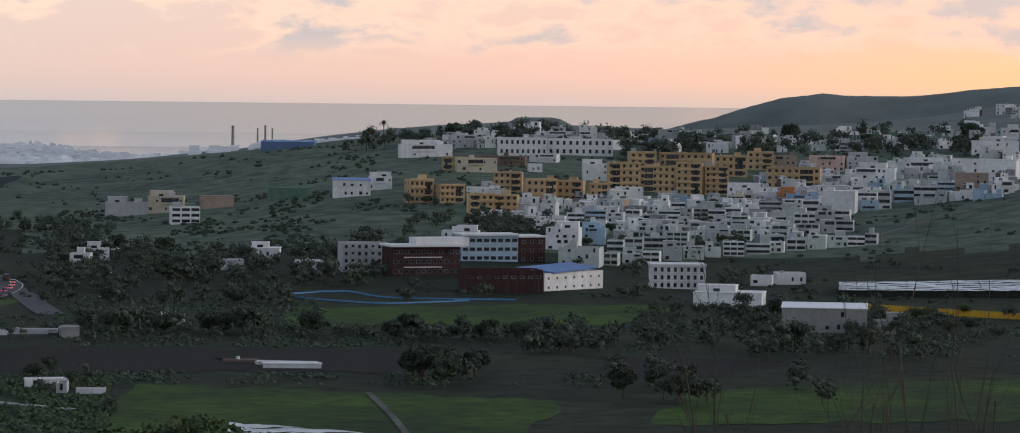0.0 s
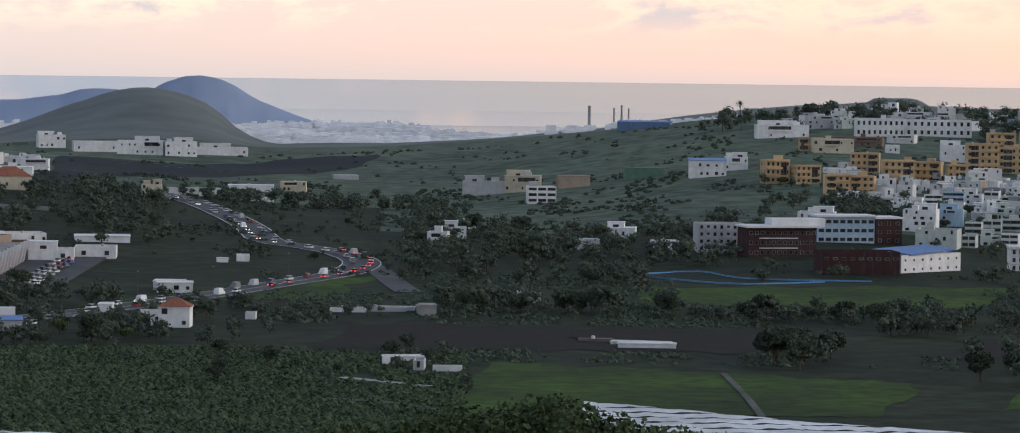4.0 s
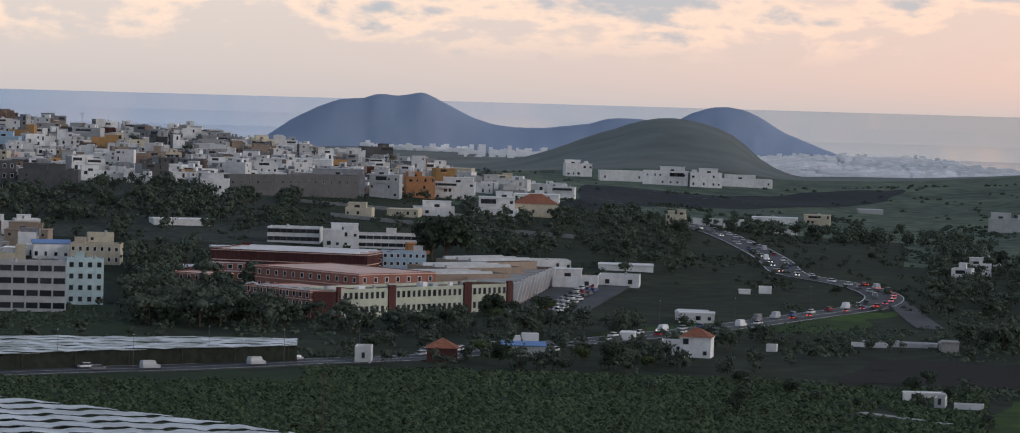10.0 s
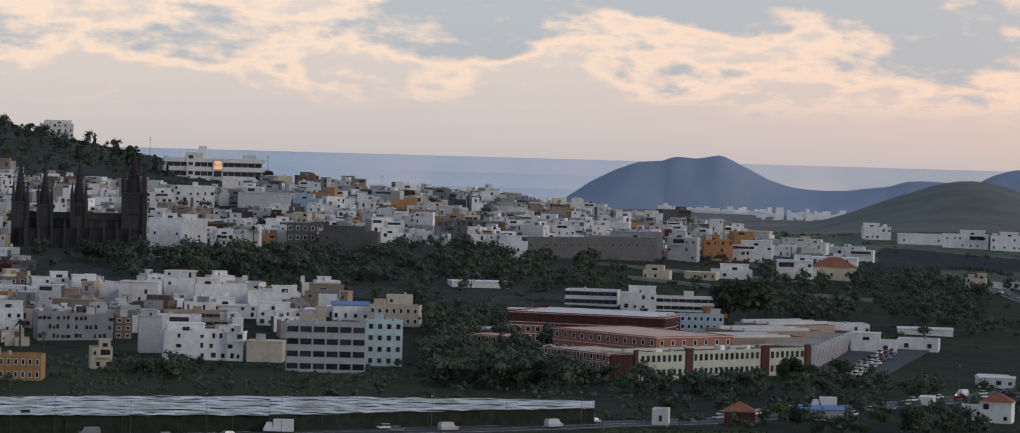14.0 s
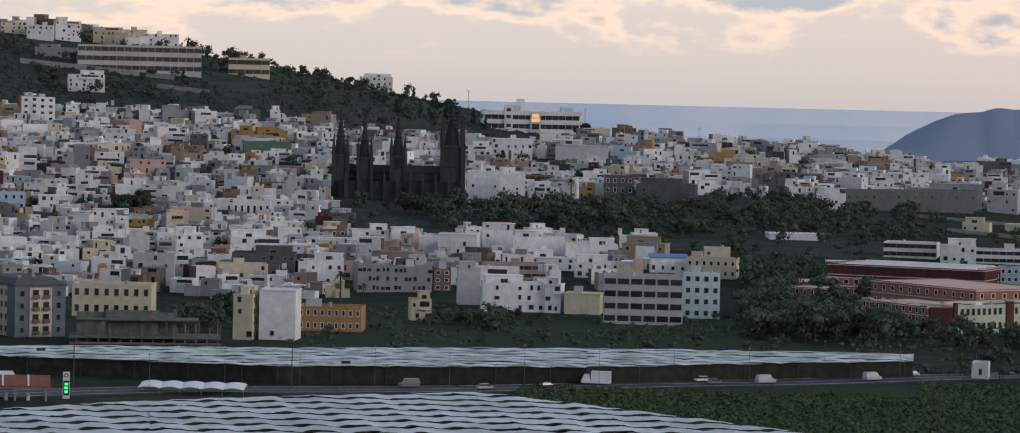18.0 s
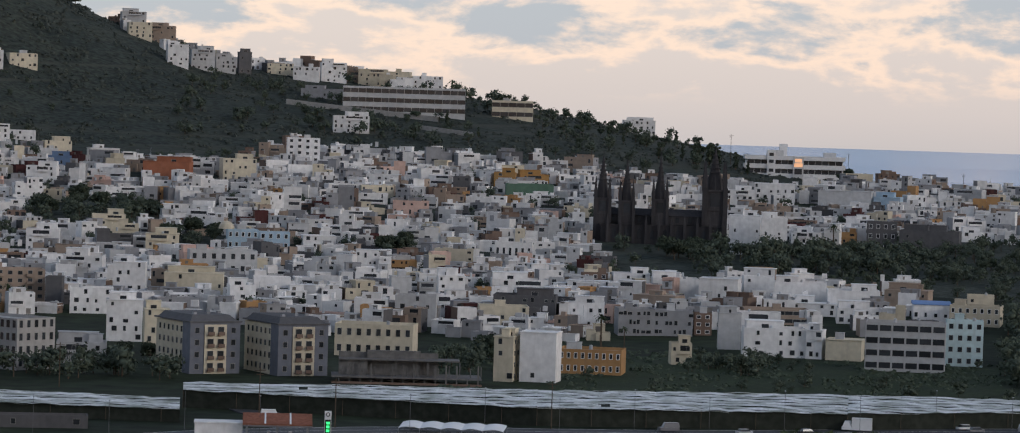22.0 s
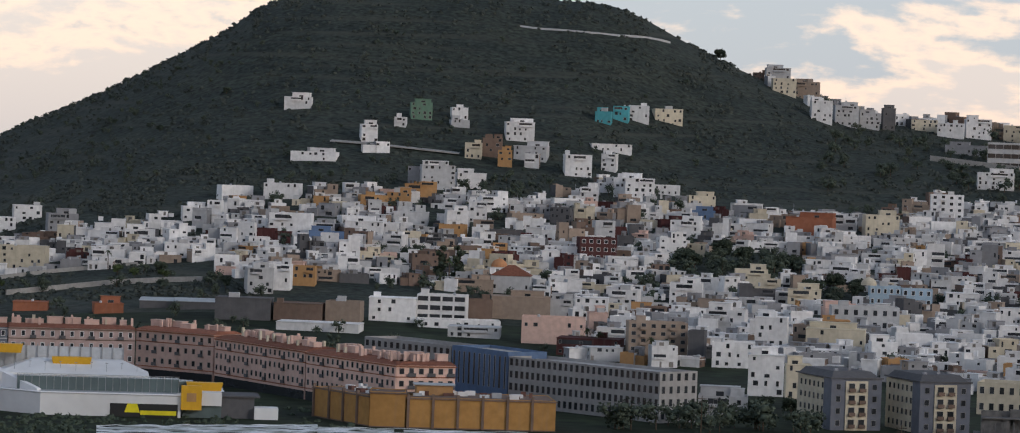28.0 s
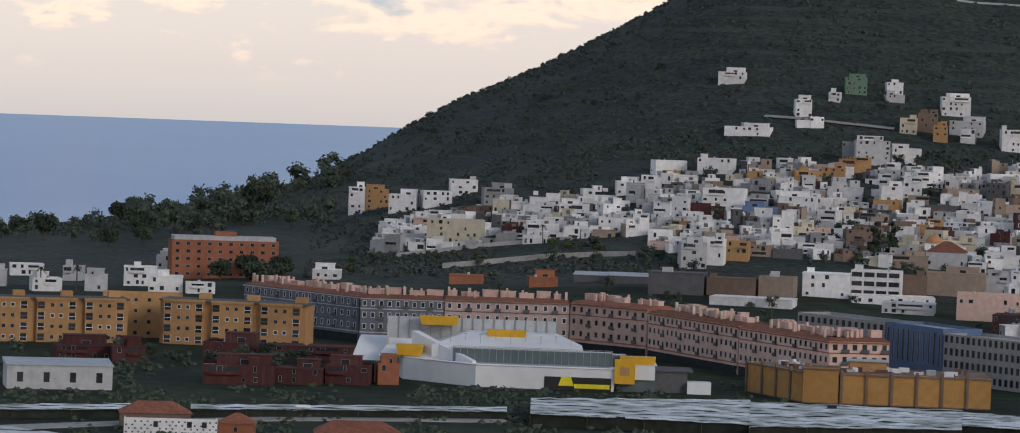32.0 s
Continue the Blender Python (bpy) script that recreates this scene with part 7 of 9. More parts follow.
house("palegrey", 26.06, 1392, 7.6, 8.0, 7.0, 2.4, 3, 2, bal=1, kind="terrace")
house("palegreen", 26.42, 1404, 8.7, 8.0, 6.5, 0.1, 3, 3, bal=1, kind="terrace")
house("palegreen", 26.74, 1418, 6.2, 8.0, 4.9, 7.4, 2, 2, kind="terrace")
house("white", 27.10, 1428, 8.9, 8.0, 7.2, 1, 3, 3, big=1, kind="terrace")
house("palegreen", 27.51, 1442, 10.1, 8.1, 5.3, 2.2, 2, 3, band=1, kind="terrace")
house("white", 27.84, 1451, 6.2, 8.0, 5.6, -4.3, 2, 2, kind="terrace")
house("palegreen", 28.16, 1463, 8.2, 8.0, 6.0, 0.9, 2, 2, big=1, kind="terrace")
house("palegreen", 28.52, 1469, 8.0, 8.0, 7.4, -4.4, 3, 2, kind="terrace")
house("palegreen", 28.86, 1477, 8.6, 8.0, 6.0, 4.5, 2, 3, bal=1, kind="terrace")
house("white", 29.18, 1479, 7.5, 8.0, 5.2, 0.3, 2, 2, band=1, kind="terrace")
house("palegrey", 29.44, 1481, 5.1, 8.0, 6.0, -6.6, 2, 2, band=1, kind="terrace")
house("palegreen", 25.09, 1413, 6.8, 8.0, 5.8, -4.8, 2, 2, band=1, kind="terrace")
house("palegreen", 25.40, 1425, 7.7, 8.0, 6.6, -2.3, 2, 2, big=1, kind="terrace")
house("palegreen", 25.75, 1442, 9.5, 8.1, 5.9, 4.3, 2, 3, band=1, kind="terrace")
house("palegreen", 26.15, 1460, 9.1, 8.0, 7.6, -5.8, 3, 3, big=1, kind="terrace")
house("palegreen", 26.47, 1477, 6.4, 8.0, 5.2, 3.8, 2, 2, kind="terrace")
house("palegrey", 26.81, 1498, 10.5, 8.4, 7.5, 2.8, 3, 3, kind="terrace")
house("palegreen", 27.23, 1519, 9.0, 8.0, 6.2, -7.5, 2, 3, big=1, kind="terrace")
house("white", 27.57, 1536, 8.3, 8.0, 7.1, 3, 3, 2, kind="terrace")
house("palegreen", 27.95, 1548, 9.8, 8.6, 6.9, -7.4, 2, 3, band=1, kind="terrace")
house("palegrey", 28.38, 1555, 9.6, 8.4, 6.3, -6.8, 2, 3, big=1, kind="terrace")
house("palegrey", 28.70, 1561, 7.0, 8.0, 7.3, 1.7, 2, 2, kind="terrace")
house("palegrey", 28.98, 1563, 8.2, 8.0, 6.4, -4.7, 2, 2, band=1, kind="terrace")
house("palegrey", 25.25, 1477, 9.1, 8.0, 5.2, 6.8, 2, 3, kind="terrace")
house("palegreen", 25.62, 1499, 7.6, 8.0, 6.7, -0.4, 2, 2, kind="terrace")
house("palegrey", 25.91, 1517, 7.2, 8.0, 6.5, -3.2, 2, 2, kind="terrace")
house("palegreen", 26.22, 1539, 6.5, 8.0, 7.5, 5.3, 3, 2, kind="terrace")
house("palegrey", 26.52, 1554, 8.2, 8.0, 6.3, -8.5, 2, 2, bal=1, kind="terrace")
house("palegrey", 26.90, 1570, 8.9, 8.0, 5.8, 4.1, 2, 3, kind="terrace")
house("palegreen", 27.22, 1583, 7.6, 8.0, 7.7, -8, 3, 2, band=1, kind="terrace")
house("white", 27.56, 1591, 9.3, 8.1, 6.2, -6.3, 2, 3, kind="terrace")
house("palegreen", 27.92, 1601, 9.2, 8.2, 5.9, 8.1, 2, 3, kind="terrace")
house("white", 28.29, 1609, 10.1, 8.5, 6.6, 3.3, 2, 3, big=1, kind="terrace")
house("palegrey", 28.65, 1617, 8.7, 8.0, 6.9, -5, 2, 3, kind="terrace")
house("white", 28.95, 1620, 6.9, 8.0, 6.6, -6.9, 2, 2, band=1, kind="terrace")
house("white", 25.40, 1565, 6.2, 8.0, 5.5, 8.5, 2, 2, big=1, kind="terrace")
house("palegreen", 25.66, 1577, 6.7, 8.0, 6.7, 3, 2, 2, big=1, kind="terrace")
house("palegreen", 25.98, 1590, 10.0, 8.6, 8.0, 5.8, 3, 3, band=1, kind="terrace")
house("palegrey", 26.29, 1605, 6.0, 8.0, 8.1, -6.5, 3, 2, kind="terrace")
house("palegrey", 26.53, 1615, 6.9, 8.0, 7.5, 2.2, 3, 2, big=1, kind="terrace")
house("white", 26.80, 1626, 8.2, 8.0, 5.7, -2.6, 2, 2, band=1, kind="terrace")
house("white", 27.09, 1638, 7.9, 8.0, 6.4, -4.8, 2, 2, band=1, kind="terrace")
house("white", 27.38, 1650, 8.0, 8.0, 6.1, -3, 2, 2, bal=1, kind="terrace")
house("palegrey", 27.70, 1668, 10.7, 8.5, 8.4, 2, 3, 3, band=1, kind="terrace")
house("white", 28.09, 1682, 10.1, 8.1, 8.5, -2.7, 3, 3, kind="terrace")
house("white", 28.40, 1688, 8.2, 8.0, 7.5, -2.1, 2, 2, band=1, kind="terrace")
house("white", 25.86, 1638, 7.4, 8.0, 7.9, -6.5, 3, 2, bal=1, kind="terrace")
house("white", 26.13, 1655, 6.9, 8.0, 6.1, 6, 2, 2, band=1, kind="terrace")
house("white", 26.44, 1681, 8.5, 8.0, 6.8, 2.7, 2, 2, kind="terrace")
house("palegrey", 26.79, 1708, 9.2, 8.0, 7.0, 5.5, 2, 3, kind="terrace")
house("cream", 27.12, 1721, 8.0, 8.0, 7.7, -1.2, 2, 2, band=1, kind="terrace")
house("cream", 27.38, 1733, 6.9, 8.0, 7.4, 6.3, 2, 2, band=1, kind="terrace")
house("white", 27.66, 1738, 7.4, 8.0, 8.1, 0.3, 2, 2, kind="terrace")
house("white", 27.97, 1745, 9.8, 8.0, 6.8, 1.7, 2, 3, big=1, kind="terrace")
house("palegrey", 28.28, 1747, 8.8, 8.0, 6.8, 1.3, 2, 3, band=1, kind="terrace")
house("white", 24.39, 1535, 7.5, 8.0, 7.7, 4.3, 3, 2, band=1, kind="terrace")
house("lightblue", 24.74, 1560, 9.4, 8.0, 7.9, -1.9, 3, 3, band=1, kind="terrace")
house("white", 25.08, 1579, 8.2, 8.0, 5.8, -7.3, 2, 2, kind="terrace")
house("white", 25.39, 1595, 6.9, 8.0, 6.5, -8.4, 2, 2, big=1, kind="terrace")
house("white", 29.36, 1703, 9.5, 8.2, 8.9, -5.4, 3, 3, band=1, kind="terrace")
house("palegrey", 29.65, 1711, 6.2, 8.0, 8.0, -8.3, 2, 2, band=1, kind="terrace")
house("lightblue", 29.95, 1717, 10.0, 8.8, 7.7, 7, 2, 3, band=1, kind="terrace")
house("white", 30.33, 1724, 11.7, 9.4, 7.7, -0.3, 2, 3, band=1, kind="terrace")
house("lightblue", 30.65, 1732, 7.8, 8.0, 8.4, 4.7, 3, 2, band=1, kind="terrace")

# ---- the dense town between the landmarks ----
def hidden_green(az, r):
    """Gardens, squares and terraces that stay free of houses."""
    for a, q, da, dq in ((-13.9, 1535, 1.1, 60), (-1.9, 1450, 1.6, 90), (-3.4, 1460, 0.7, 45), (-8.6, 1450, 0.35, 25), (-4.1, 1525, 1.7, 40), (3.0, 1450, 3, 130), (-12.1, 1453, 0.5, 30), (-24.8, 1440, 2.2, 40)):
        if ((az - a) / da) ** 2 + ((r - q) / dq) ** 2 < 1:
            return True
    return False


def clear_of(az, r, w, d):
    for s in SITES:
        if abs(r - s[1]) < (d + s[3]) * 0.5 + 1.0 and abs(az - s[0]) * 0.01745 * r < (w + s[2]) * 0.46:
            return False
    return True


def quarter(az0, az1, r0, r1, step, colours, low, high, seed, skip=0.1, label="tightly packed white and grey flat-roofed town houses", near=1400):
    rng = random.Random(seed)
    s = Moved()
    r = r0
    while r < r1:
        az = az0 + rng.uniform(0, 0.3)
        while az < az1:
            w, d = rng.uniform(7, 17), rng.uniform(6, 10)
            rr = r + rng.uniform(-5, 5)
            h = rng.uniform(low, high) if rng.random() > 0.13 else rng.uniform(high, high + 3.5)
            if rng.random() > skip and not hidden_green(az, rr) and clear_of(az, rr, w, d):
                tint = rng.choice(colours)
                if rr < near:
                    one = Moved()
                    small_house(one, az, rr, w, d, h, rng.uniform(-24, 24), tint, rng)
                    tagged(new("town_house", one.mesh("town_house", JOINED_MATS)), "%s flat-roofed town house with stepped roof terraces" % COLOUR_WORD[tint], "house", "town houses")
                else:
                    small_house(s, az, rr, w, d, h, rng.uniform(-24, 24), tint, rng)
                EXTRA.append((az, rr, w, d))
            az += math.degrees((w + rng.uniform(0.1, 2.0)) / rr)
        r += step * rng.uniform(0.9, 1.2)
    if s.f:
        tagged(new("town_houses", s.mesh("town_houses", JOINED_MATS)), label, "houses", kind="stuff")


EXTRA = []
SITES.extend([(-11.9, 955, 26, 30), (-10.4, 955, 26, 30), (-8.35, 935, 46, 24)])
MIX = ["white"] * 23 + ["palegrey"] * 5 + ["cream"] * 3 + ["grey"] * 4 + ["darkgrey"] * 2 + ["sandstone"] * 3 + ["ochre", "brown", "brown", "red", "pink"]
PALE = ["white"] * 13 + ["palegrey"] * 2 + ["palegreen"] * 3 + ["lightblue"]
long_block("storage_hall", "long grey unrendered hall with a row of small windows", "hall", (3.45, 1560), (5.68, 1600), 12, 11, "darkgrey", 2, 16, win=(1.0, 0.9), first=1, flank=False, group="town blocks")
house("brown", -31.0, 771, 16.0, 8.0, 3.4, 3, 1, 2, roof="tile")
house("rust", -29.6, 760, 8.0, 7.0, 2.6, -4, 1, 1, roof="tile")
house("orange", -27.55, 750, 19.0, 8.0, 2.2, 2, 1, 3, roof="tile")
house("palegrey", -32.67, 866, 27.0, 14.0, 6.2, 5, 1, 4, roof="sheet", kind="warehouse")
house("cream", -16.53, 790, 10.6, 6.0, 3.0, 3, 1, 3, roof="white")
house("darkgrey", -14.6, 786, 22.0, 6.0, 3.0, 1, 1, 3)
house("palegrey", 8.57, 924, 11.9, 5.0, 3.0, 4, 1, 3, roof="blue")
SPORT = "blocks by the sports ground"
m = long_block("apartment_building", "dark maroon block under a projecting white roof slab", "apartment building", (21.28, 1254), (22.44, 1262), 14, 11, "maroon", 3, 12, win=(1.3, 1.2), slab=1.2, group=SPORT, flank=False)
for k in (3.2, 6.9):
    part("white_ledge", Shape().box(-11, 4, -.5, .1, 0, .35), [M_FRAME_W], m, "white ledge", (2, -7, k))
part("upper_hall", Shape().box(-9, 12, -3, 6, 11, 14.2), [M_FRAME_W], m, "white set-back hall", (6, 0, 0))
long_block("apartment_building", "blue-grey three-storey block with pale window bands", "apartment building", (22.46, 1330), (23.42, 1336), 14, 10.5, "lightblue", 3, 8, win=(1.9, 1.3), slab=.5, group=SPORT, flank=False)
long_block("apartment_building", "dark maroon end of the blue-grey block", "apartment building", (23.44, 1336), (23.88, 1340), 14, 10.2, "maroon", 3, 3, win=(1.2, 1.2), slab=.5, group=SPORT, flank=False)
m = long_block("sports_hall", "long dark maroon sports hall with a shallow roof", "hall", (22.55, 1186), (23.86, 1192), 15, 8.2, "maroon", 2, 9, win=(1.6, .8), first=1, group=SPORT, flank=False)
m = long_block("sports_hall", "white hall with a sweeping blue sheet roof", "hall", (23.88, 1200), (24.88, 1226), 13, 6.6, "white", 2, 7, win=(.8, .8), group=SPORT, flank=False)
part("blue_roof", Shape().add([(-12.5, -7.4, 6.4), (12.5, -7.4, 7.6), (12.5, 6.6, 8.6), (-17, 6.6, 7.8), (-12.5, -7.4, 6.9), (12.5, -7.4, 8.1), (12.5, 6.6, 9.1), (-17, 6.6, 8.3)], ((0, 1, 5, 4), (1, 2, 6, 5), (2, 3, 7, 6), (3, 0, 4, 7), (4, 5, 6, 7), (3, 2, 1, 0))), [ROOF["blue"]], m, "sweeping blue sheet roof")
long_block("school_building", "pale cream three-storey villa with pilasters", "house", (25.72, 1238), (26.62, 1240), 14, 8.6, "white", 3, 8, win=(1.0, 1.6), trim="palegrey", piers=tuple((i / 8, .6) for i in range(9)), pier_wall="white", slab=.5, group=SPORT, flank=False)
GROUP[0] = "old town"
quarter(-27.2, -22.5, 1500, 1640, 14, MIX, 3.2, 6.2, 21, 0.08)
quarter(-22.5, -16.5, 1440, 1690, 14, MIX, 3.2, 6.2, 22, 0.10)
quarter(-20.3, -15.6, 1700, 1850, 26, MIX, 3.5, 6.5, 23, 0.8)
quarter(-16.5, -11.0, 1180, 1735, 14.5, MIX, 3.0, 6.4, 24, 0.10)
quarter(-11.0, -5.0, 1130, 1820, 14.5, MIX, 3.0, 6.4, 25, 0.10)
quarter(-5.0, -1.0, 1570, 1830, 15, MIX, 3.0, 6.2, 26, 0.15)
quarter(-6.0, 0.4, 1190, 1340, 17, MIX, 4, 7.5, 27, 0.15)
quarter(-1.0, 3.4, 1590, 1890, 14, MIX, 3.2, 6.2, 28, 0.10)
quarter(3.4, 6.6, 1620, 1880, 14, MIX, 3.2, 6.2, 29, 0.08)
quarter(6.6, 9.2, 1720, 1800, 24, MIX, 3.5, 6, 30, 0.45)
quarter(-13.6, -8.6, 2130, 2230, 24, MIX, 4, 8, 31, 0.35)
HILL = "pale terraced houses stepping up the hillside"
quarter(22.8, 28.2, 1500, 1720, 17, PALE, 3.0, 5.0, 32, 0.25, HILL)
quarter(27.4, 31.9, 1660, 1950, 18, PALE, 3.0, 5.5, 33, 0.4, HILL)
quarter(21.8, 31.9, 2080, 2230, 34, PALE, 4, 8, 34, 0.55, HILL)
quarter(30.6, 33.5, 2900, 3150, 60, PALE, 3, 6, 35, 0.7, HILL)
SITES.extend(EXTRA)

# ---- landmarks ----
church_root, add_tower = church(-3.95, 1528, 3, 1.0)
add_tower(-32.3, -5, 3.3, 20, 40)
add_tower(-21.4, -5, 3.1, 19, 38)
add_tower(-6.3, -6, 3.2, 20, 40)
add_tower(18.5, -3, 4.7, 25, 44)
SITES.append((-4.15, 1500, 70, 50))
bay_apartments(-11.72, 958, 24, "grey and cream apartment block with dark slate roof")
bay_apartments(-10.22, 958, 24, "grey and cream apartment block with dark slate roof")
concrete_ruin(-8.35, 942, 2)
dome("cream_dome", "small cream dome on the market hall roof", -11.55, 1440, 9.5, 3.4, WALL["cream"])
dome("orange_dome", "orange brick dome above the rooftops", -17.85, 1490, 5.0, 3.6, WALL["orange"])
long_clinic(-1.92, 1968, 58, 12.4)
shopping_centre(-25.03, 914, 0)

# ---- greenhouses ----
GH = "netting-roofed greenhouse with rows of pale sheets"
greenhouse(-12.6, -8.3, 598, 694, 600, 733, 4.5, 12, 0.20, GH, 1)
greenhouse(-8.3, -2.75, 600, 733, 602, 766, 4.5, 12, 0.20, GH, 2)
greenhouse(-2.75, 3.6, 602, 766, 612, 686, 4.5, 12, 0.20, GH, 3)
greenhouse(3.6, 4.6, 612, 686, 612, 672, 4.5, 12, 0.20, GH, 16)
greenhouse(4.6, 5.4, 655, 672, 653, 656, 4.5, 9.0, 0.10, GH, 18, stroke=0.10)
OLD = "old greenhouse roofed with patched white plastic netting"
greenhouse(-12.2, -6.15, 846, 872, 822, 878, 4.5, 8.0, 0.04, OLD, 4, ragged=1.0)
greenhouse(-6.15, -0.85, 822, 878, 838, 898, 4.5, 8.0, 0.04, OLD, 5, ragged=1.0)
greenhouse(-0.85, 4.7, 838, 898, 886, 912, 4.5, 8.0, 0.04, OLD, 6, ragged=1.0)
greenhouse(-17.25, -12.25, 822, 862, 806, 838, 3.2, 8.0, 0.04, OLD, 7, ragged=1.0)
greenhouse(-24.6, -20.85, 806, 850, 800, 872, 3.0, 8.0, 0.04, OLD, 8, ragged=1.0)
greenhouse(-20.85, -17.25, 796, 866, 812, 868, 3.0, 8.0, 0.04, OLD, 9, ragged=1.0)
greenhouse(-34.4, -30.6, 782, 796, 796, 812, 2.2, 7.0, 0.08, OLD, 10, ragged=0.8)
greenhouse(-30.4, -25.0, 798, 812, 818, 832, 2.2, 7.0, 0.08, OLD, 11, ragged=0.8)
greenhouse(-34.6, -31.6, 640, 746, 640, 700, 4.0, 9.0, 0.10, GH, 12, stroke=0.10)
greenhouse(4.6, 8.6, 556, 654, 550, 642, 4.2, 9.0, 0.10, GH, 13, stroke=0.10)
greenhouse(8.6, 13.6, 550, 642, 540, 618, 4.2, 9.0, 0.10, GH, 14, stroke=0.10)
greenhouse(18.5, 22.3, 640, 706, 622, 673, 4.2, 9.0, 0.10, GH, 15, stroke=0.10)
greenhouse(22.3, 28.6, 622, 673, 590, 643, 4.2, 9.0, 0.10, GH, 17, stroke=0.10)
greenhouse(28.9, 32.6, 1215, 1262, 1208, 1250, 2.4, 8.0, 0.05, "long pale plastic tunnel greenhouse on the slope", 16)

# ---- fields ----
M_FALLOW = material("fallow_field", (0.016, 0.021, 0.027), 0.95, 0.4, 0.2, second=(0.024, 0.028, 0.032))
field("field", "bright green pasture with rough grass", M_FIELD, 16.6, 23.9, 715, 838, 722, 800)
field("field", "bright green pasture with rough grass", M_FIELD, 26.2, 33.5, 745, 835, 780, 905)
field("field", "ploughed brown field beside the banana plots", M_SOIL, 14.2, 21.9, 872, 955, 876, 945)
field("field", "ploughed brown field beside the banana plots", M_SOIL, 24.9, 27.6, 868, 935, 876, 928)
field("field", "green meadow below the sports ground", M_FIELD, 19.4, 25.6, 1048, 1118, 1052, 1150)
field("field", "dull green meadow beside the bypass bend", M_FIELD, 10.0, 14.6, 1010, 1040, 1060, 1170)
field("field", "dark grey-blue fallow field below the white houses", M_FALLOW, 9.4, 14.6, 1660, 1930, 1930, 2190)
field("field", "dense dark green banana plantation", M_CROP, 4.8, 12.6, 660, 866, 632, 872)
field("field", "green plots along the bypass road", M_CROP, -1.8, 4.8, 700, 826, 660, 866)
field("field", "weedy green verge above the greenhouse", M_CROP, -6.0, 1.8, 925, 1085, 960, 1090)

# ---- roads ----
M_TRACK = material("worn_track", (0.12, 0.12, 0.11), 0.95, 0.3, 0.6, second=(0.06, 0.065, 0.05))
MAIN = [(-20.5, 770), (-14.7, 752), (-11.5, 780), (-8.2, 800), (-6.0, 805), (-2.7, 818), (0.3, 842), (2.9, 862), (4.8, 885), (7.0, 911), (8.2, 948), (9.8, 985), (11.1, 1026), (12.1, 1066), (13.3, 1122), (14.4, 1176),
        (14.68, 1232), (14.2, 1280), (13.6, 1302), (13.05, 1325), (12.8, 1390), (12.4, 1460), (12.0, 1520), (11.2, 1620)]
main_path = solid_strip("road", MAIN, 7.5, 0.35, M_ASPHALT, "grey asphalt bypass road crossing the valley", "road")
for sh in (-7.0, 7.0, 0.15):
    solid_strip("road_marking", MAIN, 0.14, 0.37, M_PAINT, "thin white painted road line", "road marking", shift=sh, thick=0.01)
solid_strip("road", [(14.66, 1240), (15.0, 1185), (15.3, 1120), (15.5, 1085)], 4.5, 0.3, M_ASPHALT, "side road leaving the bend of the bypass", "road")
solid_strip("road", [(-11.4, 860), (-10.8, 830), (-10.3, 796)], 5.0, 0.3, M_ASPHALT, "access road beside the filling station", "road")
solid_strip("road", [(-33.9, 760), (-29, 800), (-25, 815)], 4.0, 0.3, M_CONCRETE, "pale concrete lane between the plots", "road")
solid_strip("road", [(13.9, 742), (15.6, 730), (16.9, 690)], 1.6, 0.4, M_TRACK, "pale concrete farm track", "road")
solid_strip("road", [(14.38, 790), (15.0, 782), (15.89, 770)], 1.5, 0.5, M_CONCRETE, "pale concrete irrigation lane", "road")
solid_strip("road", [(20.9, 815), (21.3, 760), (21.7, 700)], 0.8, 0.4, M_TRACK, "pale concrete farm track", "road")
solid_strip("car_park", [(8.9, 1110), (9.35, 1170), (9.75, 1225)], 13, 0.5, M_ASPHALT, "asphalt car park beside the apartments", "car park")
solid_strip("road", [(-20.8, 1826), (-19.8, 1820), (-18.6, 1818)], 2.4, 0.9, M_CONCRETE, "pale lane cut into the hillside", "road")
solid_strip("hillside_wall", [(-17.64, 2082), (-16.86, 2082), (-15.97, 2088), (-15.08, 2134)], 0.4, 0.9, WALL["palegrey"], "thin white retaining wall high on the mountain", "wall", thick=1.6)
solid_strip("hillside_wall", [(-10.6, 1998), (-9.2, 1985), (-8.0, 1975)], 0.4, 3.0, M_CONCRETE, "grey concrete retaining wall below the seminary", "wall", thick=4)
solid_strip("hillside_wall", [(-8.3, 1930), (-7.4, 1915)], 0.4, 2.6, M_CONCRETE, "grey concrete retaining wall on the slope", "wall", thick=4)
solid_strip("hillside_wall", [(-26.2, 1420), (-24.4, 1440), (-22.9, 1436)], 0.4, 2.2, M_CONCRETE, "old stone terrace wall above the apartments", "wall", thick=3)
solid_strip("hillside_wall", [(-27.0, 1480), (-25.4, 1500), (-24.0, 1502)], 0.4, 1.8, M_CONCRETE, "old stone terrace wall above the apartments", "wall", thick=3)
solid_strip("hillside_wall", [(5.2, 1470), (7.0, 1450), (9.4, 1430)], 0.4, 1.6, M_CONCRETE, "long grey terrace wall below the town", "wall", thick=3)
solid_strip("hillside_wall", [(4.6, 1540), (6.8, 1520), (8.4, 1512)], 0.4, 1.4, M_CONCRETE, "long grey terrace wall below the town", "wall", thick=3)
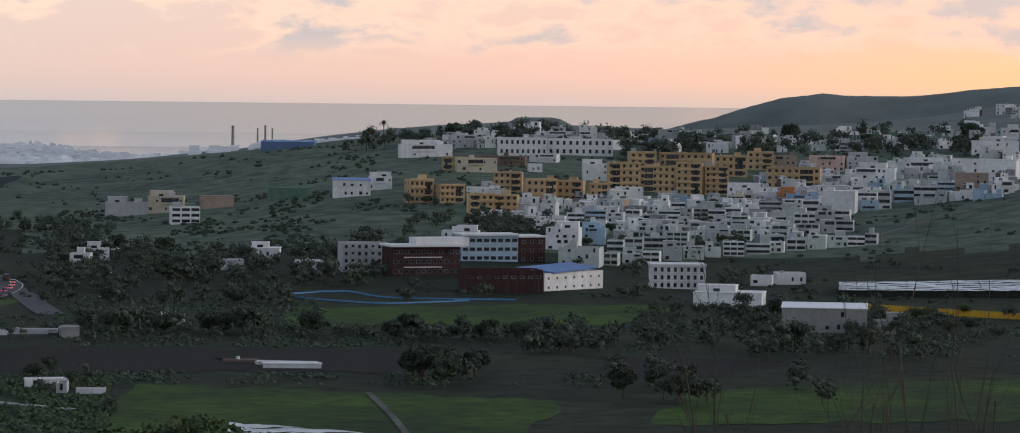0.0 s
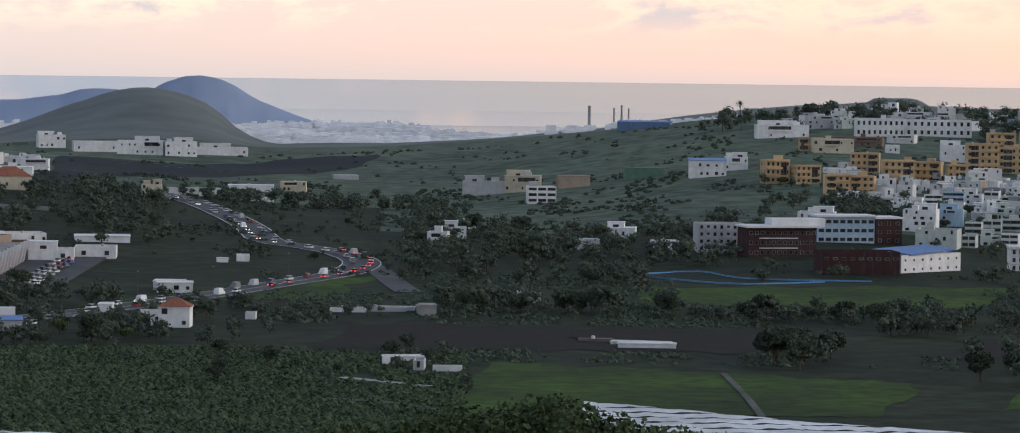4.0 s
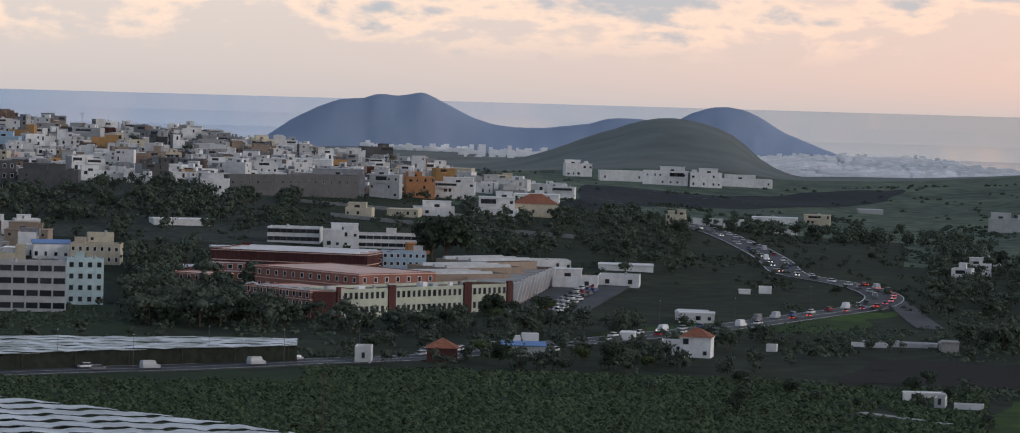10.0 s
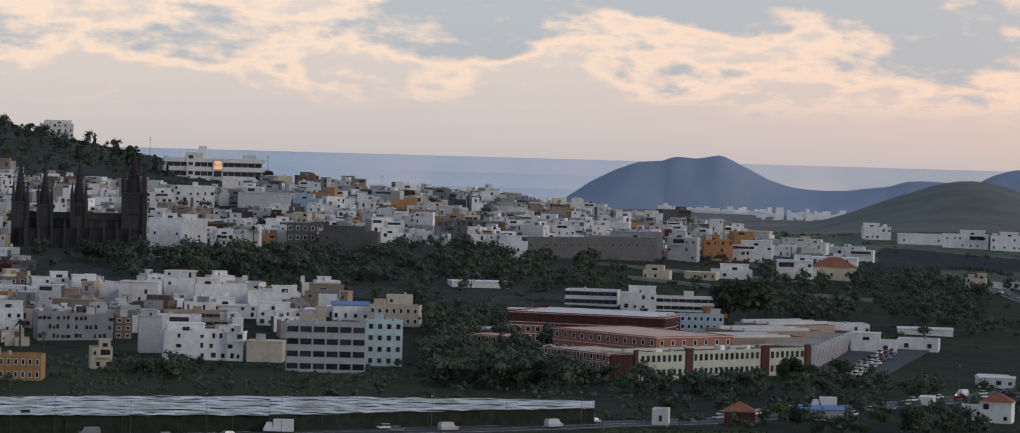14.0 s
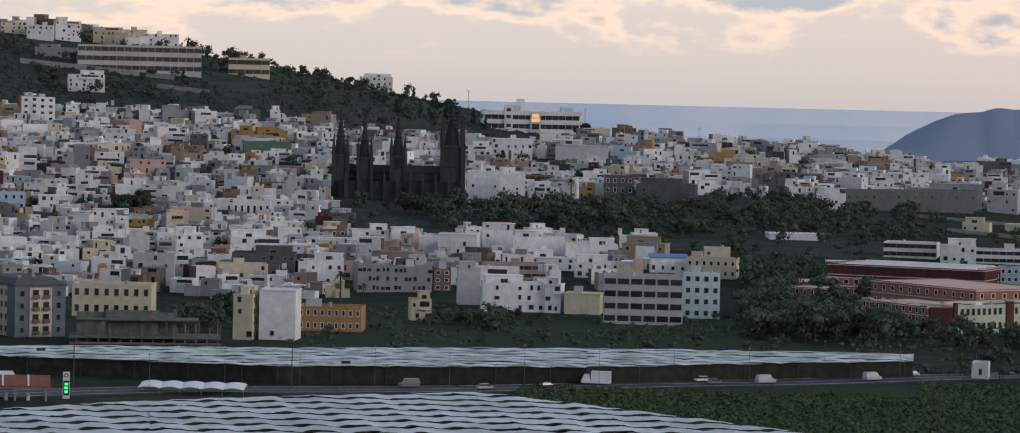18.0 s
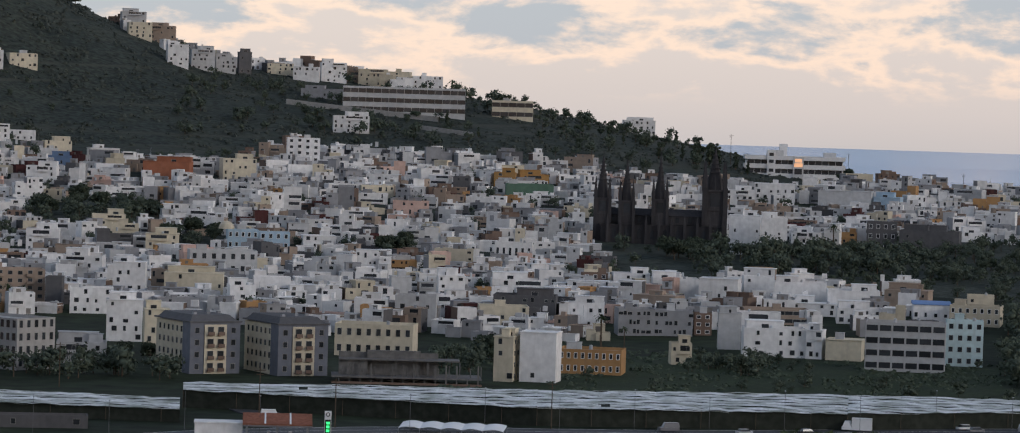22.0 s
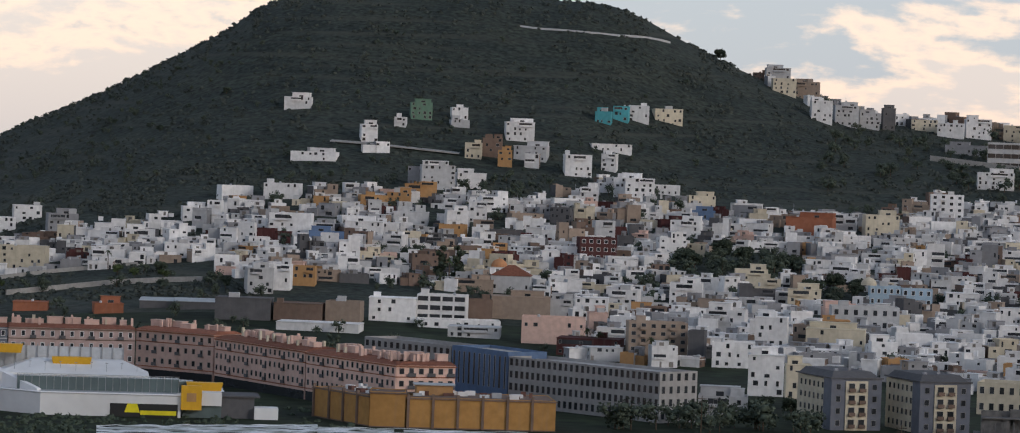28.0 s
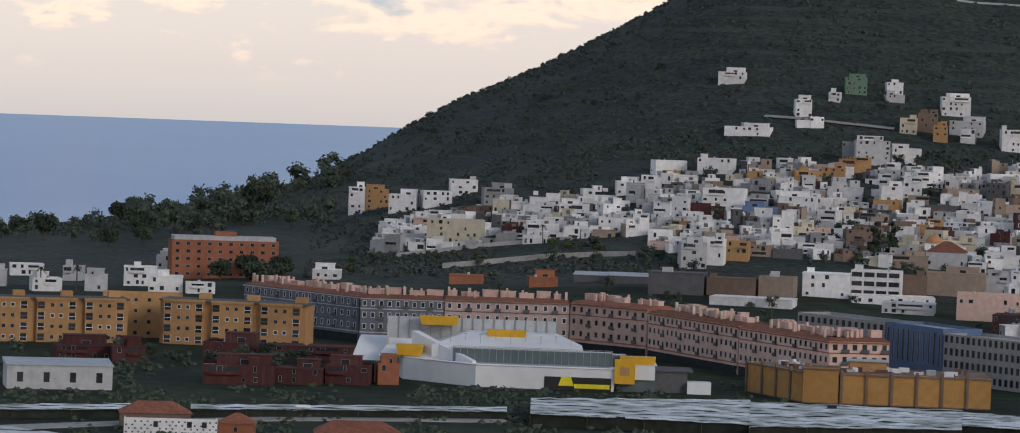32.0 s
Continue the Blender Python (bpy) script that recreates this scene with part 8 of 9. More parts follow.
solid_strip("hillside_track", [(28.9, 1480), (30.2, 1570), (32.4, 1680)], 1.6, 0.4, M_TRACK, "worn track across the grassy slope", "track")

# ---- vehicles ----
crng = random.Random(77)


def on_road(i, side, flip):
    a, b = main_path[i], main_path[min(i + 1, len(main_path) - 1)]
    q = (b - a).normalized()
    c = a + Vector((q.y, -q.x, 0)) * side
    az, r = math.degrees(math.atan2(c.x, c.y)), c.length
    return Matrix.Translation((c.x, c.y, ground_z(az, r) + 0.37)) @ Matrix.Rotation(math.atan2(q.y, q.x) + (math.pi if flip else 0), 4, "Z")


colours = ["white"] * 5 + ["silver"] * 3 + ["black", "red", "blue", "grey", "grey"]
n_path = len(main_path)
for i in range(4, n_path - 3):
    az_i = math.degrees(math.atan2(main_path[i].x, main_path[i].y))
    busy = 0.85 if main_path[i].length > 1085 else 0.5 if az_i > 7.5 else 0.16
    queue = 1085 < main_path[i].length < 1310
    for side, light, flip in ((3.4, "tail" if queue else "", False), (-3.4, "head" if not queue and crng.random() < .4 else "", True)):
        if crng.random() < busy:
            p = crng.choice(colours)
            kind = crng.choice(["car"] * 6 + ["van"])
            car(p, kind, light if main_path[i].length > 1000 else "", on_road(i, side, flip), "%s %s driving on the bypass road" % (p, "delivery van" if kind == "van" else "hatchback car"))
for k in range(26):
    row, col = k % 3, k // 3
    az, r = 9.0 + col * 0.085 + row * 0.10 - 0.05, 1118 + col * 12 - row * 4
    p = crng.choice(colours)
    car(p, "car", "", placed(az, r, 62, 0.55), "%s hatchback car parked in the car park" % p)
car("white", "van", "", placed(-10.69, 818, 4, 0.4), "white delivery van beside the bypass road")
car("white", "lorry", "", placed(-0.69, 836, 175, 0.4), "white box lorry on the bypass road")
car("white", "van", "", placed(-28.44, 812, 5, 0.4), "white pickup van on the farm lane")
car("white", "lorry", "", placed(8.6, 962, 185, 0.4), "white box lorry on the bypass road")
for az, r in ((7.5, 935), (7.9, 950), (8.9, 948), (9.4, 958), (9.6, 950), (9.9, 962), (9.1, 940), (6.9, 925), (16.0, 1300), (16.5, 1290), (15.6, 1310)):
    p = crng.choice(colours)
    car(p, "car", "", placed(az, r, crng.uniform(0, 180), 0.3), "%s hatchback car parked by the roadside" % p)

# ---- woods, orchards and single trees ----
M_LEAF_JOINED = material("leaves_joined", (0.068, 0.086, 0.066), 0.85, 0.45, 0.8, second=(0.078, 0.096, 0.068))
trng = random.Random(13)


WOOD = Shape()


def loose_tree(az, r, h, spread):
    """A tree of the joined woods: stem and a ragged crown of leaf sprays."""
    p = spot(az, r)
    WOOD.tube(p - Vector((0, 0, 1)), p + Vector((0, 0, h * .5)), h * .03, h * .015, 5, 1)
    for _ in range(trng.randint(4, 6)):
        c = p + Vector((trng.uniform(-.3, .3) * spread, trng.uniform(-.3, .3) * spread, h * trng.uniform(.24, .78)))
        q = spread * trng.uniform(.18, .30)
        heart(WOOD, trng, c, q * .62)
        for _ in range(40):
            d = Vector((trng.gauss(0, 1), trng.gauss(0, 1), trng.gauss(0, .8))).normalized()
            e = c + d * q * trng.uniform(.5, 1.15)
            g = Vector((trng.uniform(-1, 1), trng.uniform(-1, 1), trng.uniform(-1, 1)))
            a = d.cross(g).normalized() * h * trng.uniform(.035, .085)
            b = (d * .5 + g * .6).normalized() * h * trng.uniform(.035, .085)
            WOOD.add([e - a, e - b * .6, e + a * .9, e + b], ((0, 1, 2, 3),))


SINGLE = []


def grove(az0, az1, r0, r1, count, kinds, s0=0.7, s1=1.2, single=8):
    """Trees in a stretch of ground: the first few as single trees, the rest joined into the woods."""
    done = 0
    for _ in range(count * 3):
        az, r = trng.uniform(az0, az1), trng.uniform(r0, r1)
        if any(abs(az - s[0]) * r * 0.01745 < s[2] * .5 + 1.5 and -4 < r - s[1] < s[3] + 3 for s in near_sites(az, r)):
            continue
        k = trng.uniform(s0, s1)
        if 11.4 < az < 15.4 and 1030 < r < 1560:
            if trng.random() < .7:
                continue
            k *= 0.45
        if (done < single and len(SINGLE) < 262) or 4 in kinds:
            SINGLE.append(az)
            plant(trng.choice(kinds), az, r, k)
        else:
            loose_tree(az, r, 8 * k, 8.5 * k)
        done += 1
        if done >= count:
            break


grove(-34.5, -30.2, 1600, 2000, 40, (0, 1, 2), 1.0, 1.7)
grove(-31.5, -27.6, 1650, 2150, 60, (0, 1, 2), 1.2, 2.1)
grove(-28.5, -23.5, 1900, 2180, 90, (0, 1), 0.25, 0.6, 4)
grove(-30.0, -28.9, 1300, 1385, 6, (0, 2), 1.0, 1.4)
grove(-31.5, -28.5, 955, 985, 10, (0, 1, 3), 0.5, 0.8)
grove(-27.8, -22.0, 1380, 1480, 22, (0, 1, 3), 0.5, 0.9)
grove(-26.8, -22.0, 1900, 2120, 26, (0, 1), 0.35, 0.6)
grove(-14.9, -12.8, 1500, 1575, 24, (0, 1, 2), 0.9, 1.3)
grove(-14.0, -9.6, 980, 1010, 10, (0, 1), 0.6, 0.9)
grove(-12.6, -11.7, 1430, 1480, 6, (0, 2), 0.8, 1.2)
grove(-9.0, -8.3, 1430, 1470, 5, (0, 2), 0.8, 1.2)
grove(-7.3, -6.4, 1025, 1060, 7, (0, 1), 0.8, 1.1)
grove(-4.6, -3.4, 1440, 1480, 8, (0, 2), 0.8, 1.1)
grove(-3.4, -0.6, 1400, 1520, 26, (0, 1, 2), 0.8, 1.2)
grove(-0.6, 4.5, 1370, 1560, 30, (0, 1, 3), 0.6, 1.0)
grove(1.9, 4.6, 1010, 1230, 46, (0, 1, 2), 0.8, 1.2)
grove(7.6, 9.0, 1060, 1110, 8, (0, 1, 3), 0.6, 1.0)
grove(9.6, 16.0, 1230, 1600, 46, (0, 1, 2), 0.6, 1.1)
grove(5.8, 12.0, 880, 960, 26, (0, 1, 3), 0.5, 0.9)
grove(15.4, 20.8, 1120, 1420, 34, (0, 1, 2), 0.7, 1.2)
grove(16.0, 20.0, 1000, 1045, 34, (0, 1, 2), 0.7, 1.1)
grove(20.8, 26.2, 975, 1010, 30, (0, 1, 2), 0.5, 0.9)
grove(21.4, 22.8, 830, 890, 10, (0, 2), 0.8, 1.1)
grove(25.2, 26.4, 790, 850, 3, (0, 2), 0.7, 1.1)
grove(26.8, 31.8, 1000, 1130, 28, (0, 1, 3), 0.6, 1.0)
grove(10.5, 16.5, 770, 870, 16, (0, 1), 0.4, 0.7)
grove(21.5, 27.5, 1420, 1700, 60, (0, 1, 3), 0.6, 0.9)
grove(20.5, 31.5, 2020, 2260, 150, (0, 2, 1), 0.9, 1.7)
grove(-8.0, -0.5, 1900, 2180, 40, (0, 1, 2, 4), 0.5, 0.8)
grove(-3.9, -2.8, 1930, 1975, 10, (4,), 0.8, 1.2)
grove(-12.5, -8.0, 1850, 2100, 20, (0, 1), 0.5, 0.9)
grove(0.5, 9.0, 1850, 1990, 10, (0, 1), 0.5, 0.8)
grove(-3.3, -0.4, 1395, 1500, 34, (0, 1, 2), 1.0, 1.5, 0)
grove(-12.5, -3.5, 1850, 2190, 130, (0, 1, 2), 0.6, 1.2, 0)
grove(-9.0, -4.6, 2040, 2200, 60, (0, 1, 2), 0.4, 0.75, 0)
grove(1.7, 4.1, 1000, 1260, 70, (0, 1, 2), 1.0, 1.5, 6)
grove(-7.9, -7.2, 985, 1015, 7, (0, 2), 0.8, 1.1)
grove(-5.7, -5.0, 1000, 1030, 5, (0, 2), 0.6, 0.9)
grove(-3.6, -2.2, 1000, 1060, 16, (0, 1), 0.5, 0.9, 4)
grove(-16.5, -12.2, 925, 950, 22, (0, 2), 0.8, 1.2, 5)
grove(4.2, 10.5, 990, 1045, 40, (0, 1, 2), 0.7, 1.1, 5)
grove(8.0, 9.2, 1310, 1360, 5, (0, 2), 1.0, 1.4)
plant(2, 7.2, 1285, 2.3)
plant(0, 6.95, 1300, 1.9)
plant(0, -14.21, 2185, 1.0)
for az, r, s in ((21.1, 2290, 1.5), (-7.77, 2080, 1.5), (-16.3, 1225, 1.0), (-16.1, 1222, 0.9), (-15.2, 1190, 1.0), (-14.95, 1192, 0.95), (-5.1, 1118, 1.2), (-4.7, 1116, 0.8), (-24.5, 1497, 0.9), (-33.0, 1290, 1.0), (-32.4, 1286, 1.1),
                 (-1.2, 1530, 1.3), (-0.4, 1590, 1.0), (-2.6, 1560, 1.2), (-18.7, 1452, 1.3), (6.2, 1760, 1.2), (4.9, 1760, 1.0)):
    plant(5, az, r, s)
for az, r in ((-18.85, 1450), (-18.55, 1456)):
    plant(4, az, r, 1.6)

grove(13.5, 21.0, 1130, 1420, 90, (0, 1, 2), 0.6, 1.2, 10)
grove(9.5, 16.5, 1300, 1700, 90, (0, 1, 2), 0.5, 1.0, 6)
grove(7.5, 16.5, 1330, 1640, 130, (0, 1, 2), 0.5, 1.1, 0)
grove(23.5, 31.0, 930, 1010, 34, (0, 1, 2), 0.7, 1.2, 8)
grove(24.9, 28.8, 800, 880, 7, (0, 1, 2), 0.7, 1.2, 7)
grove(25.4, 31.0, 1010, 1120, 46, (0, 1), 0.4, 0.9, 6)
grove(13.0, 22.0, 965, 1000, 40, (0, 1), 0.3, 0.6, 6)
grove(19.0, 28.0, 1150, 1400, 40, (0, 1), 0.5, 1.0, 4)
grove(-1.0, 9.5, 1380, 1640, 90, (0, 1), 0.4, 0.9, 4)
grove(5.5, 13.5, 870, 1090, 90, (0, 1, 3), 0.4, 0.8, 8)
grove(-6.0, 3.0, 930, 1090, 40, (0, 1, 3), 0.3, 0.7, 4)
grove(-34.5, -26.0, 900, 950, 14, (0, 1, 3), 0.3, 0.7, 2)
grove(-34.5, -22.0, 962, 1010, 18, (0, 1, 3), 0.3, 0.7, 2)
grove(-22.0, -12.0, 1420, 1760, 130, (0, 1, 3), 0.5, 0.95, 6)
grove(-12.0, 3.0, 1200, 1800, 190, (0, 1, 3), 0.5, 0.95, 8)
grove(-26.0, -16.0, 1130, 1420, 50, (0, 1), 0.4, 0.8, 4)
grove(-26.0, -14.5, 1760, 2060, 120, (0, 1), 0.3, 0.6, 2)
grove(-1.2, 4.8, 1380, 1550, 90, (0, 1, 2), 0.7, 1.2, 0)
grove(22.7, 24.6, 1420, 1560, 46, (0, 1, 2), 0.7, 1.2, 0)
tagged(new("woods", WOOD.mesh("woods", [M_LEAF_JOINED, M_BARK], True)), "dark evergreen trees filling gardens and gullies", "trees", kind="stuff")

# ---- bushes ----
shrubs("shrubs", "dark green scrub covering the mountain flanks", [(-33, -14, 1780, 2230, 6000), (-28.5, -22, 1380, 1800, 2500), (-15, -1, 1800, 2200, 3500), (-27, -15, 1700, 1800, 900)], M_SCRUB, 1.6, 5, -0.25)
shrubs("shrubs", "dark green bushes between the plots", [(-4, 21, 1240, 1800, 7500), (19, 33, 1180, 2250, 2400), (7, 21, 1700, 2400, 900)], M_LEAF, 1.5, 6, 0.14)
shrubs("shrubs", "dark green bushes along the fields", [(13, 33, 955, 1045, 3500), (13, 20, 1045, 1180, 1500), (24.5, 33, 1045, 1140, 1500), (13, 25, 838, 872, 700), (-8, 6, 900, 1110, 3500), (-35, -20, 740, 960, 3500)], M_LEAF, 1.0, 7, 0.0)
shrubs("banana_plants", "rows of ragged green banana plants", [(4.8, 13.2, 640, 872, 8600), (12, 16.5, 650, 860, 3200), (-2, 5, 690, 828, 3600)], M_LEAF_C, 1.0, 8, -0.6)

# ---- near trees on the slope below the tripod ----
def near_tree(az, r, h, spread, seed):
    rng = random.Random(seed)
    s = Shape()
    s.tube((0, 0, -1), (0.1, 0, h * .3), 0.2, 0.15, 8)
    lobes = []
    for i in range(13):
        a = i * 2.4
        q = spread * rng.uniform(0.12, 0.42)
        e = Vector((math.cos(a) * q, math.sin(a) * q, h * (0.82 - 0.55 * (q / spread) ** 1.2 - rng.uniform(0, .12))))
        s.tube((0.1, 0, h * .28), e, 0.09, 0.03, 5)
        lobes.append((e.x, e.y, e.z, spread * rng.uniform(0.13, 0.2)))
    root = new("tree", s.mesh("trunk", [M_BARK]))
    root.matrix_basis = placed(az, r, seed * 40)
    part("crown", crown_mesh(rng, lobes, 460, 0.12, M_LEAF_B, "crown"), [], root)
    tagged(root, "leafy bright green tree close below the viewpoint", "tree", "near trees")


near_tree(15.2, 128, 10.0, 9, 1)
near_tree(17.2, 130, 11.2, 10, 2)
near_tree(19.0, 127, 10.4, 9, 3)
near_tree(20.4, 125, 9.3, 8, 4)
near_tree(13.6, 126, 8.7, 7, 5)
near_tree(21.2, 127, 8.9, 7, 6)


def bare_shrub(az, r, h, seed):
    rng = random.Random(seed)
    root = tagged(new("bare_shrub"), "leafless thin grey-brown shrub on the near slope", "shrub", "bare shrubs")
    root.matrix_basis = placed(az, r, 0)
    for k in range(3):
        s = Shape()

        def grow(p, d, length, rad, depth):
            steps = 4
            for _ in range(steps):
                q = p + d * length / steps
                s.tube(p, q, rad, rad * .85, 5)
                p, rad = q, rad * .85
                d = (d + Vector((rng.uniform(-.14, .14), rng.uniform(-.14, .14), rng.uniform(-.02, .12)))).normalized()
                if depth and rng.random() < 0.8:
                    grow(p, (d + Vector((rng.uniform(-.6, .6), rng.uniform(-.6, .6), rng.uniform(0, .3)))).normalized(), length * .5, rad * .6, depth - 1)

        grow(Vector((rng.uniform(-.3, .3), rng.uniform(-.3, .3), -.4)), Vector((rng.uniform(-.28, .28), rng.uniform(-.2, .2), 1)).normalized(), h * rng.uniform(.75, 1), 0.028, 2)
        part("branch", s, [M_TWIG], root)


M_TWIG = material("bare_twigs", (0.09, 0.075, 0.06), 0.9, 0.3, 4.0)
bare_shrub(27.5, 52, 4.6, 3)
bare_shrub(29.8, 50, 4.0, 4)
bare_shrub(30.8, 49, 4.4, 5)
bare_shrub(31.8, 50, 4.8, 6)


# ---- fences, poles, masts ----
def panel_fence(name, label, points, h, mat, every=3.0):
    root = tagged(new(name), label, "fence")
    v, f, path = ribbon(points, 0.06, 0, step=every)
    for i in range(len(path) - 1):
        a, b = path[i], path[i + 1]
        z = ground_z(math.degrees(math.atan2(a.x, a.y)), a.length)
        q = (b - a)
        ang = math.atan2(q.y, q.x)
        part("panel", Shape().box(0.05, q.length - 0.05, -.04, .04, 0.1, h), [mat], root, "", (a.x, a.y, z), ang)
        part("post", Shape().box(-.06, .06, -.06, .06, -.5, h + .15), [M_METAL], root, "", (a.x, a.y, z), ang)


panel_fence("yellow_fence", "bright yellow sheet fence round the sports ground", [(29.35, 1148), (30.6, 1133), (32.6, 1120)], 2.4, M_YELLOW, 4)
panel_fence("blue_fence", "blue panel fence round the sports court", [(19.3, 1172), (20.4, 1188), (21.3, 1158), (23.4, 1156)], 0.6, M_BLUE, 7)
panel_fence("blue_fence", "blue panel fence round the sports court", [(19.3, 1170), (20.3, 1146), (21.2, 1136), (22.6, 1150)], 0.6, M_BLUE, 7)


M_POLE = material("dull_grey_paint", (0.14, 0.14, 0.145), 0.7, 0.2, 1.0)


def street_lamp(az, r, h, rot):
    root = tagged(new("street_lamp"), "tall grey metal street lamp beside the road", "street lamp", "street lamps")
    root.matrix_basis = placed(az, r, rot)
    part("pole", Shape().tube((0, 0, -.5), (0, 0, h), 0.07, 0.045, 6), [M_POLE], root)
    part("arm", Shape().tube((0, 0, h - .1), (1.8, 0, h + .3), 0.04, 0.03, 5), [M_POLE], root)
    part("lamp_head", Shape().box(1.6, 2.5, -.18, .18, h + .2, h + .36), [M_TANK], root)


for k in range(24):
    az = -16 + k * 1.28
    r = float(np.interp(az, [p[0] for p in MAIN[:15]], [p[1] for p in MAIN[:15]]))
    street_lamp(az, r + (9 if k % 2 else -9), 9.5, 90 if k % 2 else -90)


def pylon(az, r, h, label):
    root = tagged(new("utility_pole"), label, "utility pole", "utility poles")
    root.matrix_basis = placed(az, r, 0)
    part("pole", Shape().tube((0, 0, -1), (0, 0, h), 0.16, 0.1, 6), [M_BARK], root)
    part("crossarm", Shape().box(-1.3, 1.3, -.07, .07, h - .8, h - .65).box(-.9, .9, -.07, .07, h - 1.7, h - 1.55), [M_BARK], root)


for az, r, h in ((5.17, 700, 14), (-9.6, 800, 12), (-1.0, 2090, 16), (0.95, 1960, 12), (-3.0, 1985, 18), (-10.9, 815, 13), (29.2, 1240, 14), (30.6, 1250, 13), (28.2, 1300, 12), (-5.9, 812, 12), (-14.3, 900, 12)):
    pylon(az, r, h, "wooden utility pole with short crossarms")


def mast(name, label, az, r, h, wide):
    root = tagged(new(name), label, "tower")
    root.matrix_basis = placed(az, r, 0)
    part("shaft", Shape().cone(0, 0, -3, h, wide, wide * .8, 10), [M_CONCRETE], root)
    part("crown_ring", Shape().cone(0, 0, h, h + 1.2, wide * .95, wide * .95, 10), [M_CONCRETE], root)


mast("chimney", "slender concrete chimney far behind the ridge", 18.53, 2720, 18, 1.4)
mast("tower", "slim grey tower far behind the ridge", 18.95, 2740, 15, 0.8)
mast("tower", "slim grey tower far behind the ridge", 19.08, 2740, 17, 1.0)
mast("tower", "slim grey tower far behind the ridge", 19.2, 2740, 14, 0.8)


# ---- filling station ----
def filling_station():
    root = tagged(new("filling_station"), "small filling station with a red and white canopy", "filling station")
    root.matrix_basis = placed(-10.95, 775, 0)
    part("kiosk", Shape().box(-14, -3, -3, 4, -1, 3.2).box(-14.2, -2.8, -3.2, 4.2, 3.2, 3.5), [WALL["white"]], root, "white rendered kiosk")
    part("canopy", Shape().add([(-3, -5, 3.6), (13, -5, 3.6), (13, 3, 5.4), (-3, 3, 5.4), (-3, -5, 3.2), (13, -5, 3.2), (13, 3, 3.2), (-3, 3, 3.2)],
                               ((0, 1, 2, 3), (0, 4, 5, 1), (1, 5, 6, 2), (2, 6, 7, 3), (3, 7, 4, 0), (7, 6, 5, 4))), [ROOF["tile"]], root, "red tiled canopy")
    part("canopy_trim", Shape().box(-3.1, 13.1, -5.15, -5.02, 2.9, 3.25), [PAINT["grey"]], root)
    for x in (2.2, 8):
        part("canopy_rib", Shape().add([(x - .2, -5.05, 3.66), (x + .2, -5.05, 3.66), (x + .2, 3, 5.48), (x - .2, 3, 5.48)], ((0, 1, 2, 3),)), [ROOF["white"]], root)
    for x in (-2, 5, 12):
        part("column", Shape().box(-.25, .25, -.25, .25, -1, 3.3), [M_METAL], root, "", (x, -3.5, 0))
    for x in (3, 8):
        part("pump", Shape().box(-.4, .4, -.3, .3, 0, 1.7), [PAINT["white"]], root, "", (x, -2, 0))
    sign = tagged(new("price_sign"), "white price totem with a glowing green panel", "sign")
    sign.matrix_basis = placed(-9.72, 778, 0)
    part("post", Shape().box(-.8, .8, -.2, .2, -1, 6.2), [ROOF["white"]], sign)
    part("emblem", Shape().cone(0, 0, 0, 0.1, 0.5, 0.5, 12).cone(0, 0, 0.1, 0.12, 0.3, 0.3, 12, 1), [M_TYRE, ROOF["white"]], sign, "", (0, 0, 0)).matrix_basis = Matrix.Translation((0, -.22, 5.4)) @ Matrix.Rotation(radians(90), 4, "X")
    part("dark_panel", Shape().box(-.65, .65, -.25, -.205, .8, 4.2), [M_TYRE], sign)
    part("price_panel", Shape().box(-.4, .4, -.28, -.255, 1.3, 1.9).box(-.4, .4, -.28, -.255, 2.2, 2.8).box(-.4, .4, -.28, -.255, 3.1, 3.7), [glowing("green_display", (0.05, 0.9, 0.25), 1.2)], sign, "glowing green price display")


filling_station()


def block_ruin(az, r, w, h, rot):
    """A roofless shell of pale openwork blocks set with dark stones."""
    root = new("ruined_house", Shape().box(-w / 2, w / 2, 0, .3, -2, h).box(-w / 2, -w / 2 + .3, .3, 7, -2, h * .9).box(w / 2 - .3, w / 2, .3, 7, -2, h * .9).box(-w / 2 + .3, w / 2 - .3, 6.7, 7, -2, h * .8).mesh("wall", [WALL["white"]]))
    root.matrix_basis = placed(az, r, rot)
    tagged(root, "roofless white block shell dotted with dark stones", "ruin")
    stone = Shape().box(-.2, .2, -.05, .1, -.17, .17).mesh("stone", [WALL["basalt"]])
    n, m = int(w / 1.4), int(h / .8)
    for i in range(n):
        for k in range(m):
            if (i * 7 + k * 3) % 11 not in (4, 9):
                part("stone", stone, None, root, "", (-w / 2 + .5 + i * 1.4 + (k % 2) * .6, 0, .4 + k * .8))
    for x in (-w * .16, w * .2, w * .36):
        part("window", window_mesh(1.0, 1.2, False), [], root, "", (x, -.02, h * .45))


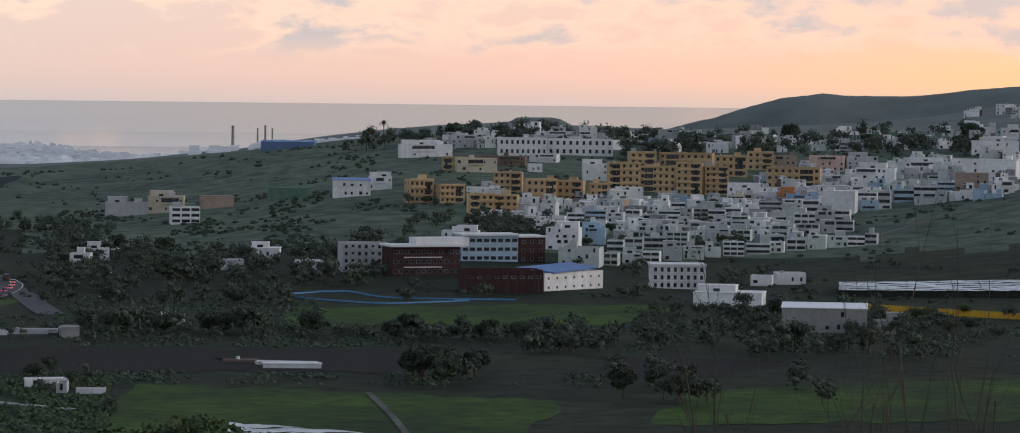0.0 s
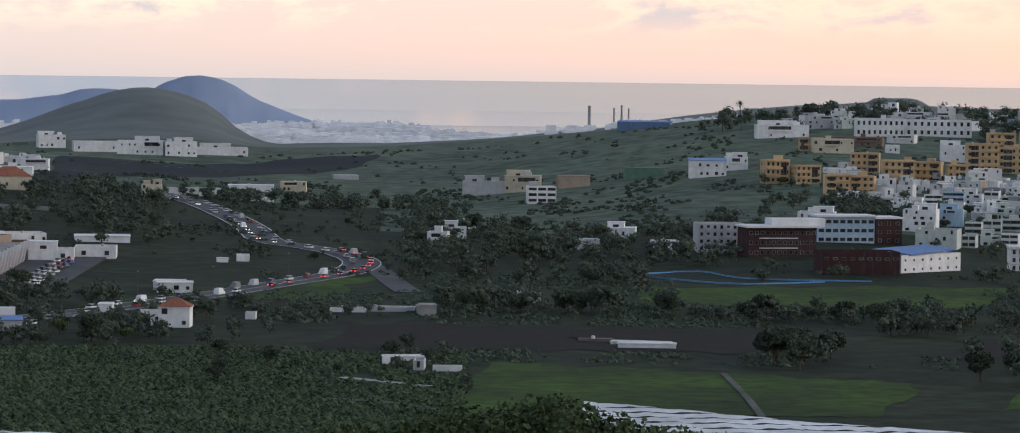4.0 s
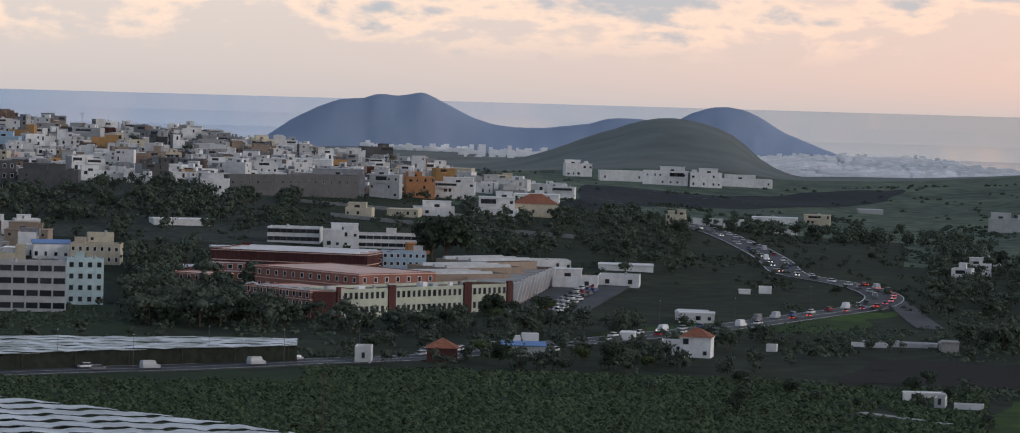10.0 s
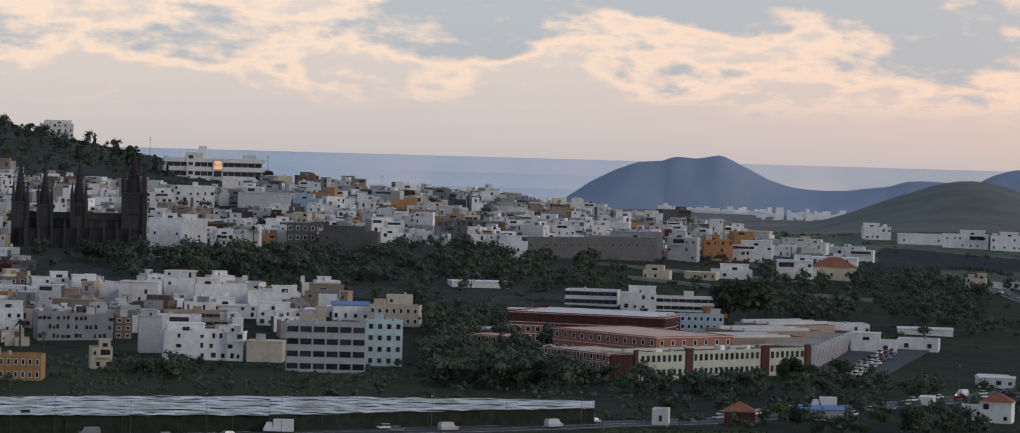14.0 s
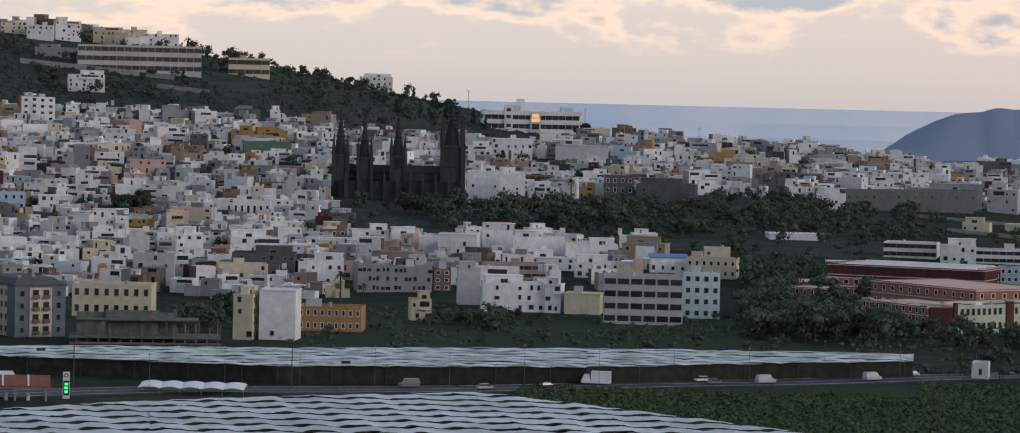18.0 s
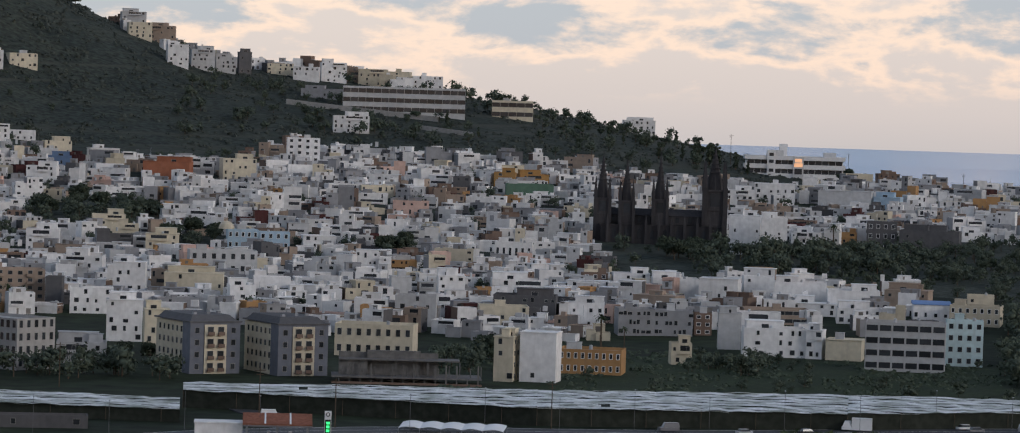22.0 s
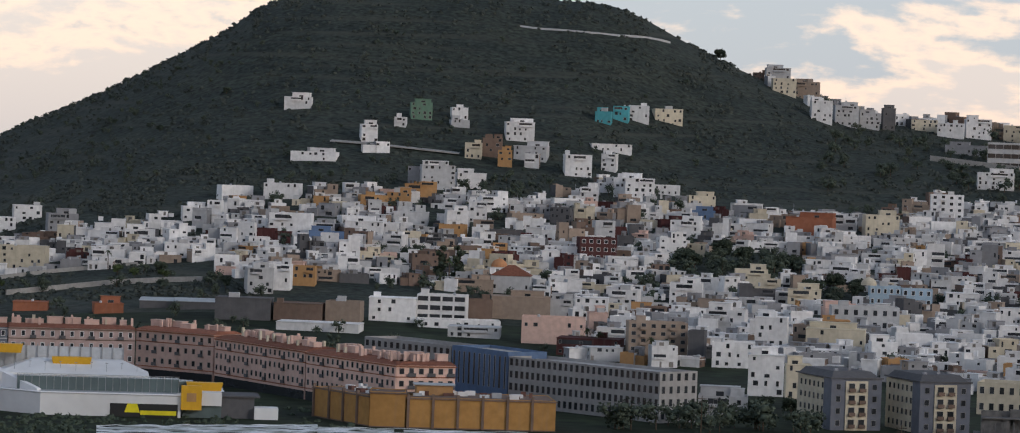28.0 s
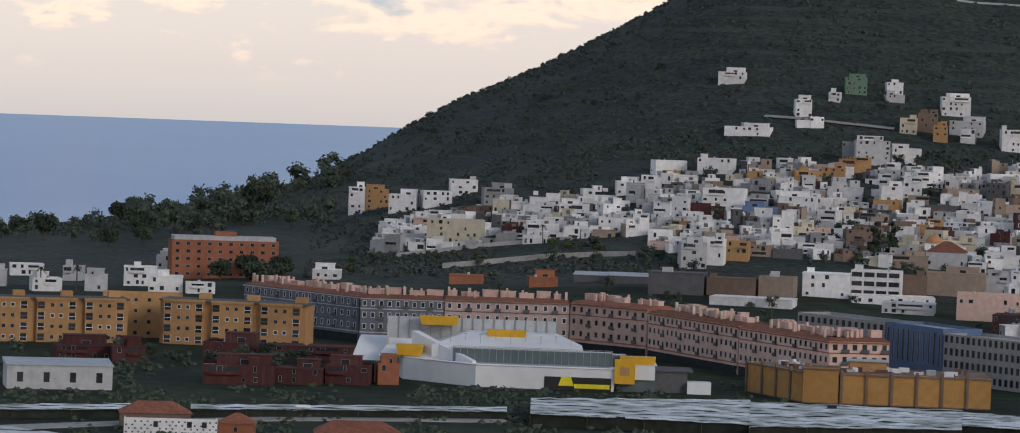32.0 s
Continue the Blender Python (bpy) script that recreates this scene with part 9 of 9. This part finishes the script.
block_ruin(-30.73, 758, 21, 3.6, 0)


def scalloped_canopy():
    root = tagged(new("fabric_canopy"), "low white fabric canopy with a scalloped edge", "canopy")
    root.matrix_basis = placed(-7.58, 794, -8)
    for i in range(5):
        s = Shape()
        x0, n = -12.5 + i * 5, 8
        for j in range(n + 1):
            x, lift = x0 + 5 * j / n, .4 * math.sin(math.pi * j / n)
            s.v += [(x, -3.5, 1.5 + lift), (x, 3.5, 2.3 + lift), (x, 3.5, 2.22 + lift), (x, -3.5, 1.42 + lift)]
        for j in range(n):
            for k in range(4):
                s.f.append((j * 4 + k, j * 4 + 4 + k, j * 4 + 4 + (k + 1) % 4, j * 4 + (k + 1) % 4))
                s.m.append(0)
        part("fabric_bay", s, [ROOF["white"]], root)
    for i in range(6):
        part("post", Shape().box(-.06, .06, -.06, .06, -1, 1.5), [M_METAL], root, "", (-12.5 + i * 5, -3.4, 0))
        part("post", Shape().box(-.06, .06, -.06, .06, -1, 2.3), [M_METAL], root, "", (-12.5 + i * 5, 3.4, 0))


scalloped_canopy()

# ---- far town on the coast ----
# near-white base colour also stands in for haze on the distant walls
M_FARWHITE = material("far_white_walls", (0.86, 0.85, 0.85), 1.0, 0.15, 0.05, second=(0.70, 0.70, 0.71))
frng = random.Random(4)
s = Shape()
for az0, az1, r0, r1, count, hmax in ((12.4, 15.8, 3400, 4150, 2600, 6), (15.4, 18.4, 3000, 4100, 1300, 5), (5.7, 7.6, 3950, 3985, 120, 6), (7.4, 10.2, 3700, 4000, 140, 7), (17.8, 21.0, 2650, 2720, 60, 4)):
    for _ in range(count):
        az, r = frng.uniform(az0, az1), frng.uniform(r0, r1)
        p = spot(az, r)
        w, d, h = frng.uniform(3, 9), frng.uniform(4, 8), frng.uniform(2, hmax) * (1.6 if frng.random() < .1 else 1)
        s.box(-w / 2, w / 2, -d / 2, d / 2, p.z - 4, p.z + h, 0, radians(-az), (p.x, p.y))
tagged(new("distant_city", s.mesh("distant_city", [M_FARWHITE])), "pale city blocks on the distant coast, haze put into their colour", "city", kind="stuff")
